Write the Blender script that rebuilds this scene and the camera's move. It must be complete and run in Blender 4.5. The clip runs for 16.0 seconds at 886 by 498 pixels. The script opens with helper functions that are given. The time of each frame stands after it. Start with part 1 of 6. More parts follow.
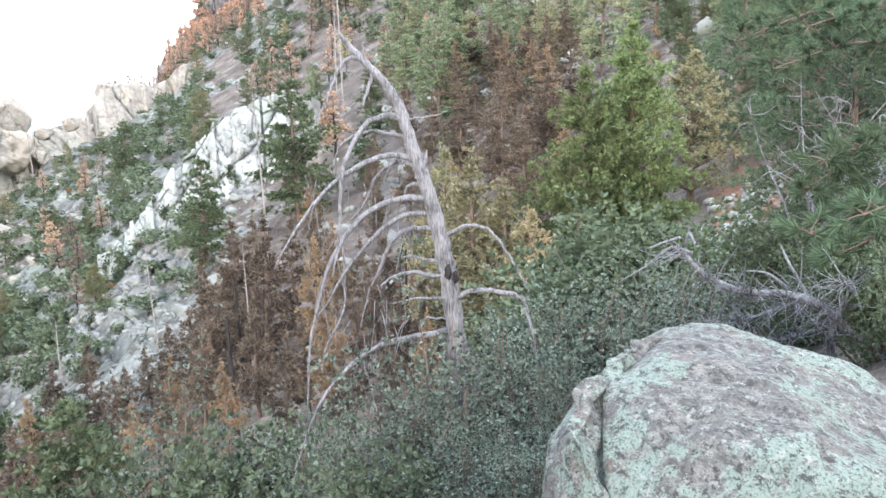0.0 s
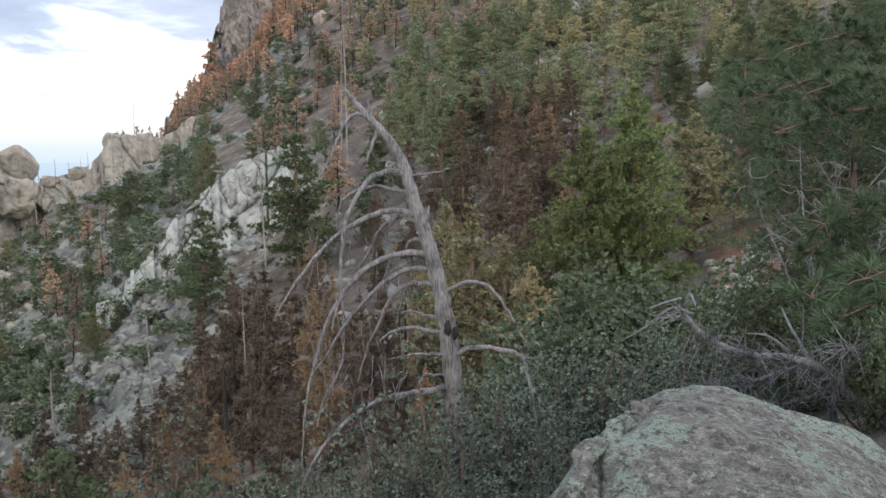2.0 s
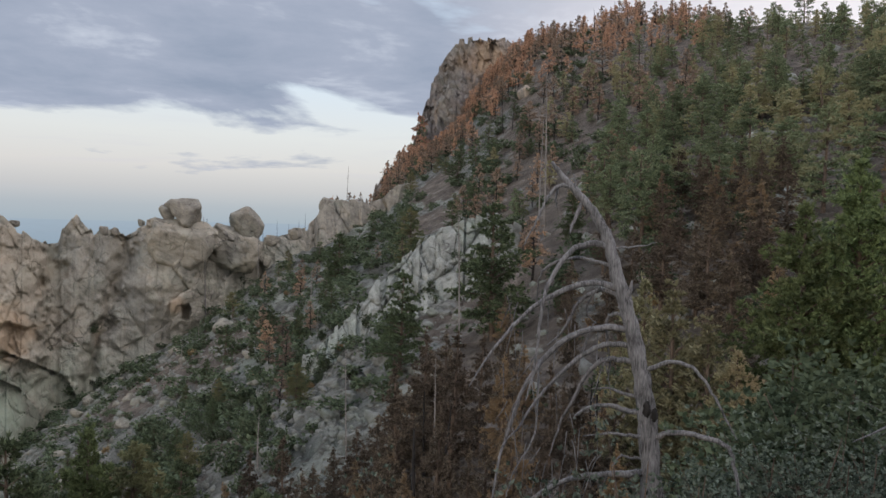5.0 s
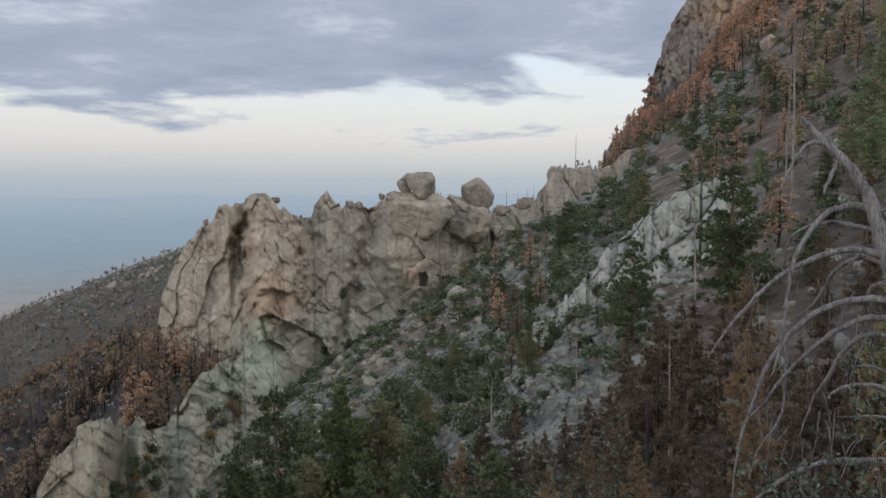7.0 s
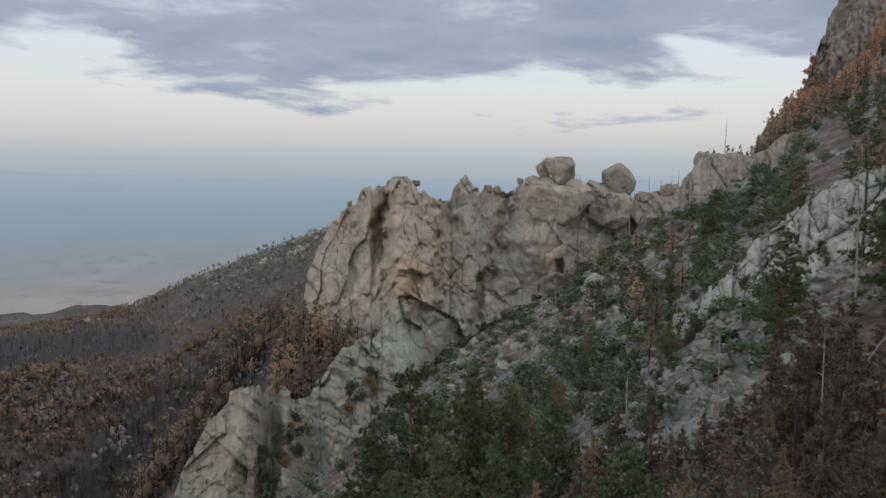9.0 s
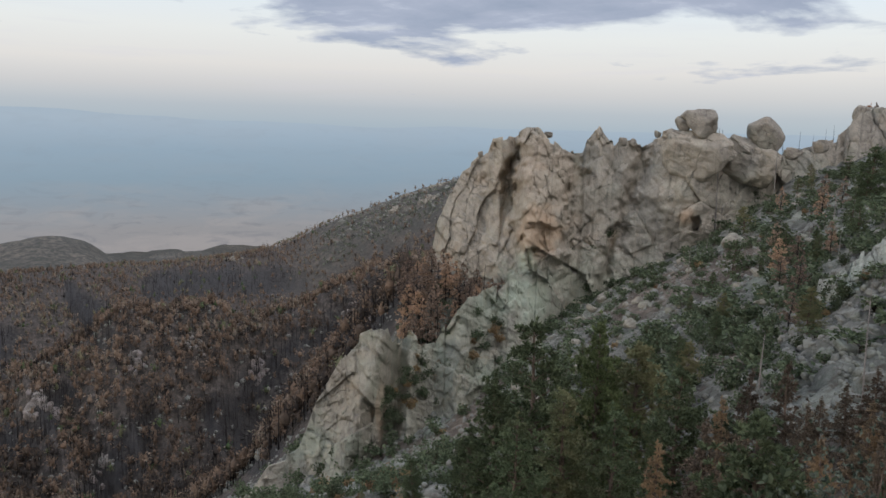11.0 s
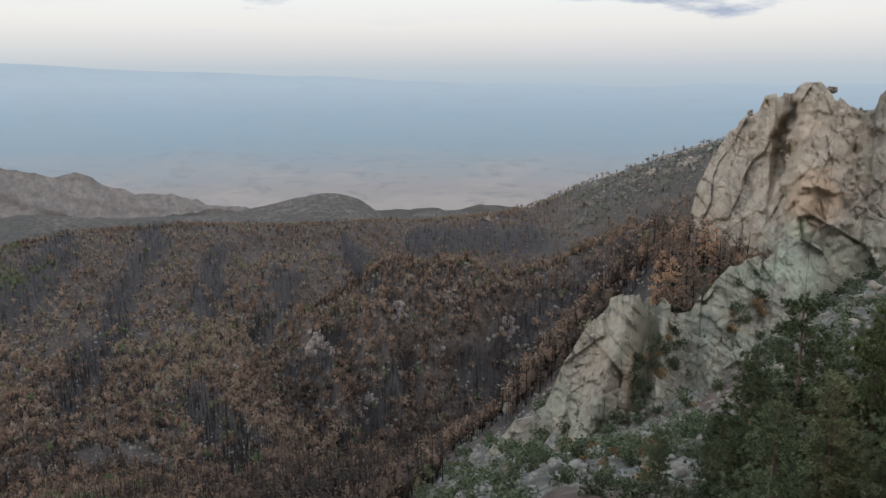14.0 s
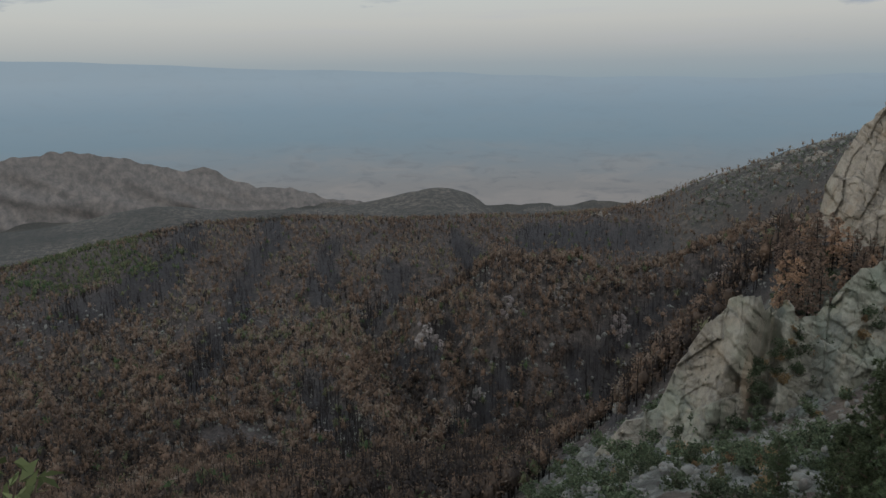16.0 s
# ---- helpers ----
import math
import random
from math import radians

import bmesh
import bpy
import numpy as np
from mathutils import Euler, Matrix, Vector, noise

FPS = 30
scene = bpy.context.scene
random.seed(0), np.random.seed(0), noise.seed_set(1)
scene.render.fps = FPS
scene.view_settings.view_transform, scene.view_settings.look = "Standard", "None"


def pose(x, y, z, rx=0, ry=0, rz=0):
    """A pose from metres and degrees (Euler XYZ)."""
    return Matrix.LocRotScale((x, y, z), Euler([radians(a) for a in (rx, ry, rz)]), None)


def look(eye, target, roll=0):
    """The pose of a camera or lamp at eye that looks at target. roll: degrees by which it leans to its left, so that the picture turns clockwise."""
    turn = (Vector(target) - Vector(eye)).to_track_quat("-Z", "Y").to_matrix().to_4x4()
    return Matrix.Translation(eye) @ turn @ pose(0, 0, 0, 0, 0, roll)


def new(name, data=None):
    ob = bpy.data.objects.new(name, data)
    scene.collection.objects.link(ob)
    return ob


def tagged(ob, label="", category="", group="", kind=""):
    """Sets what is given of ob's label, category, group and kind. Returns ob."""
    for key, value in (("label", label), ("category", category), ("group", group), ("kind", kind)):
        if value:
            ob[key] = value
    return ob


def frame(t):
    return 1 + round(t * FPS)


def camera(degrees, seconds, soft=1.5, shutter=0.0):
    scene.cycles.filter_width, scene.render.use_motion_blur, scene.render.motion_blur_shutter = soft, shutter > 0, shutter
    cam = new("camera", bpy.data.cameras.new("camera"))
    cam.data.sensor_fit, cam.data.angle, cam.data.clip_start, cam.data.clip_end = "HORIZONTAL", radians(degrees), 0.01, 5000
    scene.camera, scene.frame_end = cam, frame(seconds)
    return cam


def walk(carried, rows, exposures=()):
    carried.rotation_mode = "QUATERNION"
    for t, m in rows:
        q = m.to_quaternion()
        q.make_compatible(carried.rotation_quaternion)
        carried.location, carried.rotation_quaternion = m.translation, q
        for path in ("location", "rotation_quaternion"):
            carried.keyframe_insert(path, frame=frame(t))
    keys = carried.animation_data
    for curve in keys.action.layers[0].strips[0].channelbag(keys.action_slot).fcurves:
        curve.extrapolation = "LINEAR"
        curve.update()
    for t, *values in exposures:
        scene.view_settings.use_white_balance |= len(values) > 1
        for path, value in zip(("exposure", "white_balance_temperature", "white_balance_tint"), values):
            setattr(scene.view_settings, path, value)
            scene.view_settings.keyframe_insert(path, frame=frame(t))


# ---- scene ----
EYE = Vector((0.0, 0.0, 1.7))


def toward(az, el, r):
    """A place seen from the lookout: bearing (clockwise from +y) and height angle in degrees, level distance in metres."""
    a = radians(az)
    return Vector((r * math.sin(a), r * math.cos(a), EYE.z + r * math.tan(radians(el))))


def aim(t, az, el, roll):
    """The camera turns at the lookout and sways a hand's width to its left as it swings round."""
    k = min(max((t - 3.2) / 2.1, 0.0), 1.0)
    sway = Vector((-0.115, 0.025, 0.0)) * (k * k * (3 - 2 * k))
    return t, look(EYE + sway, toward(az, el, 10.0) + sway, roll)


cam = camera(59.9, 16.0, soft=1.5)
walk(cam, [
    aim(0.0, 14.93, -10.74, -1.75), aim(0.5, 14.59, -10.44, -2.82), aim(1.0, 14.75, -10.35, -2.15), aim(1.5, 14.96, -8.83, -0.82),
    aim(2.0, 14.97, -6.59, -0.52), aim(2.5, 14.33, -4.79, -0.50), aim(3.0, 14.62, -0.22, -0.09), aim(3.2, 14.56, 1.15, 0.11),
    aim(3.7, 12.9, 2.6, 0.6), aim(4.5, 5.6, 0.4, 1.2), aim(5.3, -2.74, -2.49, 1.48), aim(5.5, -5.21, -2.99, 1.37),
    aim(6.0, -10.47, -3.53, 0.80), aim(6.5, -14.03, -3.79, 0.19), aim(7.0, -16.32, -4.05, -0.14), aim(7.5, -20.02, -4.20, -0.29),
    aim(8.0, -23.25, -4.51, -0.08), aim(8.5, -24.98, -4.76, 0.19), aim(8.7, -25.55, -4.85, 0.36), aim(9.8, -29.6, -6.9, 1.1),
    aim(11.0, -36.06, -9.03, 1.49), aim(11.5, -40.06, -9.85, 1.12), aim(12.0, -42.21, -10.24, 1.10), aim(12.5, -45.05, -10.93, 1.46),
    aim(13.0, -48.66, -11.54, 1.05), aim(13.5, -52.53, -11.84, 0.30), aim(14.0, -54.95, -12.09, -0.05), aim(14.5, -57.04, -12.42, -0.15),
    aim(15.0, -59.26, -12.48, -0.64), aim(15.5, -60.54, -12.48, -0.88), aim(16.0, -63.32, -12.40, -0.89)],
    exposures=[(t, e, 5900 if t <= 1 else 6050 if t < 2 else 6250 if t < 15.5 else 6180, 7.5 if t < 15.5 else 3.0) for t, e in ((0.0, 2.5), (0.5, 2.0), (1.0, 1.4), (1.5, 1.25), (2.0, 1.12), (2.5, 0.82), (3.0, 0.2), (3.2, 0.1), (5.5, 0.25), (7.0, 0.27), (8.5, 0.15), (11.0, 0.3), (11.5, 0.3), (12.0, -0.05), (12.5, 0.0), (13.0, 0.56), (13.5, 0.48), (14.0, 0.45), (14.5, 0.35), (15.0, 0.35), (15.5, -0.36), (16.0, -0.25))])

# ---------------------------------------------------------------- sky and light
SUN_AZ, SUN_EL = -140.0, 9.0


def node(nt, kind, **sets):
    n = nt.nodes.new(kind)
    for key, value in sets.items():
        if key == "op":
            n.operation = value
        elif key == "blend":
            n.blend_type = value
        else:
            n.inputs[key.replace("_", " ")].default_value = value
    return n


def math_node(nt, op, a, b=None, clamp=False):
    n = nt.nodes.new("ShaderNodeMath")
    n.operation, n.use_clamp = op, clamp
    for i, v in enumerate((a, b)):
        if v is None:
            continue
        if isinstance(v, (int, float)):
            n.inputs[i].default_value = v
        else:
            nt.links.new(v, n.inputs[i])
    return n.outputs[0]


def ramp(nt, fac, stops, smooth=False):
    n = nt.nodes.new("ShaderNodeValToRGB")
    n.color_ramp.interpolation = "EASE" if smooth else "LINEAR"
    e = n.color_ramp.elements
    while len(e) < len(stops):
        e.new(0.5)
    for k, (pos, col) in zip(e, stops):
        k.position = pos
        k.color = (*col, 1) if len(col) == 3 else (col[0], col[0], col[0], 1)
    nt.links.new(fac, n.inputs[0])
    return n.outputs[0]


def mix(nt, fac, a, b, blend="MIX"):
    n = nt.nodes.new("ShaderNodeMix")
    n.data_type, n.blend_type = "RGBA", blend
    for sock, v in ((n.inputs[0], fac), (n.inputs[6], a), (n.inputs[7], b)):
        if isinstance(v, (int, float)):
            sock.default_value = v
        elif isinstance(v, (tuple, list)):
            sock.default_value = (*v, 1) if len(v) == 3 else v
        else:
            nt.links.new(v, sock)
    return n.outputs[2]


def noise_fac(nt, vec, scale, detail=4.0, rough=0.55, distortion=0.0):
    n = node(nt, "ShaderNodeTexNoise", Scale=scale, Detail=detail, Roughness=rough, Distortion=distortion)
    if vec is not None:
        nt.links.new(vec, n.inputs["Vector"])
    return n.outputs["Fac"]


def make_sky():
    world = bpy.data.worlds.new("evening_sky")
    scene.world = world
    world.use_nodes = True
    nt = world.node_tree
    nt.nodes.clear()
    out, bg = nt.nodes.new("ShaderNodeOutputWorld"), nt.nodes.new("ShaderNodeBackground")
    nt.links.new(bg.outputs[0], out.inputs[0])
    sky = nt.nodes.new("ShaderNodeTexSky")
    sky.sky_type, sky.sun_disc = "NISHITA", False
    sky.sun_elevation, sky.sun_rotation, sky.altitude, sky.dust_density = radians(SUN_EL), radians(SUN_AZ), 2400, 3.0
    clear = node(nt, "ShaderNodeMix")
    clear.data_type, clear.blend_type = "RGBA", "MULTIPLY"
    clear.inputs[0].default_value = 1.0
    nt.links.new(sky.outputs[0], clear.inputs[6])
    clear.inputs[7].default_value = (0.07, 0.07, 0.07, 1)
    tc = nt.nodes.new("ShaderNodeTexCoord")
    sep = nt.nodes.new("ShaderNodeSeparateXYZ")
    nt.links.new(tc.outputs["Generated"], sep.inputs[0])
    z = sep.outputs["Z"]
    # thin evening haze veil: blue-grey at the horizon, rose, then cream
    height = math_node(nt, "MULTIPLY", math_node(nt, "ADD", z, 0.1), 2.0, True)
    veil = ramp(nt, height, [(0.0, (0.24, 0.30, 0.36)), (0.20, (0.315, 0.37, 0.43)), (0.24, (0.37, 0.395, 0.44)), (0.285, (0.50, 0.475, 0.48)),
                             (0.34, (0.63, 0.58, 0.55)), (0.42, (0.68, 0.66, 0.63)), (0.60, (0.62, 0.70, 0.78)), (1.0, (0.55, 0.66, 0.82))])
    base = mix(nt, 0.85, clear.outputs[2], veil)
    # a deck of cloud seen from below
    deck = math_node(nt, "ADD", z, 0.10)
    cu, cv = math_node(nt, "DIVIDE", sep.outputs["X"], deck), math_node(nt, "DIVIDE", sep.outputs["Y"], deck)
    comb = nt.nodes.new("ShaderNodeCombineXYZ")
    nt.links.new(cu, comb.inputs[0]), nt.links.new(cv, comb.inputs[1])
    comb.inputs[2].default_value = 3.7
    n1 = noise_fac(nt, comb.outputs[0], 0.62, 7.0, 0.55, 0.25)
    cover = math_node(nt, "MULTIPLY", math_node(nt, "SUBTRACT", z, 0.125), 2.4)
    cover = math_node(nt, "MINIMUM", cover, 0.16)
    mask = ramp(nt, math_node(nt, "ADD", n1, cover), [(0.50, (0.0,)), (0.57, (1.0,))])
    n2 = noise_fac(nt, comb.outputs[0], 1.6, 6.0, 0.6, 0.2)
    body = ramp(nt, n2, [(0.30, (0.235, 0.27, 0.345)), (0.55, (0.31, 0.335, 0.41)), (0.75, (0.52, 0.54, 0.60))])
    # towards the right the deck is thin, pale and rosy
    east = ramp(nt, sep.outputs["X"], [(0.0, (0.0,)), (0.38, (0.9,))])
    body = mix(nt, east, body, mix(nt, n2, (0.60, 0.55, 0.57), (0.95, 0.88, 0.88)))
    full = mix(nt, mask, base, body)
    # streaks low over the plain
    st = nt.nodes.new("ShaderNodeMapping")
    st.inputs["Scale"].default_value = (3.0, 3.0, 42.0)
    nt.links.new(tc.outputs["Generated"], st.inputs[0])
    streak = ramp(nt, noise_fac(nt, st.outputs[0], 1.6, 4.0, 0.55, 0.3), [(0.56, (0.0,)), (0.72, (1.0,))])
    band = ramp(nt, height, [(0.22, (0.0,)), (0.30, (0.16,)), (0.38, (0.30,)), (0.5, (0.0,))])
    low = nt.nodes.new("ShaderNodeMath")
    low.operation = "MULTIPLY"
    nt.links.new(streak, low.inputs[0]), nt.links.new(band, low.inputs[1])
    final = mix(nt, low.outputs[0], full, (0.50, 0.48, 0.53))
    # the unseen sky overhead is brightened to add top light on the foliage
    over = ramp(nt, z, [(0.33, (1.0,)), (0.60, (1.75,)), (1.0, (1.9,))])
    final = mix(nt, 1.0, final, over, "MULTIPLY")
    nt.links.new(final, bg.inputs[0])
    bg.inputs[1].default_value = 1.12


make_sky()
sun = new("sun", bpy.data.lights.new("sun", "SUN"))
sun.data.energy, sun.data.angle, sun.data.color = 0.8, radians(14), (1.0, 0.82, 0.64)
sun.matrix_world = look(toward(SUN_AZ, SUN_EL, 100), EYE)


# ---------------------------------------------------------------- number noise for shapes
def hash3(ix, iy, iz, seed=0):
    n = (ix * 374761393 + iy * 668265263 + iz * 2147483647 * 3 + seed * 974634777).astype(np.int64)
    n = (n ^ (n >> 13)) * 1274126177
    n = n & 0x7FFFFFFF
    n = (n ^ (n >> 16)) * 2246822519
    n = n & 0x7FFFFFFF
    return (n ^ (n >> 15)) / 2147483648.0


def vnoise(p, seed=0):
    i = np.floor(p).astype(np.int64)
    f = p - i
    f = f * f * (3 - 2 * f)
    out = 0
    for dx in (0, 1):
        wx = f[:, 0] if dx else 1 - f[:, 0]
        for dy in (0, 1):
            wy = f[:, 1] if dy else 1 - f[:, 1]
            for dz in (0, 1):
                wz = f[:, 2] if dz else 1 - f[:, 2]
                out = out + wx * wy * wz * hash3(i[:, 0] + dx, i[:, 1] + dy, i[:, 2] + dz, seed)
    return out * 2 - 1


def fbm(p, octaves=4, seed=0, gain=0.5):
    total, amp = 0, 1.0
    for o in range(octaves):
        total = total + amp * vnoise(p * 2.0 ** o, seed + o)
        amp *= gain
    return total


def ridged(p, octaves=4, seed=0):
    total, amp = 0, 1.0
    for o in range(octaves):
        total = total + amp * (1 - np.abs(vnoise(p * 2.03 ** o, seed + o)) * 2)
        amp *= 0.5
    return total


def cells(p, seed=0):
    """Nearest and second nearest distance to scattered seeds, and a value for the nearest one."""
    i = np.floor(p).astype(np.int64)
    d1, d2, val = np.full(len(p), 9.0), np.full(len(p), 9.0), np.zeros(len(p))
    for dx in (-1, 0, 1):
        for dy in (-1, 0, 1):
            for dz in (-1, 0, 1):
                c = i + np.array((dx, dy, dz))
                q = np.stack([c[:, k] + hash3(c[:, 0], c[:, 1], c[:, 2], seed + 11 * k) for k in range(3)], 1)
                d = np.linalg.norm(q - p, axis=1)
                v = hash3(c[:, 0], c[:, 1], c[:, 2], seed + 77)
                v = v + 0.55 * sum((hash3(c[:, 0], c[:, 1], c[:, 2], seed + 131 + 17 * k) - 0.5) * 2 * (p[:, k] - q[:, k]) for k in range(3))
                near = d < d1
                d2 = np.where(near, d1, np.minimum(d2, d))
                val = np.where(near, v, val)
                d1 = np.where(near, d, d1)
    return d1, d2, val


def mesh_of(name, verts, faces, smooth=False):
    me = bpy.data.meshes.new(name)
    verts = np.asarray(verts, dtype=np.float32)
    if isinstance(faces, np.ndarray):
        k = faces.shape[1]
        me.vertices.add(len(verts)), me.loops.add(faces.size), me.polygons.add(len(faces))
        me.vertices.foreach_set("co", verts.ravel())
        me.loops.foreach_set("vertex_index", faces.ravel().astype(np.int32))
        me.polygons.foreach_set("loop_start", np.arange(0, faces.size, k, dtype=np.int32))
        me.update(calc_edges=True)
        me.validate()
    else:
        me.from_pydata(verts.tolist(), [], faces)
    if smooth:
        me.polygons.foreach_set("use_smooth", np.ones(len(me.polygons), dtype=bool))
    me.update()
    return me


def attribute(me, name, values):
    at = me.attributes.new(name, "FLOAT", "POINT")
    at.data.foreach_set("value", np.asarray(values, dtype=np.float32))


def part(name, me, material, parent=None, label=""):
    ob = new(name, me)
    if material is not None and not me.materials:
        me.materials.append(material)
    if parent is not None:
        ob.parent = parent
    if label:
        ob["label"] = label
    return ob


# ---------------------------------------------------------------- materials
def begin(name, rough=0.85):
    m = bpy.data.materials.new(name)
    m.use_nodes = True
    nt = m.node_tree
    b = nt.nodes["Principled BSDF"]
    b.inputs["Roughness"].default_value = rough
    b.inputs["Specular IOR Level"].default_value = 0.25
    g = nt.nodes.new("ShaderNodeNewGeometry")
    return m, nt, b, g.outputs["Position"]


def local_pos(nt):
    return nt.nodes.new("ShaderNodeTexCoord").outputs["Object"]


def bump(nt, b, height, strength, distance):
    n = node(nt, "ShaderNodeBump", Strength=strength, Distance=distance)
    nt.links.new(height, n.inputs["Height"])
    nt.links.new(n.outputs[0], b.inputs["Normal"])


def crack_fac(nt, vec, scale, width):
    v = node(nt, "ShaderNodeTexVoronoi", Scale=scale)
    v.feature = "DISTANCE_TO_EDGE"
    nt.links.new(vec, v.inputs["Vector"])
    return ramp(nt, v.outputs["Distance"], [(0.0, (1.0,)), (width, (0.0,))])


def warp(nt, vec, scale, amount):
    n = node(nt, "ShaderNodeTexNoise", Scale=scale, Detail=3.0)
    nt.links.new(vec, n.inputs["Vector"])
    s = nt.nodes.new("ShaderNodeVectorMath")
    s.operation = "SCALE"
    s.inputs["Scale"].default_value = amount
    nt.links.new(n.outputs["Color"], s.inputs[0])
    a = nt.nodes.new("ShaderNodeVectorMath")
    a.operation = "ADD"
    nt.links.new(vec, a.inputs[0]), nt.links.new(s.outputs[0], a.inputs[1])
    return a.outputs[0]


def granite(name, grain, marks=False, pale=(0.44, 0.40, 0.34), dark=(0.21, 0.195, 0.175), lichen=(0.36, 0.40, 0.31), lichen_amount=0.5, stain=0.4, cracks=1.0, strata=0.0, streaks=0.55):
    """Weathered granite; grain is the size of its larger blotches in metres."""
    m, nt, b, pos = begin(name, 0.9)
    k = 1.0 / grain
    big = noise_fac(nt, pos, 0.25 * k, 5.0, 0.6)
    mid = noise_fac(nt, pos, 1.2 * k, 6.0, 0.65)
    fine = noise_fac(nt, pos, 9.0 * k, 4.0, 0.7)
    col = ramp(nt, mid, [(0.30, dark), (0.50, tuple(0.5 * (p + d) + 0.03 for p, d in zip(pale, dark))), (0.68, pale)])
    streak = nt.nodes.new("ShaderNodeMapping")
    streak.inputs["Scale"].default_value = (1.0, 1.0, 0.18)
    nt.links.new(pos, streak.inputs[0])
    run = noise_fac(nt, streak.outputs[0], 1.6 * k, 4.0, 0.6)
    col = mix(nt, ramp(nt, run, [(0.56, (0.0,)), (0.74, (streaks,))]), col, (0.13, 0.12, 0.11))
    col = mix(nt, ramp(nt, big, [(0.48, (0.0,)), (0.66, (lichen_amount,))]), col, lichen)
    col = mix(nt, ramp(nt, noise_fac(nt, pos, 0.45 * k, 3.0, 0.5, 0.6), [(0.60, (0.0,)), (0.74, (stain,))]), col, (0.50, 0.32, 0.17))
    col = mix(nt, ramp(nt, fine, [(0.33, (0.30,)), (0.52, (0.0,))]), col, (0.12, 0.115, 0.10))
    lay = nt.nodes.new("ShaderNodeMapping")
    lay.inputs["Scale"].default_value = (1.0, 1.0, 0.45)
    lay.inputs["Rotation"].default_value = (0.35, 0.5, 0.2)
    nt.links.new(warp(nt, pos, 0.5 * k, 1.8 * grain), lay.inputs[0])
    cr = crack_fac(nt, lay.outputs[0], 0.42 * k, 0.014)
    some = ramp(nt, noise_fac(nt, pos, 0.35 * k, 2.0), [(0.42, (0.0,)), (0.58, (1.0,))])
    cr = math_node(nt, "MULTIPLY", cr, some)
    ck = math_node(nt, "MULTIPLY", cr, 0.7 * cracks)
    col = mix(nt, ck, col, (0.055, 0.05, 0.045))
    slit = nt.nodes.new("ShaderNodeMapping")
    slit.inputs["Scale"].default_value = (1.0, 1.0, 0.32)
    slit.inputs["Rotation"].default_value = (-0.5, 0.75, 0.0)
    nt.links.new(warp(nt, pos, 1.1 * k, 0.5 * grain), slit.inputs[0])
    hair = crack_fac(nt, slit.outputs[0], 1.15 * k, 0.022)
    hair = math_node(nt, "MULTIPLY", hair, ramp(nt, noise_fac(nt, pos, 0.8 * k, 2.0), [(0.45, (0.0,)), (0.60, (0.75,))]))
    col = mix(nt, math_node(nt, "MULTIPLY", hair, cracks, True), col, (0.07, 0.063, 0.055))
    if strata:
        beds = nt.nodes.new("ShaderNodeMapping")
        beds.vector_type = "TEXTURE"
        beds.inputs["Rotation"].default_value = (0.35, 0.62, 0.0)
        beds.inputs["Scale"].default_value = (3.0, 3.0, 0.5)
        nt.links.new(warp(nt, pos, 0.25 * k, 0.35 * grain), beds.inputs[0])
        bed = noise_fac(nt, beds.outputs[0], 1.1 * k, 6.0, 0.7)
        col = mix(nt, ramp(nt, bed, [(0.36, (strata,)), (0.47, (0.0,))]), col, (0.085, 0.078, 0.066))
        col = mix(nt, ramp(nt, bed, [(0.55, (0.0,)), (0.70, (0.45,))]), col, tuple(min(1.25 * c, 0.6) for c in pale))
        mid = math_node(nt, "ADD", math_node(nt, "MULTIPLY", mid, 0.6), math_node(nt, "MULTIPLY", bed, 0.9))
    if marks:
        for mark, tone in (("warm", (0.44, 0.31, 0.20)), ("green", (0.37, 0.43, 0.335))):
            at = nt.nodes.new("ShaderNodeAttribute")
            at.attribute_name = mark
            col = mix(nt, math_node(nt, "MULTIPLY", at.outputs["Fac"], math_node(nt, "ADD", run, 0.25), True), col, tone)
    nt.links.new(col, b.inputs["Base Color"])
    h = math_node(nt, "SUBTRACT", math_node(nt, "ADD", math_node(nt, "MULTIPLY", mid, 0.7), math_node(nt, "MULTIPLY", fine, 0.25)), math_node(nt, "MULTIPLY", cr, 0.5 * cracks))
    bump(nt, b, h, 0.9, 0.24 * grain)
    return m


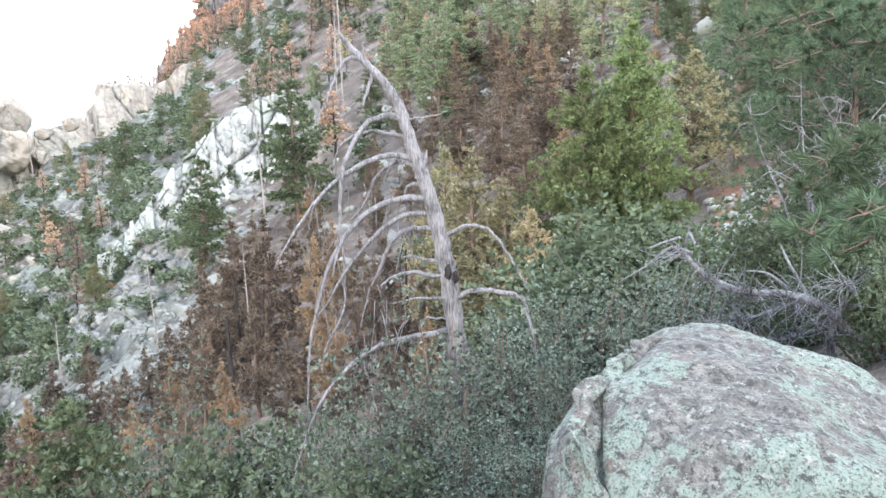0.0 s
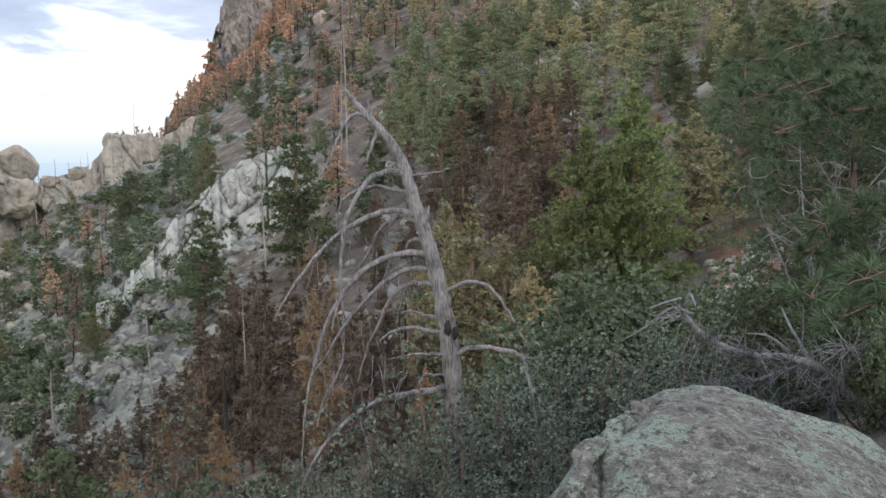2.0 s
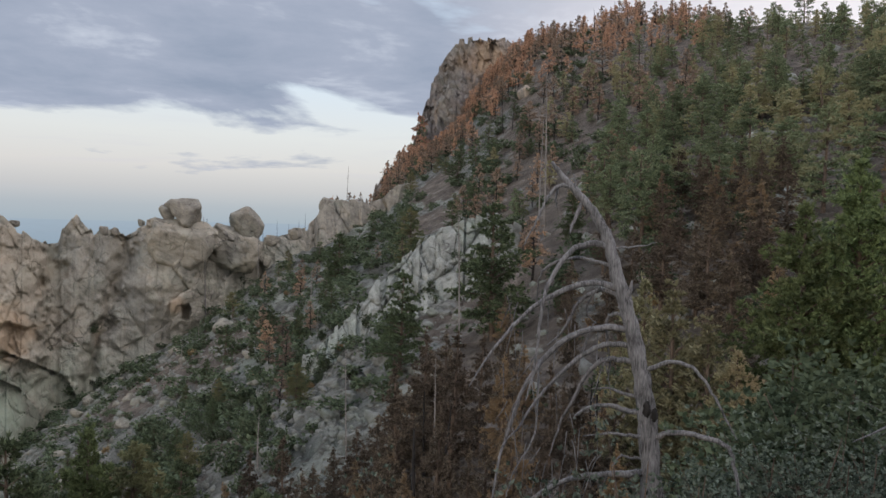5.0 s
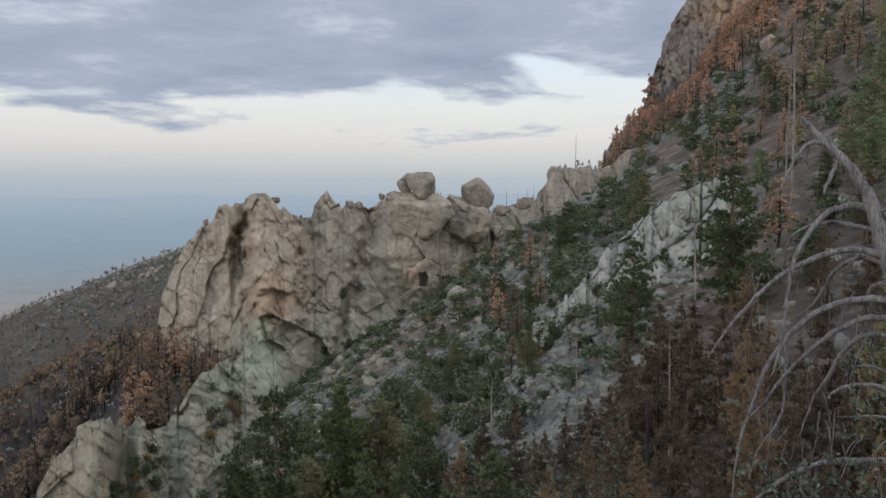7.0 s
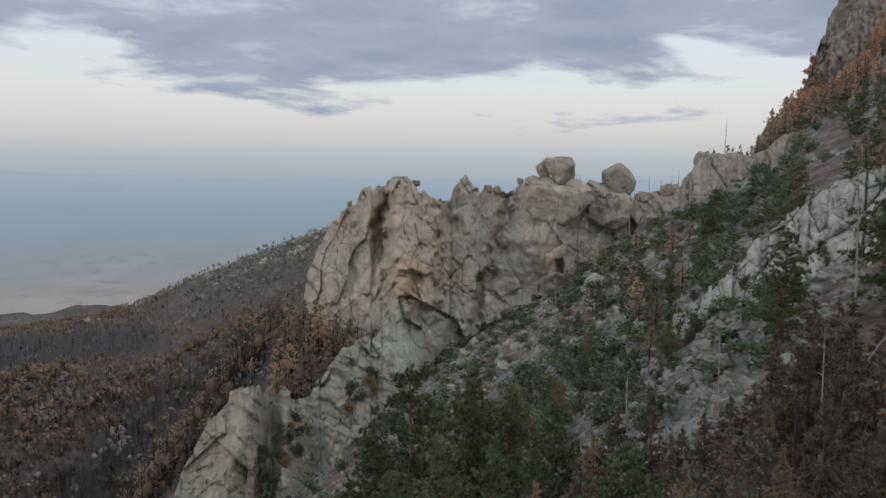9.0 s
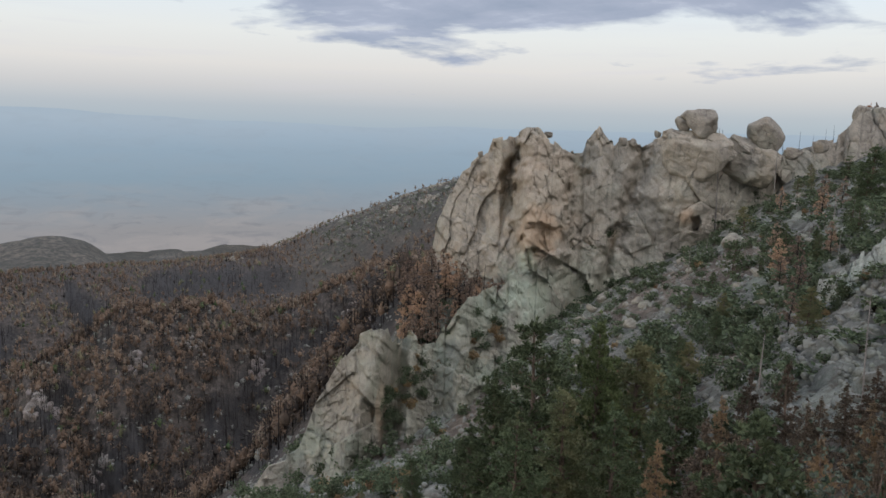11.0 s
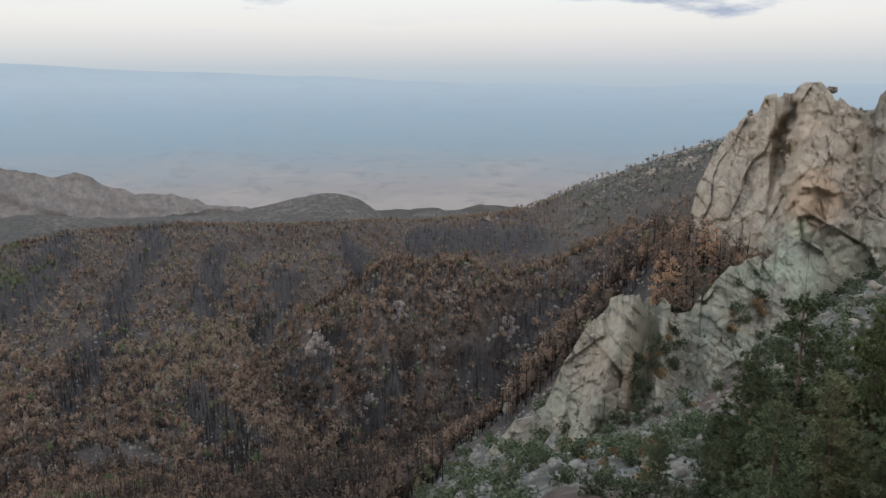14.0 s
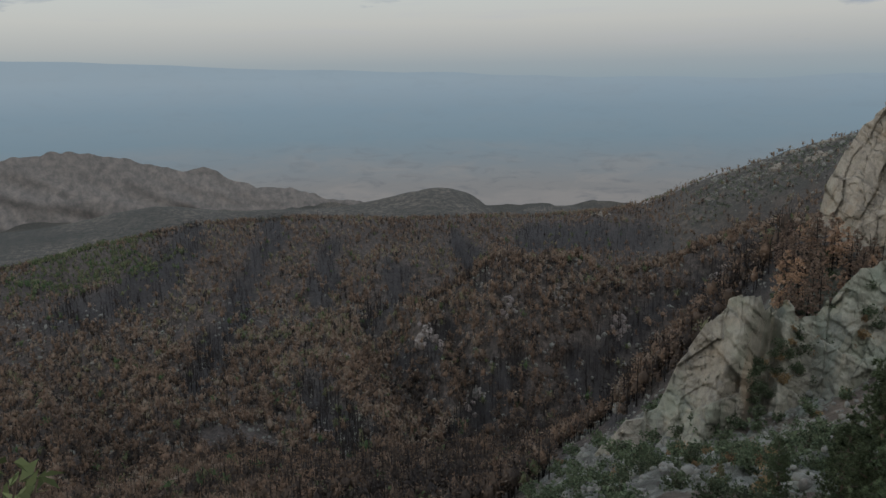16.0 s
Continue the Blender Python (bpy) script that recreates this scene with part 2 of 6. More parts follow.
def foliage(name, dark, light, brown=None, brown_amount=0.0, scale=1.2, patch=0.6):
    m, nt, b, pos = begin(name, 0.75)
    n = noise_fac(nt, pos, scale, 4.0, 0.6)
    info = nt.nodes.new("ShaderNodeObjectInfo")
    geo = nt.nodes.new("ShaderNodeNewGeometry")
    f = math_node(nt, "ADD", math_node(nt, "MULTIPLY", n, 0.6), math_node(nt, "MULTIPLY", geo.outputs["Random Per Island"], 0.4))
    col = ramp(nt, f, [(0.28, dark), (0.72, light)])
    if brown is not None:
        fb = math_node(nt, "ADD", math_node(nt, "MULTIPLY", noise_fac(nt, pos, patch, 2.0), 0.7), math_node(nt, "MULTIPLY", info.outputs["Random"], 0.45))
        col = mix(nt, ramp(nt, fb, [(0.70 - 0.5 * brown_amount, (0.0,)), (0.85 - 0.5 * brown_amount, (0.7,))]), col, brown)
    hsv = node(nt, "ShaderNodeHueSaturation")
    nt.links.new(col, hsv.inputs["Color"])
    nt.links.new(math_node(nt, "ADD", math_node(nt, "MULTIPLY", info.outputs["Random"], 0.02), 0.492), hsv.inputs["Hue"])
    nt.links.new(math_node(nt, "ADD", math_node(nt, "MULTIPLY", info.outputs["Random"], 0.5), 0.75), hsv.inputs["Value"])
    nt.links.new(hsv.outputs[0], b.inputs["Base Color"])
    b.inputs["Specular IOR Level"].default_value = 0.15
    thin = nt.nodes.new("ShaderNodeBsdfTranslucent")
    nt.links.new(hsv.outputs[0], thin.inputs["Color"])
    both = node(nt, "ShaderNodeMixShader", Fac=0.28)
    nt.links.new(b.outputs[0], both.inputs[1]), nt.links.new(thin.outputs[0], both.inputs[2])
    nt.links.new(both.outputs[0], nt.nodes["Material Output"].inputs["Surface"])
    return m


def bark(name, pale, dark, scale=6.0, char=0.0):
    m, nt, b, _ = begin(name, 0.85)
    pos = local_pos(nt)
    st = nt.nodes.new("ShaderNodeMapping")
    st.inputs["Scale"].default_value = (1.0, 1.0, 0.12)
    nt.links.new(pos, st.inputs[0])
    grain = noise_fac(nt, st.outputs[0], 5.0 * scale, 5.0, 0.65, 0.4)
    blot = noise_fac(nt, pos, 0.4 * scale, 3.0)
    col = ramp(nt, math_node(nt, "ADD", math_node(nt, "MULTIPLY", grain, 0.65), math_node(nt, "MULTIPLY", blot, 0.35)), [(0.36, dark), (0.60, pale)])
    if char:
        col = mix(nt, ramp(nt, blot, [(0.62 - 0.4 * char, (0.0,)), (0.72 - 0.4 * char, (0.95,))]), col, (0.015, 0.014, 0.013))
    nt.links.new(col, b.inputs["Base Color"])
    bump(nt, b, grain, 0.7, 0.04)
    return m


def make_ground_material():
    m, nt, b, pos = begin("hillside", 0.95)
    at = nt.nodes.new("ShaderNodeAttribute")
    at.attribute_name = "rock"
    burn = nt.nodes.new("ShaderNodeAttribute")
    burn.attribute_name = "burn"
    far = nt.nodes.new("ShaderNodeAttribute")
    far.attribute_name = "plain"
    geo = nt.nodes.new("ShaderNodeNewGeometry")
    sep = nt.nodes.new("ShaderNodeSeparateXYZ")
    nt.links.new(geo.outputs["Normal"], sep.inputs[0])
    big = noise_fac(nt, pos, 0.03, 6.0, 0.6)
    mid = noise_fac(nt, pos, 0.30, 6.0, 0.65)
    fine = noise_fac(nt, pos, 3.0, 5.0, 0.7)
    soil = ramp(nt, mid, [(0.30, (0.075, 0.062, 0.050)), (0.52, (0.148, 0.124, 0.101)), (0.72, (0.28, 0.24, 0.20))])
    rock = ramp(nt, mid, [(0.30, (0.07, 0.071, 0.062)), (0.50, (0.155, 0.158, 0.14)), (0.68, (0.29, 0.292, 0.262))])
    rock = mix(nt, ramp(nt, big, [(0.5, (0.0,)), (0.7, (0.5,))]), rock, (0.33, 0.38, 0.30))
    cr = crack_fac(nt, warp(nt, pos, 0.3, 4.0), 0.30, 0.05)
    rock = mix(nt, math_node(nt, "MULTIPLY", cr, 0.5), rock, (0.06, 0.055, 0.05))
    steep = math_node(nt, "MULTIPLY", math_node(nt, "SUBTRACT", 0.93, sep.outputs["Z"]), 0.6)
    rf = math_node(nt, "ADD", math_node(nt, "ADD", at.outputs["Fac"], steep), math_node(nt, "MULTIPLY", math_node(nt, "SUBTRACT", mid, 0.5), 1.2))
    col = mix(nt, ramp(nt, rf, [(0.42, (0.0,)), (0.58, (1.0,))]), soil, rock)
    ash = ramp(nt, mid, [(0.30, (0.042, 0.039, 0.036)), (0.52, (0.086, 0.075, 0.066)), (0.74, (0.185, 0.158, 0.134))])
    ash = mix(nt, ramp(nt, fine, [(0.62, (0.0,)), (0.75, (0.4,))]), ash, (0.17, 0.145, 0.12))
    char = nt.nodes.new("ShaderNodeAttribute")
    char.attribute_name = "char"
    ash = mix(nt, math_node(nt, "MULTIPLY", char.outputs["Fac"], ramp(nt, fine, [(0.40, (0.9,)), (0.62, (0.5,))])), ash, (0.040, 0.041, 0.043))
    col = mix(nt, burn.outputs["Fac"], col, ash)
    # far ground: dry scrub colours, greyed in place of haze
    flat = ramp(nt, noise_fac(nt, pos, 0.004, 8.0, 0.62, 0.5), [(0.35, (0.075, 0.073, 0.064)), (0.5, (0.11, 0.10, 0.085)), (0.65, (0.18, 0.155, 0.13))])
    scrub = ramp(nt, noise_fac(nt, pos, 0.09, 5.0, 0.75), [(0.43, (0.0,)), (0.53, (0.85,))])
    flat = mix(nt, scrub, flat, (0.056, 0.060, 0.053))
    col = mix(nt, far.outputs["Fac"], col, flat)
    clay = nt.nodes.new("ShaderNodeAttribute")
    clay.attribute_name = "clay"
    col = mix(nt, clay.outputs["Fac"], col, ramp(nt, fine, [(0.35, (0.20, 0.105, 0.068)), (0.65, (0.36, 0.215, 0.15))]))
    nt.links.new(col, b.inputs["Base Color"])
    bump(nt, b, math_node(nt, "ADD", math_node(nt, "MULTIPLY", mid, 0.6), math_node(nt, "MULTIPLY", fine, 0.22)), 1.0, 2.2)
    return m


GROUND = make_ground_material()
GRANITE = granite("granite", 2.4, pale=(0.36, 0.325, 0.265), dark=(0.17, 0.155, 0.13), lichen=(0.29, 0.305, 0.245), lichen_amount=0.4, stain=0.2, cracks=0.7, strata=0.3, streaks=0.3)
GRANITE_WALL = granite("granite_wall", 3.0, True, pale=(0.42, 0.378, 0.302), dark=(0.262, 0.236, 0.192), lichen=(0.34, 0.35, 0.28), lichen_amount=0.4, stain=0.2, cracks=0.75, strata=0.28, streaks=0.28)
GRANITE_WARM = granite("granite_warm", 3.0, pale=(0.50, 0.40, 0.29), lichen_amount=0.2, stain=0.75)
GRANITE_PALE = granite("granite_pale", 2.0, pale=(0.37, 0.38, 0.345), dark=(0.19, 0.20, 0.18), lichen=(0.34, 0.39, 0.33), lichen_amount=0.6, stain=0.05, cracks=0.9, strata=0.25, streaks=0.3)
PINE = foliage("pine_needles", (0.050, 0.069, 0.039), (0.19, 0.235, 0.127), (0.19, 0.16, 0.085), 0.10, patch=0.12)
PINE_DARK = foliage("pine_needles_dark", (0.036, 0.056, 0.033), (0.13, 0.175, 0.10))
PINE_BRIGHT = foliage("pine_needles_bright", (0.075, 0.098, 0.044), (0.25, 0.305, 0.135))
PINE_YELLOW = foliage("pine_needles_yellowing", (0.13, 0.125, 0.070), (0.36, 0.34, 0.205), (0.34, 0.26, 0.17), 0.15)
SCORCHED = foliage("scorched_needles", (0.052, 0.043, 0.033), (0.262, 0.21, 0.155), (0.30, 0.195, 0.115), 0.10)
SCORCHED_PALE = foliage("scorched_needles_pale", (0.13, 0.104, 0.084), (0.40, 0.305, 0.235), (0.42, 0.26, 0.175), 0.18)
ORANGE = foliage("dead_orange_needles", (0.25, 0.15, 0.112), (0.54, 0.31, 0.215))
PINE_OLIVE = foliage("pine_needles_olive", (0.088, 0.116, 0.066), (0.32, 0.375, 0.22), (0.33, 0.27, 0.16), 0.14, patch=0.12)
OAK = foliage("oak_leaves", (0.030, 0.044, 0.032), (0.215, 0.25, 0.195), scale=1.6)
SCRUB = foliage("scrub_leaves", (0.044, 0.062, 0.036), (0.15, 0.18, 0.108))
# scrub leaves of the far ridge, paled to grey-green in place of haze
HAZED_SCRUB = foliage("hazed_scrub_leaves", (0.085, 0.10, 0.07), (0.22, 0.245, 0.18))
DRY = foliage("dry_leaves", (0.16, 0.11, 0.06), (0.36, 0.26, 0.15))
BARK = bark("pine_bark", (0.20, 0.15, 0.115), (0.06, 0.045, 0.035))
GREY_WOOD = bark("weathered_wood", (0.27, 0.262, 0.262), (0.038, 0.036, 0.036), 8.0)
GRANITE_RIB = granite("granite_rib", 2.4, True, pale=(0.32, 0.295, 0.235), dark=(0.15, 0.142, 0.115), lichen=(0.25, 0.285, 0.22), lichen_amount=0.6, stain=0.25, cracks=0.7, strata=0.28, streaks=0.35)
GRANITE_DARK = granite("granite_dark", 5.0, True, pale=(0.30, 0.262, 0.24), dark=(0.11, 0.10, 0.096), lichen_amount=0.2, stain=0.3, strata=0.45)
TALUS = granite("talus_granite", 1.5, pale=(0.245, 0.248, 0.22), dark=(0.12, 0.122, 0.108), lichen=(0.20, 0.235, 0.185), lichen_amount=0.5, stain=0.1, cracks=0.3)
DARK_WOOD = bark("dark_dead_wood", (0.22, 0.222, 0.226), (0.035, 0.034, 0.035), 8.0)
PALE_WOOD = bark("pale_dead_wood", (0.33, 0.305, 0.28), (0.12, 0.105, 0.095), 4.0)
CHARRED = bark("charred_wood", (0.045, 0.04, 0.038), (0.012, 0.011, 0.010), 4.0)

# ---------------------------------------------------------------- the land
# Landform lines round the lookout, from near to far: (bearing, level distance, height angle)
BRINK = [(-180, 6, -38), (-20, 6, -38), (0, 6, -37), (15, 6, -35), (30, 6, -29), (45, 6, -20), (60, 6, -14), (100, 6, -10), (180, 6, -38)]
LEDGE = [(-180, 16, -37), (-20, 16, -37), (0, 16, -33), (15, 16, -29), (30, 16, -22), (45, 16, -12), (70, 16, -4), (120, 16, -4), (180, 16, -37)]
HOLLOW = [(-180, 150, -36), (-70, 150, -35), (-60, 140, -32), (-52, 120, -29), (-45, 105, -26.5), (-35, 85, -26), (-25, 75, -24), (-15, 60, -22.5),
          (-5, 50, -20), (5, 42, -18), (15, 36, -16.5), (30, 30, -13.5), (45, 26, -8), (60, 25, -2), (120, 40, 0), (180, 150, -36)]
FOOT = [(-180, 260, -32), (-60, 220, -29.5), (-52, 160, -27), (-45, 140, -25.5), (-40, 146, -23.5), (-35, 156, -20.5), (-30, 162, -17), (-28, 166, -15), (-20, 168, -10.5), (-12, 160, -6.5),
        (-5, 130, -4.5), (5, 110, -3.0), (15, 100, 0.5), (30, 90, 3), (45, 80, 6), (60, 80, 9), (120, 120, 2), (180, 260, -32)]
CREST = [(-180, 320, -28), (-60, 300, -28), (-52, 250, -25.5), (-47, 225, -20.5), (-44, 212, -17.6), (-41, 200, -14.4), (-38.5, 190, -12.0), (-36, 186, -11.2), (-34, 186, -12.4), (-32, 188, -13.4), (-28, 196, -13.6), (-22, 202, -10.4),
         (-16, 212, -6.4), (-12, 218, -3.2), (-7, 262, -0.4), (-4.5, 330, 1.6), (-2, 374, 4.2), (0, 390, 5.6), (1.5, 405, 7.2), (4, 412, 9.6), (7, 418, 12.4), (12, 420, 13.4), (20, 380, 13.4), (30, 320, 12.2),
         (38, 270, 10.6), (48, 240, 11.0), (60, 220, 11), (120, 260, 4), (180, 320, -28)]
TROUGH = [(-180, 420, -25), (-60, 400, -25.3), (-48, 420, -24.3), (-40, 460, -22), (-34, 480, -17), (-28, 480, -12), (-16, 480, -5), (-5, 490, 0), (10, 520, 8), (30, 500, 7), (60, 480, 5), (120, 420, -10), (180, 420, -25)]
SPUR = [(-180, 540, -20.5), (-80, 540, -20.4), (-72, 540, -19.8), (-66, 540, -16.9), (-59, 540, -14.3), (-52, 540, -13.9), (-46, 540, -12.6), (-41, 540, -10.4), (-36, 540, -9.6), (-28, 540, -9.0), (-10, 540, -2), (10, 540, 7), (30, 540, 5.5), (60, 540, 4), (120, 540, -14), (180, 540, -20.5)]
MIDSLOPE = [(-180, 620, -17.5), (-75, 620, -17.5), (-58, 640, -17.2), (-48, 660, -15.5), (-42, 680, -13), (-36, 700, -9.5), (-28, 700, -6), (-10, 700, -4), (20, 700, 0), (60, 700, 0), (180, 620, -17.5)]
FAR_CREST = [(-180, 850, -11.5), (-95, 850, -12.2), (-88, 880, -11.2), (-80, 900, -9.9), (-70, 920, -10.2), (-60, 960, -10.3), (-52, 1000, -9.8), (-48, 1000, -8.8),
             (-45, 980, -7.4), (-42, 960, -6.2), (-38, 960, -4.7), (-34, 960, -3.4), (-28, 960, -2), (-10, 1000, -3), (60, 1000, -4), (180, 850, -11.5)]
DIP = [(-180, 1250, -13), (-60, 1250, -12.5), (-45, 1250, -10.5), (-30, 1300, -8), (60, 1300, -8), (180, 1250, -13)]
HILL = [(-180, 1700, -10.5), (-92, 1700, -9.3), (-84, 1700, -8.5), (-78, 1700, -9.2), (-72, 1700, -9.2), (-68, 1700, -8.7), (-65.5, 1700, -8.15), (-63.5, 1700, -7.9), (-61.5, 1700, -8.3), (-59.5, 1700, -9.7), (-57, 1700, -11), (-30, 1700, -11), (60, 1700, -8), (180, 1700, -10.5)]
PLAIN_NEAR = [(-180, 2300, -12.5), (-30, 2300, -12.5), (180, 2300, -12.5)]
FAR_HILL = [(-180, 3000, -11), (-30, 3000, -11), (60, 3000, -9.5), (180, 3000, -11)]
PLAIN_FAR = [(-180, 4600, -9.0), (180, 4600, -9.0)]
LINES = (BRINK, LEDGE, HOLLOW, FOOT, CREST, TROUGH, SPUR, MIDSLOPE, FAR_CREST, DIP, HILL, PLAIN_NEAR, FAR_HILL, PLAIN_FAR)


def smooth_interp(x, xs, ys):
    """Monotone cubic interpolation."""
    xs, ys = np.asarray(xs, float), np.asarray(ys, float)
    h, d = np.diff(xs), np.diff(ys) / np.diff(xs)
    m = np.zeros(len(xs))
    m[0], m[-1] = d[0], d[-1]
    same = d[:-1] * d[1:] > 0
    m[1:-1] = np.where(same, 2 * d[:-1] * d[1:] / np.where(same, d[:-1] + d[1:], 1), 0)
    i = np.clip(np.searchsorted(xs, x, side="right") - 1, 0, len(h) - 1)
    t = (x - xs[i]) / h[i]
    return ((1 + 2 * t) * (1 - t) ** 2) * ys[i] + t * (1 - t) ** 2 * h[i] * m[i] + t * t * (3 - 2 * t) * ys[i + 1] + t * t * (t - 1) * h[i] * m[i + 1]


AZ = np.concatenate([np.arange(-180, -100, 4.0), np.arange(-100, 56, 0.24), np.arange(56, 180, 4.0)])
RR = np.concatenate([[0.0, 0.6, 1.2], np.geomspace(1.8, 30, 40)[:-1], np.geomspace(30, 1100, 300)[:-1], np.geomspace(1100, 4600, 60)])


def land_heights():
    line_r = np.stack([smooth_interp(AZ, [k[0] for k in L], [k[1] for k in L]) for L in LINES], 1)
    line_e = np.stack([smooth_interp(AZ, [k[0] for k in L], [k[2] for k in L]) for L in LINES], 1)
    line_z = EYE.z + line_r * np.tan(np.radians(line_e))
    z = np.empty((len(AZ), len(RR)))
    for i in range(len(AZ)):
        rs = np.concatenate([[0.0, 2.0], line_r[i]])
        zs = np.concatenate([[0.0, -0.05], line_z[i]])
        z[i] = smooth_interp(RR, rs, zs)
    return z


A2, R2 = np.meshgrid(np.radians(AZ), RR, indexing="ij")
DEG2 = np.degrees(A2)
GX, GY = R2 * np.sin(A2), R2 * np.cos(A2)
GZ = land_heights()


def step(a, b, v):
    t = np.clip((v - a) / (b - a), 0, 1)
    return t * t * (3 - 2 * t)


P2 = np.stack([GX.ravel(), GY.ravel(), np.zeros(GX.size)], 1)
# how much bare rock shows: the talus spur and crags ahead, the pale slabs, a little everywhere
ROCKY = (step(-66, -50, DEG2) * (1 - step(-4, 9, DEG2)) * step(35, 70, R2) * (1 - step(330, 420, R2))).ravel()
patch = fbm(P2 / 22.0, 3, 5)
ROCKY = ROCKY * np.clip(0.62 + 0.5 * patch, 0, 1)
right_side = (step(-2, 12, DEG2) * step(30, 60, R2) * (1 - step(430, 520, R2))).ravel()
ROCKY = np.maximum(ROCKY, right_side * np.clip(0.10 + 0.45 * fbm(P2 / 16.0, 3, 9), 0, 0.7))
shoulder = (step(-11, -7, DEG2) * (1 - step(3, 8, DEG2)) * step(110, 150, R2) * (1 - step(290, 340, R2))).ravel()
ROCKY = np.maximum(ROCKY, shoulder * np.clip(0.55 + 0.5 * patch, 0, 1))
far_mask = np.maximum(np.maximum(step(150, 230, R2) * (1 - step(-58, -54, DEG2)), step(230, 330, R2) * (1 - step(-34, -26, DEG2))), step(172, 186, R2) * (1 - step(-32.5, -30.5, DEG2)) * step(-56, -53, DEG2)).ravel()
BURN = np.clip(np.maximum(far_mask, right_side * 0.3), 0, 1) * (1 - step(1250, 1900, R2).ravel())
BURN = np.where(R2.ravel() > 430, np.maximum(BURN, (1 - step(1250, 1900, R2).ravel()) * 0.9), BURN)
PLAIN = np.maximum(step(1000, 1200, R2), 0.9 * step(760, 860, R2) * step(-49, -44, DEG2)).ravel()
FAR_RELIEF = step(1900, 2500, R2).ravel()
slope_rock = fbm(P2 / 45.0, 4, 31)
ROCKY = np.where(far_mask > 0.5, np.clip(slope_rock * 0.8 - 0.15, 0, 0.8), ROCKY)
# the bare slab apron that runs down from the pale slabs
apron = step(0, 1.2, 1 - np.hypot((DEG2 + 6.0 - 0.10 * (R2 - 80)) / 5.0, (R2 - 80) / 26.0) + 0.25 * fbm(P2 / 9.0, 3, 37).reshape(R2.shape)).ravel()
ROCKY = np.maximum(ROCKY, np.clip(1.5 * apron, 0, 1))
amp = np.clip(R2.ravel() / 60.0, 0, 1)
rel = 0.5 * fbm(P2 / 7.0, 4, 2) * amp
d1, d2, val = cells(np.stack([GX.ravel() / 4.5, GY.ravel() / 4.5, np.zeros(GX.size) + 0.5], 1), 4)
rel = rel + ROCKY * amp * (1.3 * (val - 0.45) - 0.9 * np.clip(0.16 - (d2 - d1), 0, 0.16) / 0.16)
d1, d2, val = cells(np.stack([GX.ravel() / 1.6, GY.ravel() / 1.6, np.zeros(GX.size) + 0.5], 1), 8)
rel = rel + ROCKY * amp * 0.55 * (val - 0.5)
gully = np.clip(R2.ravel() / 500.0, 0, 1) * step(240, 420, R2).ravel()
spur_p = np.stack([DEG2.ravel() / 5.5 + R2.ravel() / 330.0 + 0.7 * fbm(P2 / 160.0, 2, 41), R2.ravel() / 420.0, np.zeros(GX.size)], 1)
rel = rel + gully * (13.0 * ridged(spur_p, 3, 43) - 9.0 + 5.0 * fbm(P2 / 70.0, 3, 17) + 2.0 * fbm(P2 / 22.0, 3, 19)) * (1 - 0.85 * step(700, 930, R2).ravel())
rel = rel + FAR_RELIEF * (26.0 * fbm(P2 / 260.0, 4, 23) + 22.0 * ridged(P2 / 420.0, 3, 29) - 14.0)
GZ = GZ + rel.reshape(GZ.shape) * step(3.0, 12.0, R2)

# gullies where the fire left only black trunks and soot, and one shaded far slope painted dark: (bearing, height angle)
# at both ends, half width
BLACK = [(-75.6, -9.6, -77.5, -13.4, 0.9), (-77.5, -13.4, -81.8, -21.2, 1.0), (-81.5, -10.6, -86.0, -14.8, 1.2), (-86.0, -14.8, -91.0, -15.4, 1.0), (-66.8, -14.2, -68.8, -18.0, 0.9), (-57.0, -11.6, -47.1, -11.5, 0.9), (-73.5, -23.0, -70.5, -27.0, 1.5),
         (-63.4, -18.8, -66.0, -21.5, 0.9), (-52.8, -21.2, -47.0, -25.3, 1.8), (-47.0, -16.5, -52.8, -21.2, 1.0), (-38.5, -13.0, -44.5, -16.0, 1.4), (-58.0, -21.5, -62.5, -26.5, 1.1), (-71.5, -12.0, -72.6, -16.0, 0.6), (-62.0, -11.8, -60.5, -15.0, 0.6)]


def char_shade_at(A, E):
    A, E = np.asarray(A, float), np.asarray(E, float)
    q = np.stack([A.ravel() / 1.6, E.ravel() / 1.6, np.zeros(A.size)], 1)
    A, E = A.ravel() + 0.8 * fbm(q, 3, 71), E.ravel() + 0.5 * fbm(q + 3.3, 3, 73)
    best = np.zeros(len(A))
    for a0, e0, a1, e1, w in BLACK:
        da, de = a1 - a0, e1 - e0
        t = np.clip(((A - a0) * da + (E - e0) * de) / (da * da + de * de), 0, 1)
        d = np.hypot(A - a0 - t * da, E - e0 - t * de)
        best = np.maximum(best, 1 - step(0.6 * w, 1.5 * w, d))
    return best


CHAR_SHADE = char_shade_at(DEG2, np.degrees(np.arctan2(GZ - EYE.z, np.maximum(R2, 1.0)))) * (R2.ravel() > 165)


CLAY = step(0, 0.5, 1 - np.hypot((DEG2 - 36.4) / 2.6, (R2 - 37) / 9.0) + 0.3 * fbm(P2 / 2.5, 3, 47).reshape(R2.shape)).ravel()


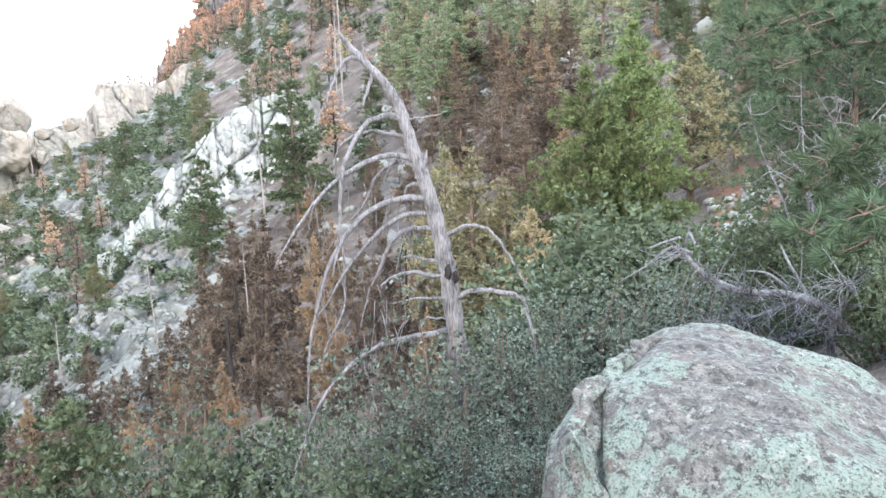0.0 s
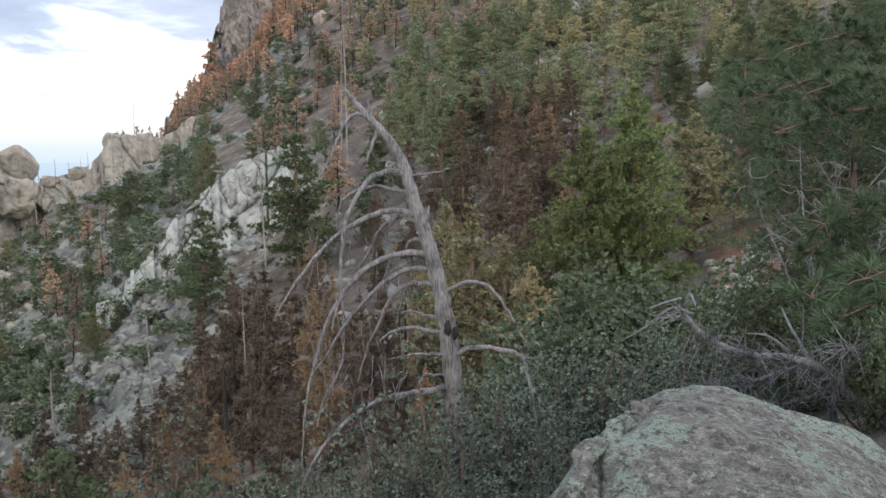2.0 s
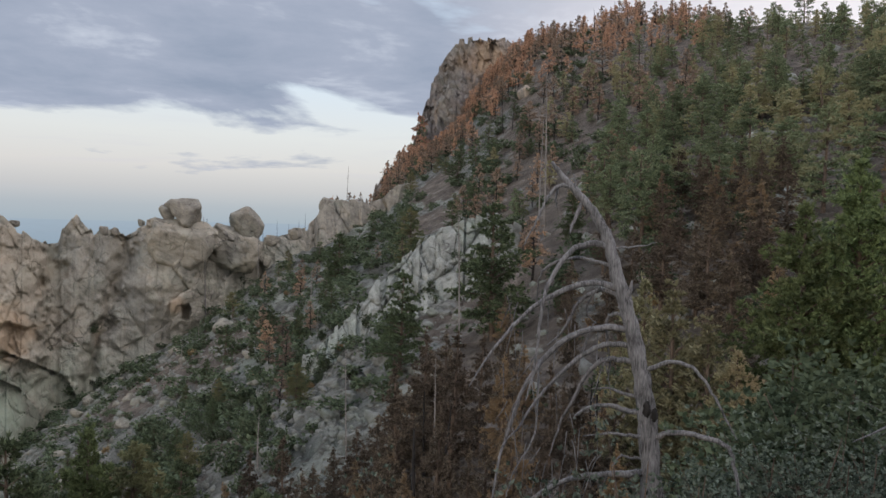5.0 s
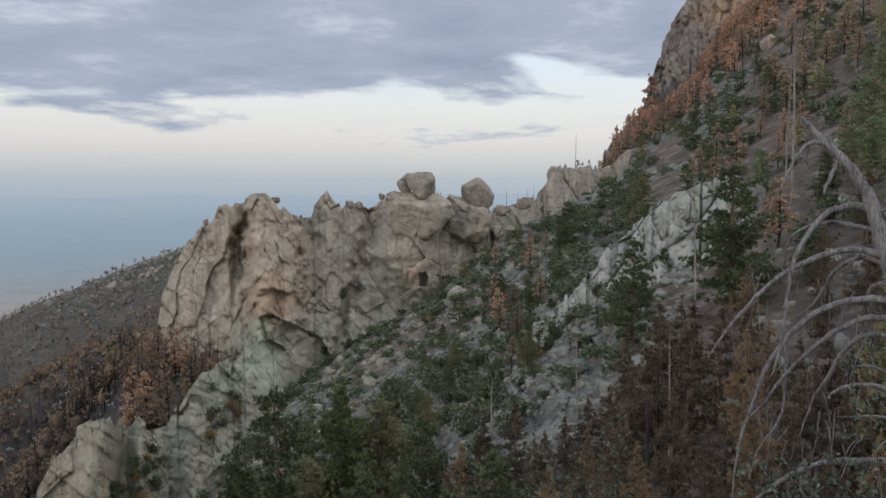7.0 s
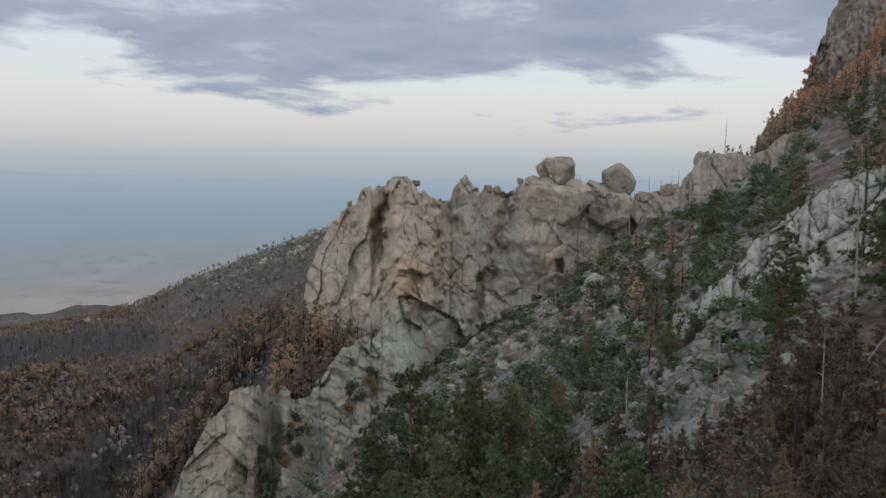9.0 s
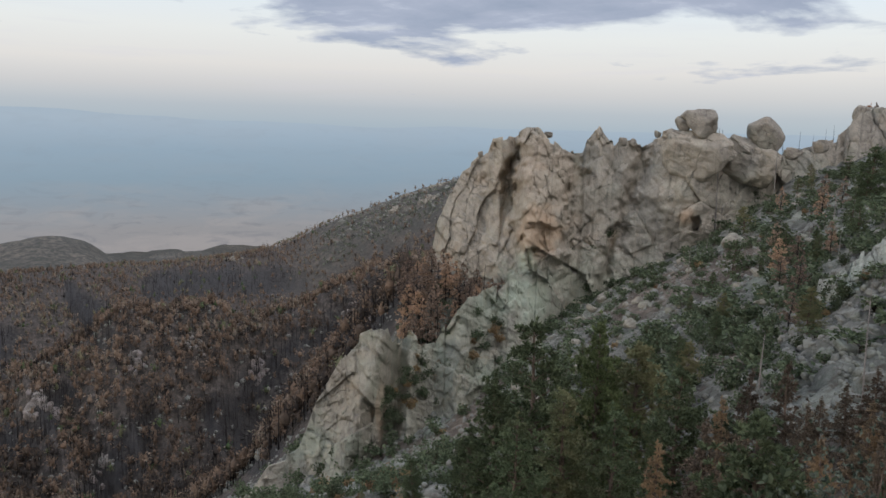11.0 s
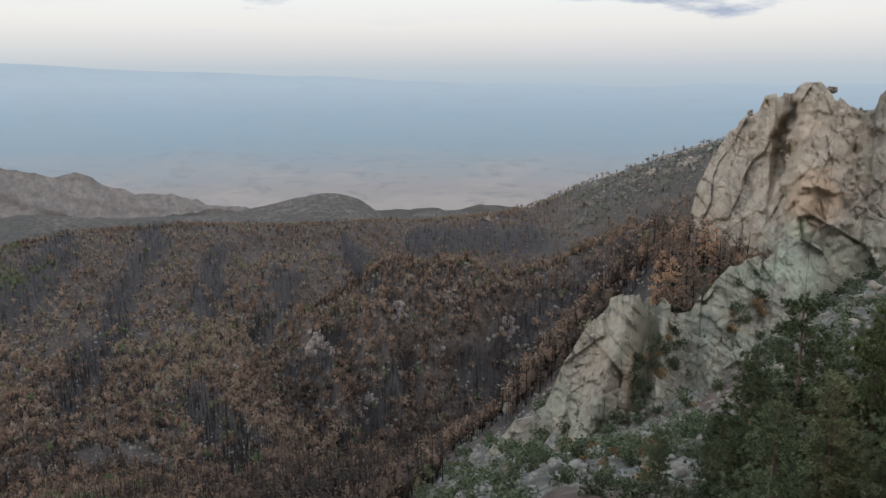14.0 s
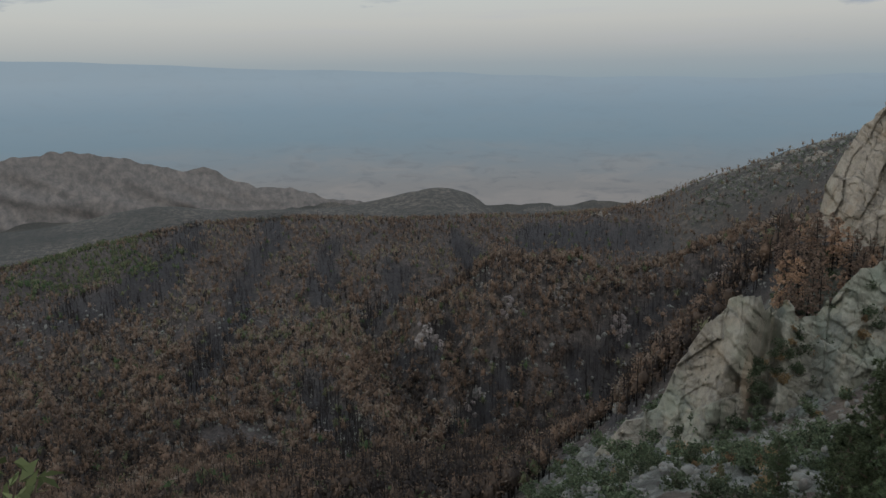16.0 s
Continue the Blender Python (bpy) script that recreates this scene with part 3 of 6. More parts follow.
def ground_at(x, y):
    a, r = math.degrees(math.atan2(x, y)), math.hypot(x, y)
    i = int(np.clip(np.searchsorted(AZ, a) - 1, 0, len(AZ) - 2))
    j = int(np.clip(np.searchsorted(RR, r) - 1, 0, len(RR) - 2))
    u = min(max((a - AZ[i]) / (AZ[i + 1] - AZ[i]), 0), 1)
    v = min(max((r - RR[j]) / (RR[j + 1] - RR[j]), 0), 1)
    return float((1 - u) * ((1 - v) * GZ[i, j] + v * GZ[i, j + 1]) + u * ((1 - v) * GZ[i + 1, j] + v * GZ[i + 1, j + 1]))


def make_land():
    na, nr = GX.shape
    verts = np.stack([GX.ravel(), GY.ravel(), GZ.ravel()], 1)
    i, j = np.meshgrid(np.arange(na), np.arange(nr - 1), indexing="ij")
    k = (i + 1) % na
    faces = np.stack([i * nr + j, i * nr + j + 1, k * nr + j + 1, k * nr + j], -1).reshape(-1, 4)
    me = mesh_of("ground", verts, faces, smooth=True)
    attribute(me, "rock", ROCKY), attribute(me, "burn", BURN), attribute(me, "plain", PLAIN), attribute(me, "char", CHAR_SHADE), attribute(me, "clay", CLAY)
    ob = part("ground", me, GROUND)
    tagged(ob, "rocky mountain hillside falling to a burnt valley and dry plain", "ground", kind="structure")


make_land()


def make_distance():
    """A glowing ring far beyond all else: plain and ranges with evening haze painted in."""
    n, rows = 180, 24
    verts, faces = [], []
    for i in range(n):
        a = 2 * math.pi * i / n
        top = float(np.interp((math.degrees(a) + 180) % 360 - 180, [-180, -110, -95, -89, -80, -70, -60, -53, -45, 180], [0.6, 1.2, 1.7, 1.5, 1.1, 0.75, 0.35, 0.05, -0.1, 0.6])) + 0.16 * noise.noise(Vector((14 * math.sin(a), 14 * math.cos(a), 2.3)))
        for j in range(rows):
            el = -10.5 + (top + 10.5) * j / (rows - 1)
            verts.append(tuple(toward(math.degrees(a), el, 4650)))
    for i in range(n):
        for j in range(rows - 1):
            k = (i + 1) % n
            faces.append((i * rows + j, k * rows + j, k * rows + j + 1, i * rows + j + 1))
    me = mesh_of("backdrop", verts, faces, True)
    m = bpy.data.materials.new("painted_haze_distance")
    m.use_nodes = True
    nt = m.node_tree
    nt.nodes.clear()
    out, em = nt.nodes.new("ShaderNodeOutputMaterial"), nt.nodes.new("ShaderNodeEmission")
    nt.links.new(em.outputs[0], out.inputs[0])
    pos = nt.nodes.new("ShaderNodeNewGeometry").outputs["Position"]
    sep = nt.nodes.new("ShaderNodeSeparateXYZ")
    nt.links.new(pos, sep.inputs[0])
    # haze put into the glow: dusty low on the plain, bluer towards the horizon
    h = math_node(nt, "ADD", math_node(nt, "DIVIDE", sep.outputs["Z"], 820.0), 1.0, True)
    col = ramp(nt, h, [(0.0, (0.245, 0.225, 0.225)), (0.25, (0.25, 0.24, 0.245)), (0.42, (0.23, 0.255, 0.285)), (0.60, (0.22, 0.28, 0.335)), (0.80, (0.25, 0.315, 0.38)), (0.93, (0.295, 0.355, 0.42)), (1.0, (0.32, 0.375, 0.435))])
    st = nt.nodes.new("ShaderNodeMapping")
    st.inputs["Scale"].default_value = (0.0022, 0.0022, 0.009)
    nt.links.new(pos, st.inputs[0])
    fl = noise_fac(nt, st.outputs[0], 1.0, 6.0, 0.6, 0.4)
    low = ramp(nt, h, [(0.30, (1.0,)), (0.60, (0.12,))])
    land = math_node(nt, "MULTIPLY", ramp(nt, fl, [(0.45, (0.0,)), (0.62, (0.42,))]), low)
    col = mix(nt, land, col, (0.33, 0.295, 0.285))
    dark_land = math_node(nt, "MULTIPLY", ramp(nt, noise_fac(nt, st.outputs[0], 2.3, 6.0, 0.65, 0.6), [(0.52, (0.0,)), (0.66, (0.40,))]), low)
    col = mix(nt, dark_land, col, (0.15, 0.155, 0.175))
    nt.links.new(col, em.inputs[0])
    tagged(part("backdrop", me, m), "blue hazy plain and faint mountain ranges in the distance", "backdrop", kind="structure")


make_distance()


def make_far_hills():
    """Far desert hills at the range's foot; haze is mixed into their pale colours."""
    line = [(-102, -5.4), (-98, -4.9), (-94, -4.9), (-91, -4.35), (-88.5, -4.55), (-86.5, -4.7), (-84, -5.4), (-82, -6.1), (-80.5, -6.0), (-78, -6.9), (-75, -7.7), (-71, -8.6), (-67, -9.3), (-62, -10.4)]
    A = np.arange(-102, -62, 0.12)
    hi = np.interp(A, [k[0] for k in line], [k[1] for k in line])
    hi = hi + 0.22 * fbm(np.stack([A / 1.4, 0 * A, 0 * A], 1), 4, 301)
    rows = 30
    t = np.linspace(0, 1, rows)
    E = -12.0 + (hi + 12.0)[:, None] * t[None, :]
    AA = np.repeat(A[:, None], rows, 1)
    fold = ridged(np.stack([AA.ravel() / 3.0 + E.ravel() * 0.5, E.ravel() / 3.0, 0 * E.ravel()], 1), 4, 303).reshape(E.shape)
    R = 4560 - 260 * (1 - t)[None, :] - 22 * fold * (1 - t[None, :] ** 4)
    a, e = np.radians(AA), np.radians(E)
    verts = np.stack([R * np.sin(a), R * np.cos(a), EYE.z + R * np.tan(e)], -1)
    i, j = np.meshgrid(np.arange(len(A) - 1), np.arange(rows - 1), indexing="ij")
    faces = np.stack([i * rows + j, (i + 1) * rows + j, (i + 1) * rows + j + 1, i * rows + j + 1], -1).reshape(-1, 4)
    m = bpy.data.materials.new("haze_tinted_hills")
    m.use_nodes = True
    nt = m.node_tree
    b = nt.nodes["Principled BSDF"]
    b.inputs["Roughness"].default_value = 0.95
    pos = nt.nodes.new("ShaderNodeNewGeometry").outputs["Position"]
    col = ramp(nt, noise_fac(nt, pos, 0.025, 9.0, 0.75, 0.2), [(0.36, (0.122, 0.118, 0.112)), (0.50, (0.172, 0.162, 0.150)), (0.64, (0.245, 0.222, 0.198))])
    nt.links.new(col, b.inputs["Base Color"])
    tagged(part("backdrop_hills", mesh_of("backdrop_hills", verts.reshape(-1, 3), faces, True), m), "haze-tinted grey-brown desert hills below the range", "hills", kind="structure")


make_far_hills()


# ---------------------------------------------------------------- rocks
def ico(sub):
    bm = bmesh.new()
    bmesh.ops.create_icosphere(bm, subdivisions=sub, radius=1.0)
    v = np.array([p.co[:] for p in bm.verts])
    f = np.array([[p.index for p in q.verts] for q in bm.faces])
    bm.free()
    return v, f


ICO = {k: ico(k) for k in (1, 2, 3, 4, 5, 6)}


def rock_shape(seed, size, sub=4, cuts=6, rough=0.10, joint=0.5, soft=16.0, tiers=0.0, taper=0.0):
    """A jointed granite block: planes cut a ball, joints are carved in and weathering roughens it. size: half axes."""
    v, f = ICO[sub]
    rng = np.random.RandomState(seed)
    n = rng.normal(size=(cuts, 3))
    n /= np.linalg.norm(n, axis=1)[:, None]
    box = np.array([(1, 0, 0), (-1, 0, 0), (0, 1, 0), (0, -1, 0), (0, 0, 1)], float) + rng.normal(scale=0.22, size=(5, 3))
    box /= np.linalg.norm(box, axis=1)[:, None]
    n = np.concatenate([n, box])
    d = np.concatenate([rng.uniform(0.72, 1.0, cuts), rng.uniform(0.62, 0.8, 5)])
    dots = v @ n.T
    r = -np.log(np.sum(np.exp(-soft * np.where(dots > 0.05, d / np.maximum(dots, 0.05), 9)), axis=1)) / soft
    r = np.minimum(r, 1.12)
    p = v * r[:, None]
    s = np.asarray(size, float)
    m = float(np.mean(s))
    q = p * s
    w = q + 0.25 * m * np.stack([fbm(q / m * 1.3 + 9 * k, 2, seed + k) for k in range(3)], 1)
    stretch = np.array((1.0, 1.0, 0.62))
    d1, d2, val = cells(w / (joint * m) * stretch + seed * 3.1, seed)
    groove = np.clip(0.06 - (d2 - d1), 0, 0.06) / 0.06
    move = rough * m * (1.1 * (val - 0.5) - 0.5 * groove + 0.45 * ridged(q / m * 2.4 + seed, 4, seed + 5) - 0.3)
    if sub >= 5:
        e1, e2, ev = cells(w / (joint * 0.36 * m) * stretch + seed, seed + 3)
        move = move + rough * m * (0.35 * (ev - 0.5) - 0.35 * np.clip(0.10 - (e2 - e1), 0, 0.10) / 0.10)
    q = q + v * move[:, None]
    if tiers:
        q[:, :2] *= (1 + tiers * np.sin(q[:, 2:3] / s[2] * 9 + seed))
    if taper:
        q[:, :2] *= 1 - taper * (q[:, 2:3] / s[2] + 0.3)
    return q, f


def rock(name, label, az, el, r, wide, tall, deep=None, seed=1, mat=None, sub=5, turn=0.0, lean=0.0, group="", **kw):
    """wide and tall: whole angles in degrees as seen from the lookout; deep: half depth in metres."""
    place = toward(az, el, r)
    hx, hz = r * math.radians(wide) / 2, r * math.radians(tall) / 2
    hy = deep if deep else 0.8 * hx
    q, f = rock_shape(seed, (hx, hy, hz), sub, **kw)
    me = mesh_of(name, q, f, smooth=False)
    ob = part(name, me, mat or GRANITE)
    ob.matrix_world = Matrix.Translation(place) @ pose(0, 0, 0, 0, lean, -az + turn)
    return tagged(ob, label, "rock", group)


def facet(u, v, seed):
    """Flat-faced blocks over a plane: each cell has its own depth and tilt. Also the closeness of the joint."""
    p = np.stack([u, v], 1)
    i = np.floor(p).astype(np.int64)
    d1, d2, val = np.full(len(p), 9.0), np.full(len(p), 9.0), np.zeros(len(p))
    zero = np.zeros(len(p), dtype=np.int64)
    for dx in (-1, 0, 1):
        for dy in (-1, 0, 1):
            cx, cy = i[:, 0] + dx, i[:, 1] + dy
            qx, qy = cx + hash3(cx, cy, zero, seed), cy + hash3(cx, cy, zero, seed + 5)
            ex, ey = p[:, 0] - qx, p[:, 1] - qy
            d = np.abs(ex) + np.abs(ey) * 0.9 + 0.3 * np.hypot(ex, ey)
            h = hash3(cx, cy, zero, seed + 9) - 0.5 + 1.5 * (hash3(cx, cy, zero, seed + 13) - 0.5) * ex + 1.3 * (hash3(cx, cy, zero, seed + 19) - 0.5) * ey
            near = d < d1
            d2 = np.where(near, d1, np.minimum(d2, d))
            val = np.where(near, h, val)
            d1 = np.where(near, d, d1)
    return val, d2 - d1


def rock_wall(name, label, top, foot, r_left, r_right, batter, seed, mat, fine=0.06, rows=150, sizes=(10.0, 4.4, 1.9, 0.9), depth=(2.2, 1.7, 1.0, 0.42), slant=0.35, jag=0.22, back=16.0, pillow=0.0, groove=0.10, calm=None, shape=None, marks=None, pieces=()):
    """A cliff of jointed granite. top and foot: its crest line and base line as (bearing, height angle); it leans back by batter
    metres for each metre of height, and blocks of three sizes stand out of it."""
    az = np.arange(top[0][0], top[-1][0], fine)
    n = len(az)
    r0 = np.interp(az, (az[0], az[-1]), (r_left, r_right))
    arc = np.radians(az) * r0
    jitter, _ = facet(arc / (0.35 * sizes[1]), np.full(n, 0.5), seed + 40)
    hi = np.interp(az, [t[0] for t in top], [t[1] for t in top]) + jag * jitter
    lo = np.interp(az, [t[0] for t in foot], [t[1] for t in foot]) - 1.2
    lo = np.minimum(lo, hi - 0.3)
    t = np.linspace(0, 1, rows)
    E2 = lo[:, None] + (hi - lo)[:, None] * t[None, :]
    Z2 = r0[:, None] * np.tan(np.radians(E2))
    B2 = r0[:, None] - batter * (Z2[:, -1:] - Z2)
    U, V = np.repeat(arc, rows), Z2.ravel()
    wq = np.stack([U / sizes[0], V / sizes[0], np.zeros(len(U))], 1)
    U, V = U + 0.03 * sizes[0] * fbm(wq, 4, seed), V + 0.03 * sizes[0] * fbm(wq + 7.7, 4, seed + 2)
    D = np.zeros(len(U))
    quiet = 1.0 if calm is None else (1 - calm(np.repeat(az, rows), E2.ravel()))
    for k, (size, deep) in enumerate(zip(sizes, depth)):
        turn = 1.0 if k != 1 else -0.6
        val, edge = facet((U + turn * slant * V) / size, (0.5 * V - 0.5 * turn * slant * U) / size, seed + 3 * k)
        joint = np.clip(1 - edge / 0.045, 0, 1)
        layer = deep * (val - groove * joint)
        if pillow:
            layer = layer + pillow * deep * np.sqrt(np.clip(edge / 0.55, 0, 1))
        if k and calm is not None:
            layer = layer * quiet
        D = D + layer
    D = D + 0.22 * depth[2] * fbm(np.stack([U, V, np.zeros(len(U))], 1) * 0.7, 3, seed + 7)
    D = D.reshape(n, rows)
    A3 = np.repeat(az[:, None], rows, 1)
    if shape is not None:
        D = D + shape(A3, E2)
    ends = np.minimum(az - az[0], az[-1] - az) / (0.12 * (az[-1] - az[0]))
    curl = np.clip(1 - ends, 0, 1) ** 2
    Rf = B2 - D + curl[:, None] * 14.0
    # over the crest and down behind
    m = 9
    s = np.linspace(0, 1, m + 1)[1:]
    Rb = Rf[:, -1:] + back * s[None, :]
    top_z = EYE.z + Rf[:, -1] * np.tan(np.radians(hi))
    Zb = top_z[:, None] - 0.02 - (back * 1.1) * s[None, :] ** 1.6
    Zf = EYE.z + Rf * np.tan(np.radians(E2))
    Rall, Zall = np.concatenate([Rf, Rb], 1), np.concatenate([Zf, Zb], 1)
    a = np.radians(az)[:, None]
    verts = np.stack([Rall * np.sin(a), Rall * np.cos(a), Zall], -1)
    nr = rows + m
    layers = {}
    for mark, fn in (marks or {}).items():
        v = np.zeros((n, nr))
        v[:, :rows] = fn(A3, E2)
        layers[mark] = v

    def sheet(nm, c0, c1, parent):
        i, j = np.meshgrid(np.arange(c1 - c0 - 1), np.arange(nr - 1), indexing="ij")
        faces = np.stack([i * nr + j, (i + 1) * nr + j, (i + 1) * nr + j + 1, i * nr + j + 1], -1).reshape(-1, 4)
        me = mesh_of(nm, verts[c0:c1].reshape(-1, 3), faces)
        for mark, v in layers.items():
            attribute(me, mark, v[c0:c1].ravel())
        return part(nm, me, mat, parent)

    if not pieces:
        return tagged(sheet(name, 0, n, None), label, "rock")
    root = tagged(new(name), label, "rock")
    c0 = 0
    for nm, end in pieces:
        c1 = int(min(np.searchsorted(az, end), n - 1)) + 1
        sheet(nm, c0, c1, root)
        c0 = c1 - 1
    return root


def spot(az, el, wa, we, soft=0.5):
    """A soft-edged patch about a bearing and height angle."""
    def patch_at(A, E):
        q = np.stack([A.ravel() / 1.1, E.ravel() / 1.1, np.zeros(A.size)], 1)
        d = np.hypot((A - az) / wa, (E - el) / we) + 0.45 * fbm(q, 4, 61).reshape(A.shape)
        return 1 - step(1 - soft, 1 + soft, d)
    return patch_at


class Pile:
    """Collects pieces of one mesh."""

    def __init__(self):
        self.v, self.f, self.n = [], [], 0

    def add(self, v, f):
        self.v.append(v), self.f.append(f + self.n)
        self.n += len(v)

    def limb(self, path, r0, r1, sides=5, n=None, knots=0.0, seed=0):
        path = spline(path, n) if n else np.asarray(path, float)
        self.add(*tube(path, np.linspace(r0, r1, len(path)), sides, knots, seed))

    def mesh(self, name, smooth=False):
        if not self.v:
            return mesh_of(name, np.zeros((0, 3)), [])
        return mesh_of(name, np.concatenate(self.v), np.concatenate(self.f), smooth)


# the jagged crest of the ridge
CREST_TOP = [(-38.4, -12.8), (-37.6, -10.6), (-36.9, -9.2), (-36.6, -7.1), (-35.8, -5.1), (-34.8, -3.1), (-33.7, -2.4), (-32.95, -1.9), (-32.6, -0.8), (-31.0, -0.6), (-30.55, -0.15), (-30.05, 0.1), (-29.2, -0.15), (-28.5, -0.75),
             (-27.85, -1.05), (-27.0, -1.65), (-26.05, -1.55), (-25.7, -0.55), (-24.95, 0.4), (-24.45, -0.3), (-23.85, -1.05), (-23.3, -0.5), (-22.35, -0.75), (-21.9, -1.2), (-20.7, -0.15), (-19.95, 0.2), (-19.3, -0.2), (-18.0, -0.2), (-16.55, -0.7),
             (-15.95, -1.1), (-15.1, -0.8), (-12.9, -1.1), (-11.9, -0.9), (-10.5, -0.65), (-9.5, -0.1), (-8.4, 0.9), (-7.4, 0.4)]
CREST_FOOT = [(-38.4, -13.2), (-36.6, -9.6), (-34.6, -11.4), (-32.6, -13.4), (-31.1, -16.3), (-28.5, -14.8), (-26.0, -13.5), (-23.0, -11.4), (-20.0, -10.1), (-17.5, -7.6), (-15.0, -6.3), (-13.4, -4.2), (-9.9, -2.9), (-7.4, -2.0)]


def crest_shape(A, E):
    """Large forms of the wall: the bulging great face, the buttress and its overhangs, the gully between, the small cave."""
    q = np.stack([A.ravel() / 0.9, E.ravel() / 0.9, np.zeros(A.size)], 1)
    A, E = A + 0.35 * fbm(q, 3, 51).reshape(A.shape), E + 0.35 * fbm(q + 5.5, 3, 53).reshape(A.shape)
    big = 9.0 * np.exp(-((A + 18.6) / 3.2) ** 2) * step(-9, -4, E) + 11.0 * (step(-30.9, -30.1, A) - step(-27.4, -26.4, A)) * (0.55 + 0.45 * step(-12, -8, E)) + 5.0 * np.exp(-((A + 28.8) / 2.0) ** 2) + 3.0 * np.exp(-((A + 32.6) / 1.2) ** 2) * step(-6, -3, E) - 5.0 * (1 - step(-33.5, -31.2, A))
    gully = -4.5 * np.exp(-((A + 22.6 - 0.25 * (E + 5)) / 0.5) ** 2) - 4.0 * np.exp(-((A + 26.2) / 0.5) ** 2) * step(-5, -2, E) - 7.0 * np.exp(-((A + 31.0 - 0.1 * (E + 3)) / 0.45) ** 2) * step(-9, -5, E)
    over = -4.0 * np.exp(-((A + 28.2) / 1.3) ** 2) * (step(-9.2, -8.6, E) - step(-7.1, -6.8, E))
    cave = -5.0 * (step(-18.45, -18.25, A) - step(-17.7, -17.5, A)) * (step(-6.7, -6.5, E) - step(-5.9, -5.7, E))
    return big + gully + over + cave


rock_wall("granite_ridge", "long jagged grey-brown granite ridge with pinnacles and overhangs", CREST_TOP, CREST_FOOT, 203, 222, 0.38, 5, GRANITE_WALL, 0.055, 170, (15.0, 6.5, 2.9, 1.2), (3.4, 1.7, 0.62, 0.30), slant=0.6, jag=0.35, pillow=0.12, groove=0.04, calm=lambda A, E: 0.8 * spot(-20.3, -4.8, 4.0, 4.2)(A, E), shape=crest_shape,
          pieces=(("left_face", -33.0), ("block_tower", -30.9), ("pinnacle", -26.9), ("pointed_spire", -23.8), ("gully_wall", -21.8), ("great_face", -15.9), ("broken_wall", -12.9), ("low_wall", 0)),
          marks={"warm": lambda A, E: np.maximum(0.9 * spot(-28.6, -7.8, 1.5, 1.8)(A, E), np.maximum(0.8 * spot(-18.5, -6.0, 0.5, 0.6)(A, E), 0.28 * spot(-29.5, -4.0, 3.0, 3.4)(A, E))), "green": lambda A, E: np.maximum(0.9 * spot(-29.7, -11.6, 1.9, 2.0)(A, E), 0.45 * spot(-25.5, -11.0, 3.0, 2.0)(A, E))})
BUTTRESS_TOP = [(-52.0, -27.4), (-49.4, -25.0), (-46.9, -23.4), (-45.6, -20.1), (-43.9, -17.9), (-42.2, -15.6), (-41.1, -15.1), (-40.15, -15.0), (-39.8, -16.2), (-38.4, -15.3), (-37.4, -16.0), (-36.5, -16.1), (-35.6, -14.5), (-34.0, -12.8), (-32.7, -12.0), (-31.5, -11.6), (-30.6, -10.6), (-29.6, -10.2), (-28.4, -10.8), (-27.4, -12.2), (-26.4, -13.6)]
BUTTRESS_FOOT = [(-52.0, -29.5), (-49.0, -29.0), (-45.6, -27.4), (-42.1, -26.3), (-39.5, -25.0), (-36.0, -22.6), (-31.7, -19.4), (-29.4, -18.0), (-26.4, -16.4)]


def buttress_shape(A, E):
    return 5.0 * np.exp(-((A + 41.6 - 0.35 * (E + 19)) / 1.1) ** 2) - 6.0 * np.exp(-((A + 39.5 - 0.1 * (E + 19)) / 0.6) ** 2) + 4.0 * np.exp(-((A + 34.8) / 1.2) ** 2)


rock_wall("granite_buttress", "pointed tan and lichen-green granite buttress above the valley", BUTTRESS_TOP, BUTTRESS_FOOT, 142, 174, 0.45, 25, GRANITE_RIB, 0.05, 130, (10.0, 4.2, 1.8, 0.8), (2.4, 1.2, 0.55, 0.36), 0.5, jag=0.55, pillow=0.02, groove=0.03, shape=buttress_shape, pieces=(("lower_rib", -46.0), ("pointed_prow", -39.8), ("notch_wall", -36.4), ("upper_rib", 0)),
          marks={"warm": lambda A, E: np.maximum(0.12 * spot(-42.0, -18.5, 2.6, 3.6)(A, E), 0.6 * spot(-40.6, -20.8, 0.35, 2.4)(A, E)), "green": lambda A, E: np.maximum(0.25 * spot(-35.0, -17.5, 5.0, 5.0, 0.9)(A, E), np.maximum(0.4 * spot(-33.0, -14.0, 2.5, 2.5, 0.9)(A, E), 0.85 * spot(-29.6, -12.4, 1.9, 2.2)(A, E)))})
SUMMIT_TOP = [(-4.6, 3.0), (-3.5, 4.3), (-2.0, 5.6), (-1.25, 8.2), (-0.7, 9.7), (-0.6, 10.8), (0.2, 12.0), (0.95, 13.3), (1.55, 13.6), (2.75, 13.8), (4.6, 13.8), (5.6, 13.5), (7.4, 12.6)]
SUMMIT_FOOT = [(-4.6, 0.2), (-2.0, 2.2), (0.0, 4.4), (1.0, 6.0), (4.0, 8.4), (6.0, 11.2), (7.4, 12.2)]
# warm patch at the top: orange stain with evening glow put into it
rock_wall("summit_cliff", "tall grey granite summit cliff with orange streaks", SUMMIT_TOP, SUMMIT_FOOT, 388, 398, 0.25, 45, GRANITE_DARK, 0.05, 110, (15.0, 7.0, 3.0, 1.4), (5.0, 3.4, 1.6, 0.6), 0.2, jag=0.4, back=30.0, pieces=(("lower_step", -0.9), ("cliff_face", 5.0), ("summit_edge", 9)),
          marks={"warm": lambda A, E: 0.8 * spot(3.6, 12.4, 2.6, 1.5)(A, E), "green": lambda A, E: 0.0 * A})
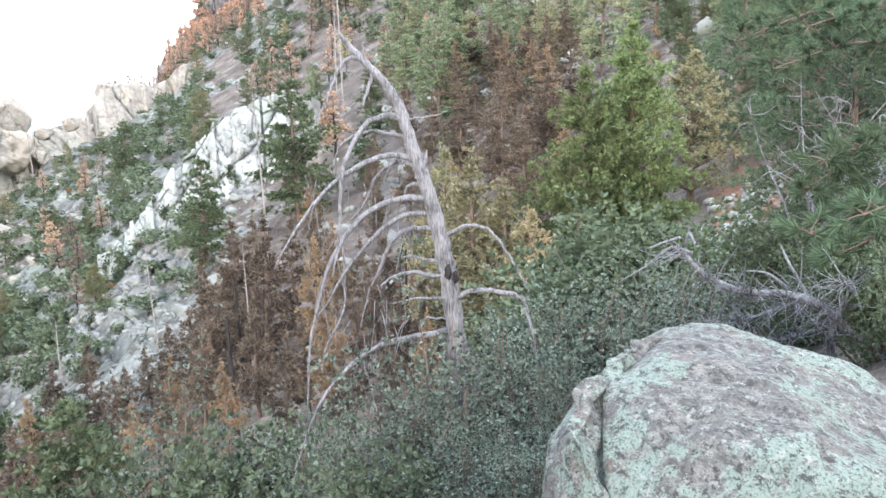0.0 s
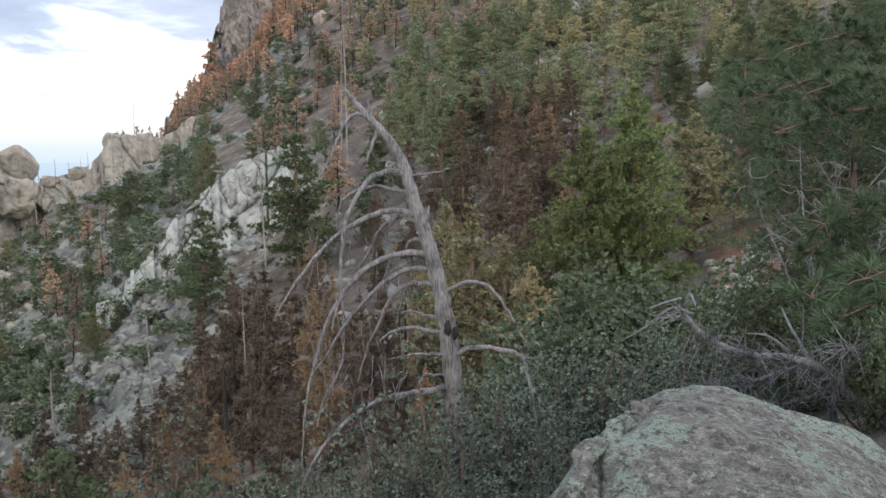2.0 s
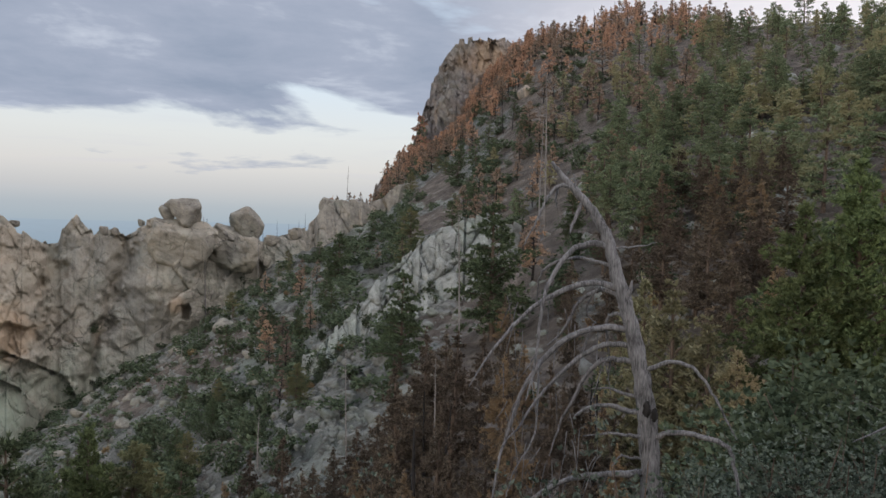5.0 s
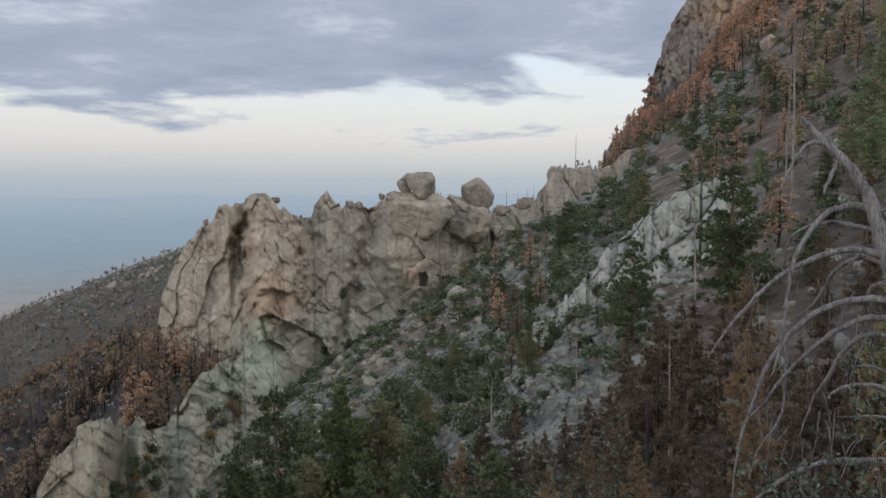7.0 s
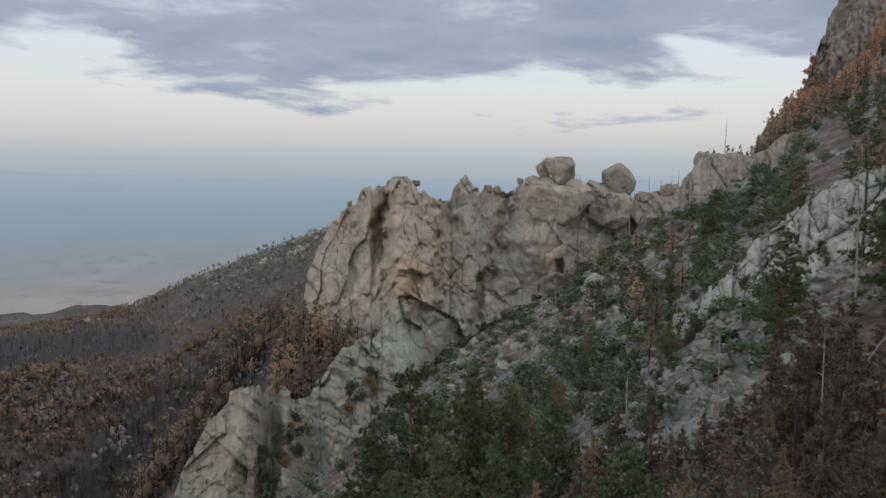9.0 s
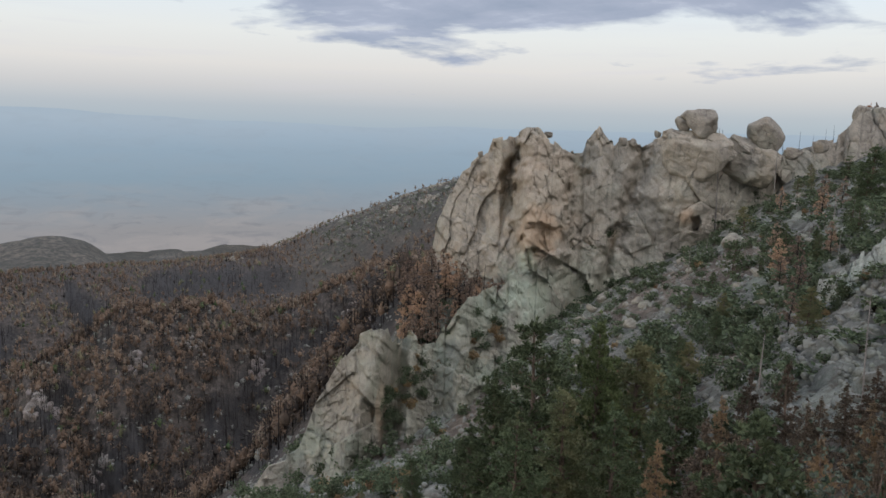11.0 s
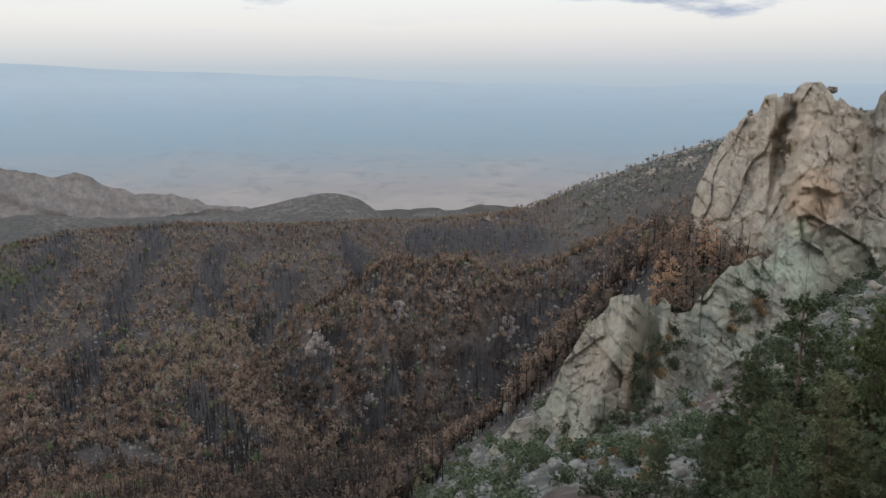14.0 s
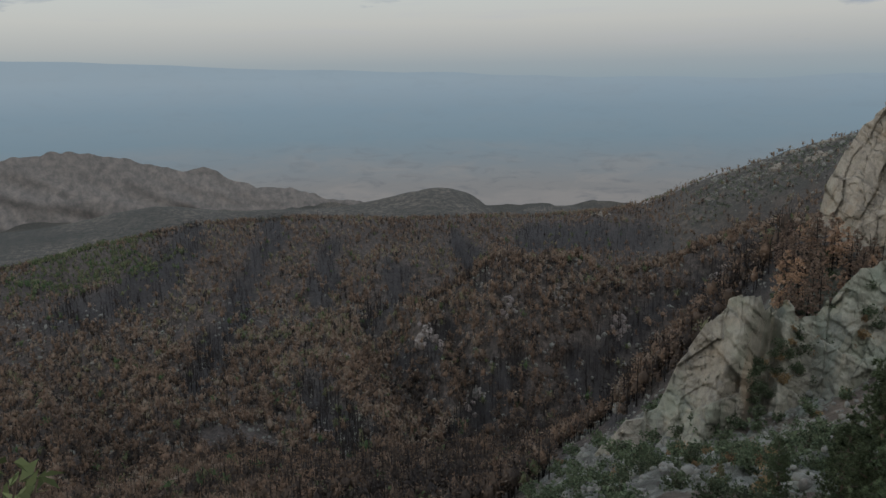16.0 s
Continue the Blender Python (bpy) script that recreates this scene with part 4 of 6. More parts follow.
SLAB_TOP = [(-10.4, -10.4), (-9.5, -9.5), (-7.9, -8.0), (-5.7, -6.25), (-4.65, -4.6), (-3.45, -3.1), (-2.1, -2.05), (-1.3, -1.05), (0.0, -0.05), (1.3, 0.45), (2.2, 0.6), (3.4, 1.0), (4.4, 0.9), (6.4, 0.2)]
SLAB_FOOT = [(-10.4, -10.9), (-7.0, -8.6), (-5.0, -7.8), (-2.6, -6.2), (-1.0, -5.9), (1.6, -5.8), (3.2, -4.2), (4.6, -1.6), (6.4, -1.0)]
rock_wall("granite_slabs", "pale sloping granite slabs with curved cracks", SLAB_TOP, SLAB_FOOT, 96, 116, 0.75, 65, GRANITE_PALE, 0.05, 110, (6.0, 3.1, 1.3), (2.0, 0.9, 0.25), -0.75, jag=0.6, back=10.0, pillow=0.48, groove=0.15)
SHOULDER_TOP = [(-9.6, -0.6), (-8.9, 0.6), (-7.9, 1.8), (-6.6, 2.0), (-4.7, 1.85), (-3.9, 2.3), (-3.1, 3.1), (-1.7, 3.4), (-0.5, 2.7), (0.3, 1.7), (0.9, 0.6)]
SHOULDER_FOOT = [(-9.6, -1.6), (-7.0, -3.0), (-4.0, -4.2), (-1.6, -3.6), (0.9, -0.8)]
rock_wall("granite_shoulder", "smooth grey granite domes on the shoulder of the ridge", SHOULDER_TOP, SHOULDER_FOOT, 228, 240, 0.5, 85, GRANITE, 0.05, 80, (14.0, 6.0, 2.2), (4.0, 1.0, 0.3), 0.1, pillow=0.5, jag=0.2, back=16.0, pieces=(("left_shoulder", -4.4), ("dome", 9)))
rock("balanced_rock", "rounded balanced granite block with a flat cracked face", -17.9, 0.75, 206, 2.9, 2.5, 4.6, 83, GRANITE, rough=0.05, joint=0.7, lean=-16, soft=10, cuts=14, tiers=0.02)
rock("balanced_rock", "layered granite slab under a balanced block", -18.4, -1.35, 206, 5.4, 3.6, 6.5, 84, GRANITE_WALL, rough=0.08, lean=16, soft=26)
rock("balanced_rock", "small rounded granite block wedged beside a bigger one", -19.25, 0.55, 206, 1.0, 1.3, 2.4, 85, GRANITE, rough=0.04, sub=4, lean=-15, soft=9)
rock("balanced_rock", "small rounded granite block wedged beside a bigger one", -19.5, -0.25, 206, 1.5, 1.1, 3.0, 86, GRANITE, rough=0.05, sub=4, lean=25, soft=9)
rock("balanced_rock", "pointed balanced granite boulder on a stack of slabs", -14.0, 0.1, 212, 2.5, 2.8, 4.4, 89, GRANITE, rough=0.05, joint=0.7, lean=-38, soft=11, cuts=12)
rock("balanced_rock", "cracked granite slab carrying a balanced boulder", -14.9, -1.0, 212, 2.8, 1.9, 4.5, 91, GRANITE_WALL, rough=0.08, lean=28, soft=26)
rock("balanced_rock", "cracked granite slab carrying a balanced boulder", -14.4, -1.9, 212, 5.0, 2.8, 6, 93, GRANITE_WALL, rough=0.10, lean=18, soft=28)
for k, (az, el, w, h) in enumerate([(-23.2, -0.7, 0.7, 0.7), (-22.5, -0.75, 0.6, 0.6), (-29.5, -0.1, 0.6, 0.5), (-28.6, -0.35, 0.7, 0.5), (-33.5, -1.9, 0.5, 0.5), (-12.0, -1.2, 1.3, 0.9), (-10.4, -0.6, 1.2, 0.9), (-20.9, -0.1, 0.5, 0.5)]):
    rock("granite_block", "loose angular granite block on the ridge crest", az, el, 204 + 8 * math.sin(k * 2.3), w, h, None, 101 + k * 7, GRANITE, sub=4, rough=0.10, group="ridge blocks", turn=30 * math.sin(k * 5), lean=12 * math.sin(k * 3))
# rocks of the shoulder between the crest and the peak
rock("granite_block", "brown weathered granite knob", -7.7, 1.2, 262, 2.4, 1.6, 6, 139, GRANITE, rough=0.12)

def outcrop(label, az, el, r, wide, tall, seed, mat, group):
    """A cluster of jointed blocks standing out of a far slope."""
    rng = random.Random(seed)
    mid = toward(az, 0, r)
    root = tagged(new("granite_outcrop"), label, "rock", group)
    root.matrix_world = Matrix.Translation((mid.x, mid.y, ground_at(mid.x, mid.y)))
    w = r * math.radians(wide)
    h = min(r * math.radians(tall), 0.8 * w)
    for k in range(18):
        u, v = rng.uniform(-0.5, 0.5) * w, rng.uniform(-0.35, 0.35) * w
        x, y = mid.x + u, mid.y + v
        s = rng.uniform(0.45, 1.0) * (1 - 0.8 * abs(u) / w)
        q, f = rock_shape(seed * 11 + k, (0.20 * w * s, 0.18 * w * s, 0.34 * h * s), 3, rough=0.30, joint=0.45, soft=60, cuts=5)
        lean = np.array(Euler((rng.uniform(-0.3, 0.3), rng.uniform(-0.4, 0.4), rng.uniform(0, 6))).to_matrix())
        drop = ground_at(x, y) - ground_at(mid.x, mid.y)
        part("block", mesh_of("block", q @ lean.T + np.array((u, v, drop + 0.08 * h * s)), f), mat, root)


def boulders(name, label, count, seed, mat, size, where, lift=0.15, flat=1.0, tumble=6.0):
    """Loose stones over a stretch of ground, too many to count."""
    rng = random.Random(seed)
    v0, f0 = ICO[1]
    vs, fs, made = [], [], 0
    while made < count:
        az, r = where(rng)
        x, y = r * math.sin(radians(az)), r * math.cos(radians(az))
        s = rng.uniform(*size) * (1.6 if rng.random() < 0.12 else 1)
        q = v0 * np.array([rng.uniform(0.6, 1.2), rng.uniform(0.6, 1.2), flat * rng.uniform(0.6, 1.2)]) * s
        q = q * (1 + 0.55 * (hash3(np.arange(len(q)) + made * 97, np.full(len(q), seed), np.full(len(q), 3)) - 0.5))[:, None]
        rot = np.array(Euler((rng.random() * tumble - 0.5 * tumble, rng.random() * tumble - 0.5 * tumble, rng.random() * 6)).to_matrix())
        q = q @ rot.T + np.array((x, y, ground_at(x, y) + lift * s))
        vs.append(q), fs.append(f0 + made * len(v0))
        made += 1
    me = mesh_of(name, np.concatenate(vs), np.concatenate(fs))
    tagged(part(name, me, mat), label, "rocks", kind="stuff")


boulders("talus", "loose pale granite stones strewn over the slope", 3000, 5, TALUS, (0.2, 0.6), lambda g: (g.uniform(-54, -6), g.uniform(70, 195)))
boulders("scree", "scattered grey stones on the wooded slope", 320, 6, TALUS, (0.3, 1.0), lambda g: (g.uniform(6, 40), g.uniform(45, 260)))


def on_apron(g):
    r = g.uniform(56, 106)
    return g.gauss(-6.0 + 0.10 * (r - 80), 3.6), r


boulders("slab_rubble", "small broken pale stones over the bare rock apron", 700, 12, TALUS, (0.12, 0.5), on_apron, 0.0, 0.6, 2.0)


def strewn_blocks(label, group, count, seed, mat, size, where, flat=0.55):
    """Single blocks lying on the slope; a few shapes, each block a thing."""
    rng = random.Random(seed)
    shapes = []
    for k in range(7):
        q, f = rock_shape(seed * 5 + k, (1.0, 0.8, flat), 3, cuts=9, rough=0.10, joint=0.6, soft=18)
        me = mesh_of("granite_block", q, f)
        me.materials.append(mat)
        shapes.append(me)
    for k in range(count):
        az, r = where(rng)
        x, y = r * math.sin(radians(az)), r * math.cos(radians(az))
        s = rng.uniform(*size) * (1.7 if rng.random() < 0.15 else 1)
        ob = new("granite_block", shapes[k % 7])
        ob.matrix_world = Matrix.Translation((x, y, ground_at(x, y) + 0.12 * s)) @ pose(0, 0, 0, rng.uniform(-28, 28), rng.uniform(-28, 28), rng.uniform(0, 360)) @ Matrix.Diagonal((s, s * rng.uniform(0.7, 1.2), s * rng.uniform(0.7, 1.3), 1))
        tagged(ob, label, "rock", group)


strewn_blocks("pale broken granite slab lying on the bare rock apron", "apron blocks", 80, 21, TALUS, (0.3, 0.95), on_apron)
strewn_blocks("grey-green granite block lying on the scrubby talus slope", "talus blocks", 95, 22, GRANITE_RIB, (0.6, 1.7), lambda g: (g.uniform(-31, -8), g.uniform(85, 190)))
strewn_blocks("pale granite boulder on the open upper slope", "slope boulders", 34, 23, GRANITE_PALE, (0.5, 1.5), lambda g: (g.uniform(5, 26), g.uniform(70, 190)), 0.8)
# warm stone colour here stands in for low sun glow on the peak
strewn_blocks("pinkish granite boulder on the burnt slope below the summit", "summit boulders", 60, 24, GRANITE_WARM, (0.9, 2.4), lambda g: (g.uniform(4, 19), g.uniform(250, 400)), 0.8)
boulders("clearing_stones", "small pale stones in a reddish clearing", 160, 14, GRANITE_PALE, (0.10, 0.32), lambda g: (g.gauss(37.0, 1.6), g.uniform(29, 42)))


# ---------------------------------------------------------------- wood and leaves
def spline(points, n):
    """Catmull-Rom through the points."""
    p = np.asarray(points, float)
    p = np.concatenate([[2 * p[0] - p[1]], p, [2 * p[-1] - p[-2]]])
    t = np.linspace(0, len(p) - 3 - 1e-6, n)
    i = t.astype(int)
    u = (t - i)[:, None]
    a, b, c, d = p[i], p[i + 1], p[i + 2], p[i + 3]
    return 0.5 * (2 * b + (c - a) * u + (2 * a - 5 * b + 4 * c - d) * u * u + (3 * b - a - 3 * c + d) * u ** 3)


def tube(path, radii, sides=6, knots=0.0, seed=0):
    """A round tapered limb; returns vertices and faces."""
    path, radii = np.asarray(path, float), np.asarray(radii, float)
    n = len(path)
    tang = np.gradient(path, axis=0)
    tang /= np.linalg.norm(tang, axis=1)[:, None] + 1e-9
    ref = np.array((0.3, 0.9, 0.2)) if abs(tang[0, 1]) < 0.8 else np.array((1.0, 0.1, 0.2))
    u = np.cross(tang, ref)
    u /= np.linalg.norm(u, axis=1)[:, None] + 1e-9
    w = np.cross(tang, u)
    ang = np.linspace(0, 2 * math.pi, sides, endpoint=False)
    rr = radii[:, None] * np.ones(sides)
    if knots:
        rr = rr * (1 + knots * (hash3(np.arange(n * sides) // sides // 2, np.arange(n * sides) % sides, np.full(n * sides, 1), seed).reshape(n, sides) - 0.5))
    v = path[:, None, :] + rr[..., None] * (np.cos(ang)[None, :, None] * u[:, None, :] + np.sin(ang)[None, :, None] * w[:, None, :])
    v = v.reshape(-1, 3)
    i, j = np.meshgrid(np.arange(n - 1), np.arange(sides), indexing="ij")
    k = (j + 1) % sides
    f = np.stack([i * sides + j, i * sides + k, (i + 1) * sides + k, (i + 1) * sides + j], -1).reshape(-1, 4)
    return v, f


def blades(centres, out, length, width, per, rng, up=0.35, spread=0.9):
    """Tufts of narrow leaves: per blades a centre, each a thin bent diamond of two triangles."""
    c = np.repeat(centres, per, axis=0)
    d = np.repeat(out, per, axis=0) + rng.normal(scale=spread, size=c.shape) + np.array((0, 0, up))
    d /= np.linalg.norm(d, axis=1)[:, None] + 1e-9
    s = np.cross(d, rng.normal(size=c.shape))
    s /= np.linalg.norm(s, axis=1)[:, None] + 1e-9
    L = length * rng.uniform(0.6, 1.25, (len(c), 1))
    W = width * rng.uniform(0.6, 1.3, (len(c), 1))
    mid = c + d * L * 0.45 + np.array((0, 0, 0.04)) * L
    v = np.stack([c, mid + s * W, c + d * L, mid - s * W], 1).reshape(-1, 3)
    b = np.arange(len(c))[:, None] * 4
    return v, np.concatenate([b, b + 1, b + 2, b + 3], 1)


def conifer(height, radius, bare, whorls, tufts, per, blade, seed, droop=0.15, taper=1.0, gaps=0.15, lean=0.0, limb_r=0.02, thick=0.19, inner=0.42, puff=0.14):
    """Trunk with whorled limbs, and a ragged crown of needle tufts. Returns two meshes."""
    rng = np.random.RandomState(seed)
    wood, crown = Pile(), Pile()
    top = np.array((lean * height, 0.3 * lean * height, height))
    wood.limb([(0, 0, -0.6), top * (0.33, 0.33, 0.33) + rng.normal(scale=0.012 * height, size=3) * (1, 1, 0), top * (0.66, 0.66, 0.66), top], 0.018 * height + 0.03, 0.004 * height, 7, 9, 0.15, seed)
    cs, ds = [], []
    for w in range(whorls):
        f = bare + (1 - bare) * (w + rng.uniform(0, 0.9)) / whorls
        for b in range(rng.randint(3, 6)):
            if rng.rand() < gaps:
                continue
            a = rng.uniform(0, 2 * math.pi)
            reach = radius * (1.0 - ((f - bare) / (1 - bare)) ** 1.35 * taper) * rng.uniform(0.55, 1.15) + 0.03 * height * (1 - f)
            if f < bare + 0.14:
                reach *= 0.75
            root = top * f
            dirn = np.array((math.cos(a), math.sin(a), rng.uniform(0.0, 0.35) + 0.5 * f - droop))
            tip = root + dirn * reach
            mid = root + dirn * reach * 0.55 + np.array((0, 0, 0.08 * reach))
            if blade < 0.7:
                wood.limb([root, mid, tip], limb_r * height * 0.35 * (1.2 - f) + 0.006, 0.004, 3, 4)
            else:
                wood.limb([root, tip], limb_r * height * 0.35 * (1.2 - f) + 0.006, 0.004, 3)
            k = max(2, int(tufts * reach / radius))
            t = rng.uniform(inner, 1.05, k)[:, None]
            pts = root + (tip - root) * t + np.array((0, 0, 0.08 * reach)) * (1 - (2 * t - 1) ** 2)
            side = rng.normal(scale=puff * reach + 0.05, size=(k, 3)) * (1, 1, 0.4)
            cs.append(pts + side), ds.append(np.tile(dirn / np.linalg.norm(dirn), (k, 1)) + side / (reach + 0.1))
    cs.append(top + rng.normal(scale=0.02 * height, size=(6, 3)) * (1, 1, 1.5)), ds.append(np.tile((0, 0, 1.0), (6, 1)))
    v, f = blades(np.concatenate(cs), np.concatenate(ds), blade, blade * thick, per, rng)
    crown.add(v, f)
    return wood.mesh("trunk", True), crown.mesh("crown")


def broadleaf(height, radius, stems, clumps, per, leaf, seed, flat=0.8, fill=8):
    """A many-stemmed evergreen shrub: twigs and a crown of small stiff leaves in clumps with gaps."""
    rng = np.random.RandomState(seed)
    wood, crown = Pile(), Pile()
    cs, ds = [], []
    for s in range(stems):
        a, q = rng.uniform(0, 2 * math.pi), rng.uniform(0.1, 0.95)
        tip = np.array((math.cos(a) * radius * q, math.sin(a) * radius * q, height * (0.95 - 0.45 * q * q) * rng.uniform(0.75, 1.08)))
        root = tip * (0.12, 0.12, 0) + np.array((0, 0, -0.3))
        mid = root + (tip - root) * 0.55 + rng.normal(scale=0.08 * height, size=3)
        wood.limb([root, mid, tip], 0.012 * height + 0.008, 0.005, 5 if leaf < 0.2 else 3, 6 if leaf < 0.2 else 4)
        for c in range(max(1, clumps // stems)):
            t = rng.uniform(0.35, 1.0)
            p = root + (tip - root) * t + rng.normal(scale=0.17 * radius, size=3) * (1, 1, flat)
            wood.limb([root + (tip - root) * t * 0.85, p], 0.006, 0.003, 3)
            n = fill
            o = rng.normal(scale=0.075 * radius + 0.04, size=(n, 3))
            cs.append(p + o), ds.append(o / (np.linalg.norm(o, axis=1)[:, None] + 1e-6) + (0, 0, 0.3))
    v, f = blades(np.concatenate(cs), np.concatenate(ds), leaf, leaf * 0.30, per, rng, 0.2, 0.8)
    crown.add(v, f)
    return wood.mesh("stems", True), crown.mesh("crown")


def bare_tree(height, seed, limbs=10, reach=0.16, r=0.014):
    """A dead standing trunk with broken stubs of limbs."""
    rng = np.random.RandomState(seed)
    wood = Pile()
    top = np.array((rng.uniform(-0.03, 0.03) * height, rng.uniform(-0.03, 0.03) * height, height))
    wood.limb([(0, 0, -0.6), top * 0.5 + rng.normal(scale=0.008 * height, size=3) * (1, 1, 0), top], r * height + 0.02, 0.004 * height, 6, 8, 0.2, seed)
    for k in range(limbs):
        f, a = rng.uniform(0.3, 0.95), rng.uniform(0, 6.28)
        L = reach * height * rng.uniform(0.3, 1.0) * (1.15 - f)
        wood.limb([top * f, top * f + np.array((math.cos(a), math.sin(a), rng.uniform(-0.3, 0.4))) * L * 0.6, top * f + np.array((math.cos(a), math.sin(a), rng.uniform(-0.6, 0.4))) * L], 0.004 * height, 0.001 * height, 3, 4)
    return wood.mesh("trunk", True)


class Kind:
    """One kind of tree with a few grown forms; each planting is a thing with its parts."""

    def __init__(self, name, label, category, group, forms, wood_mat, leaf_mat, height):
        self.name, self.label, self.category, self.group, self.height = name, label, category, group, height
        self.forms = []
        for form in forms:
            form = form if isinstance(form, tuple) else (form,)
            form[0].materials.append(wood_mat)
            if len(form) > 1:
                form[1].materials.append(leaf_mat)
            self.forms.append(form)

    def plant(self, x, y, z, tall, wide=1.0, seed=0, label="", tip=0.0):
        rng = random.Random(seed * 7 + 3)
        form = self.forms[seed % len(self.forms)]
        root = new(self.name)
        s = tall / self.height
        root.matrix_world = Matrix.Translation((x, y, z)) @ pose(0, 0, 0, rng.uniform(-3, 3) + tip, rng.uniform(-3, 3), rng.uniform(0, 360)) @ Matrix.Diagonal((s * wide, s * wide, s, 1))
        for me, nm in zip(form, ("trunk", "crown")):
            part(nm, me, None, root)
        return tagged(root, label or self.label, self.category, self.group)

    def at(self, az, r, top, wide=1.0, seed=0, label="", tall=None):
        """Planted on the ground at that bearing and distance, its top at the height angle given."""
        x, y = r * math.sin(radians(az)), r * math.cos(radians(az))
        g = ground_at(x, y)
        if tall is None:
            tall = max(EYE.z + r * math.tan(radians(top)) - g, 1.0)
        return self.plant(x, y, g, tall, wide, seed, label)


HAZED_SCRUB_BUSH = Kind("scrub_bush", "grey-green scrub bush on a far ridge", "shrub", "far scrub", [broadleaf(2.2, 1.7, 5, 15, 3, 0.60, s, fill=3) for s in (77, 78)], BARK, HAZED_SCRUB, 2.2)
FAR_SCRUB = Kind("scrub_bush", "low green scrub bush", "shrub", "", [broadleaf(2.2, 1.7, 7, 28, 3, 0.46, s, fill=3) for s in (79, 80)], BARK, SCRUB, 2.2)
COARSE_BROWN, COARSE_ORANGE, COARSE_PINE = (Kind("far_tree", "", "", "", [conifer(9, 2.3, 0.12, 12, 6, 4, 0.72, s + k, gaps=0.16, taper=0.8, droop=0.05, thick=0.22) for k in (0, 1)], wood, leaf, 9) for s, wood, leaf in ((34, CHARRED, SCORCHED_PALE), (41, CHARRED, ORANGE), (14, BARK, PINE_OLIVE)))
HERO_PINE = Kind("pine_tree", "bushy green pine with bright needle tufts", "tree", "", [conifer(8, 2.4, 0.06, 34, 30, 20, 0.21, 1, droop=-0.1, gaps=0.03, thick=0.13, inner=0.3), conifer(8, 2.7, 0.04, 32, 30, 20, 0.22, 2, droop=-0.1, gaps=0.03, thick=0.13, inner=0.3)], BARK, PINE_BRIGHT, 8)
YELLOW_PINE = Kind("pine_tree", "yellow-green pine singed by fire", "tree", "singed pines", [conifer(7, 1.9, 0.06, 26, 22, 11, 0.22, 4, gaps=0.08, droop=-0.1, thick=0.16), conifer(7, 2.2, 0.06, 26, 22, 11, 0.22, 5, gaps=0.08, droop=-0.1, thick=0.16)], BARK, PINE_YELLOW, 7)
NEAR_PINE = Kind("pine_tree", "dark spreading pine with long needles", "tree", "dark pines", [conifer(10, 3.2, 0.08, 26, 30, 14, 0.24, s, gaps=0.12, taper=0.8, thick=0.08) for s in (7, 8)], BARK, PINE_DARK, 10)
GREEN_PINE = Kind("pine_tree", "dark green pine on the slope", "tree", "green pines", [conifer(9, 2.6, 0.05, 26, 20, 20, 0.27, s, gaps=0.06, taper=0.8, thick=0.13, inner=0.3) for s in (11, 12, 13)], BARK, PINE, 9)
FAR_PINE = Kind("pine_tree", "green pine high on the slope", "tree", "woods on the slope", [conifer(10, 2.6, 0.08, 15, 9, 7, 0.50, s, gaps=0.1, taper=0.8, thick=0.27, inner=0.35) for s in (14, 15, 16)], BARK, PINE_OLIVE, 10)
FAR_DARK = Kind("pine_tree", "dark green pine among grey rocks", "tree", "shoulder pines", [conifer(8, 2.5, 0.05, 16, 10, 10, 0.36, s, gaps=0.08, taper=0.7, thick=0.18, inner=0.3) for s in (24, 25)], BARK, PINE, 8)
WOOD_PINE = Kind("pine_tree", "olive-green pine in the wood on the slope", "tree", "wood pines", [conifer(10, 2.7, 0.08, 20, 15, 14, 0.34, s, gaps=0.1, taper=0.75, thick=0.15, inner=0.35) for s in (17, 18, 19)], BARK, PINE_OLIVE, 10)
TALL_PINE = Kind("pine_tree", "tall pine with a ragged flat-topped crown", "tree", "skyline pines", [conifer(14, 3.6, 0.30, 15, 11, 8, 0.66, s, gaps=0.3, taper=0.5, thick=0.14, inner=0.55) for s in (21, 22)], BARK, PINE_OLIVE, 14)
BROWN_PINE = Kind("dead_pine", "scorched brown pine with thin dead needles", "tree", "scorched pines", [conifer(9, 1.8, 0.12, 26, 14, 18, 0.25, s, gaps=0.14, droop=0.1, thick=0.12, inner=0.35) for s in (31, 32, 33)], BARK, SCORCHED, 9)
FAR_BROWN = Kind("dead_pine", "scorched brown pine high on the slope", "tree", "scorched woods", [conifer(9, 2.3, 0.15, 14, 8, 5, 0.55, s, gaps=0.18, taper=0.8, droop=0.1, thick=0.25) for s in (34, 35)], CHARRED, SCORCHED_PALE, 9)
ORANGE_PINE = Kind("dead_pine", "fire-killed pine with rust-orange needles", "tree", "orange pines", [conifer(9, 2.4, 0.15, 14, 8, 5, 0.55, s, gaps=0.18, taper=0.8, droop=0.1, thick=0.26) for s in (41, 42)], CHARRED, ORANGE, 9)
BURNT_TRUNK = Kind("burnt_tree", "charred black standing tree without needles", "dead tree", "burnt trees", [bare_tree(8, s) for s in (51, 52, 53)], CHARRED, None, 8)
GREY_TRUNK = Kind("dead_tree", "bare pale grey standing dead tree", "dead tree", "grey dead trees", [bare_tree(9, s, 14, 0.2) for s in (55, 56, 57)], PALE_WOOD, None, 9)
OAK_BUSH = Kind("oak_bush", "silver-green evergreen oak bush with small stiff leaves", "shrub", "oak bushes", [broadleaf(2.6, 1.6, 18, 150, 5, 0.058, s, fill=20) for s in (61, 62, 63)], BARK, OAK, 2.6)
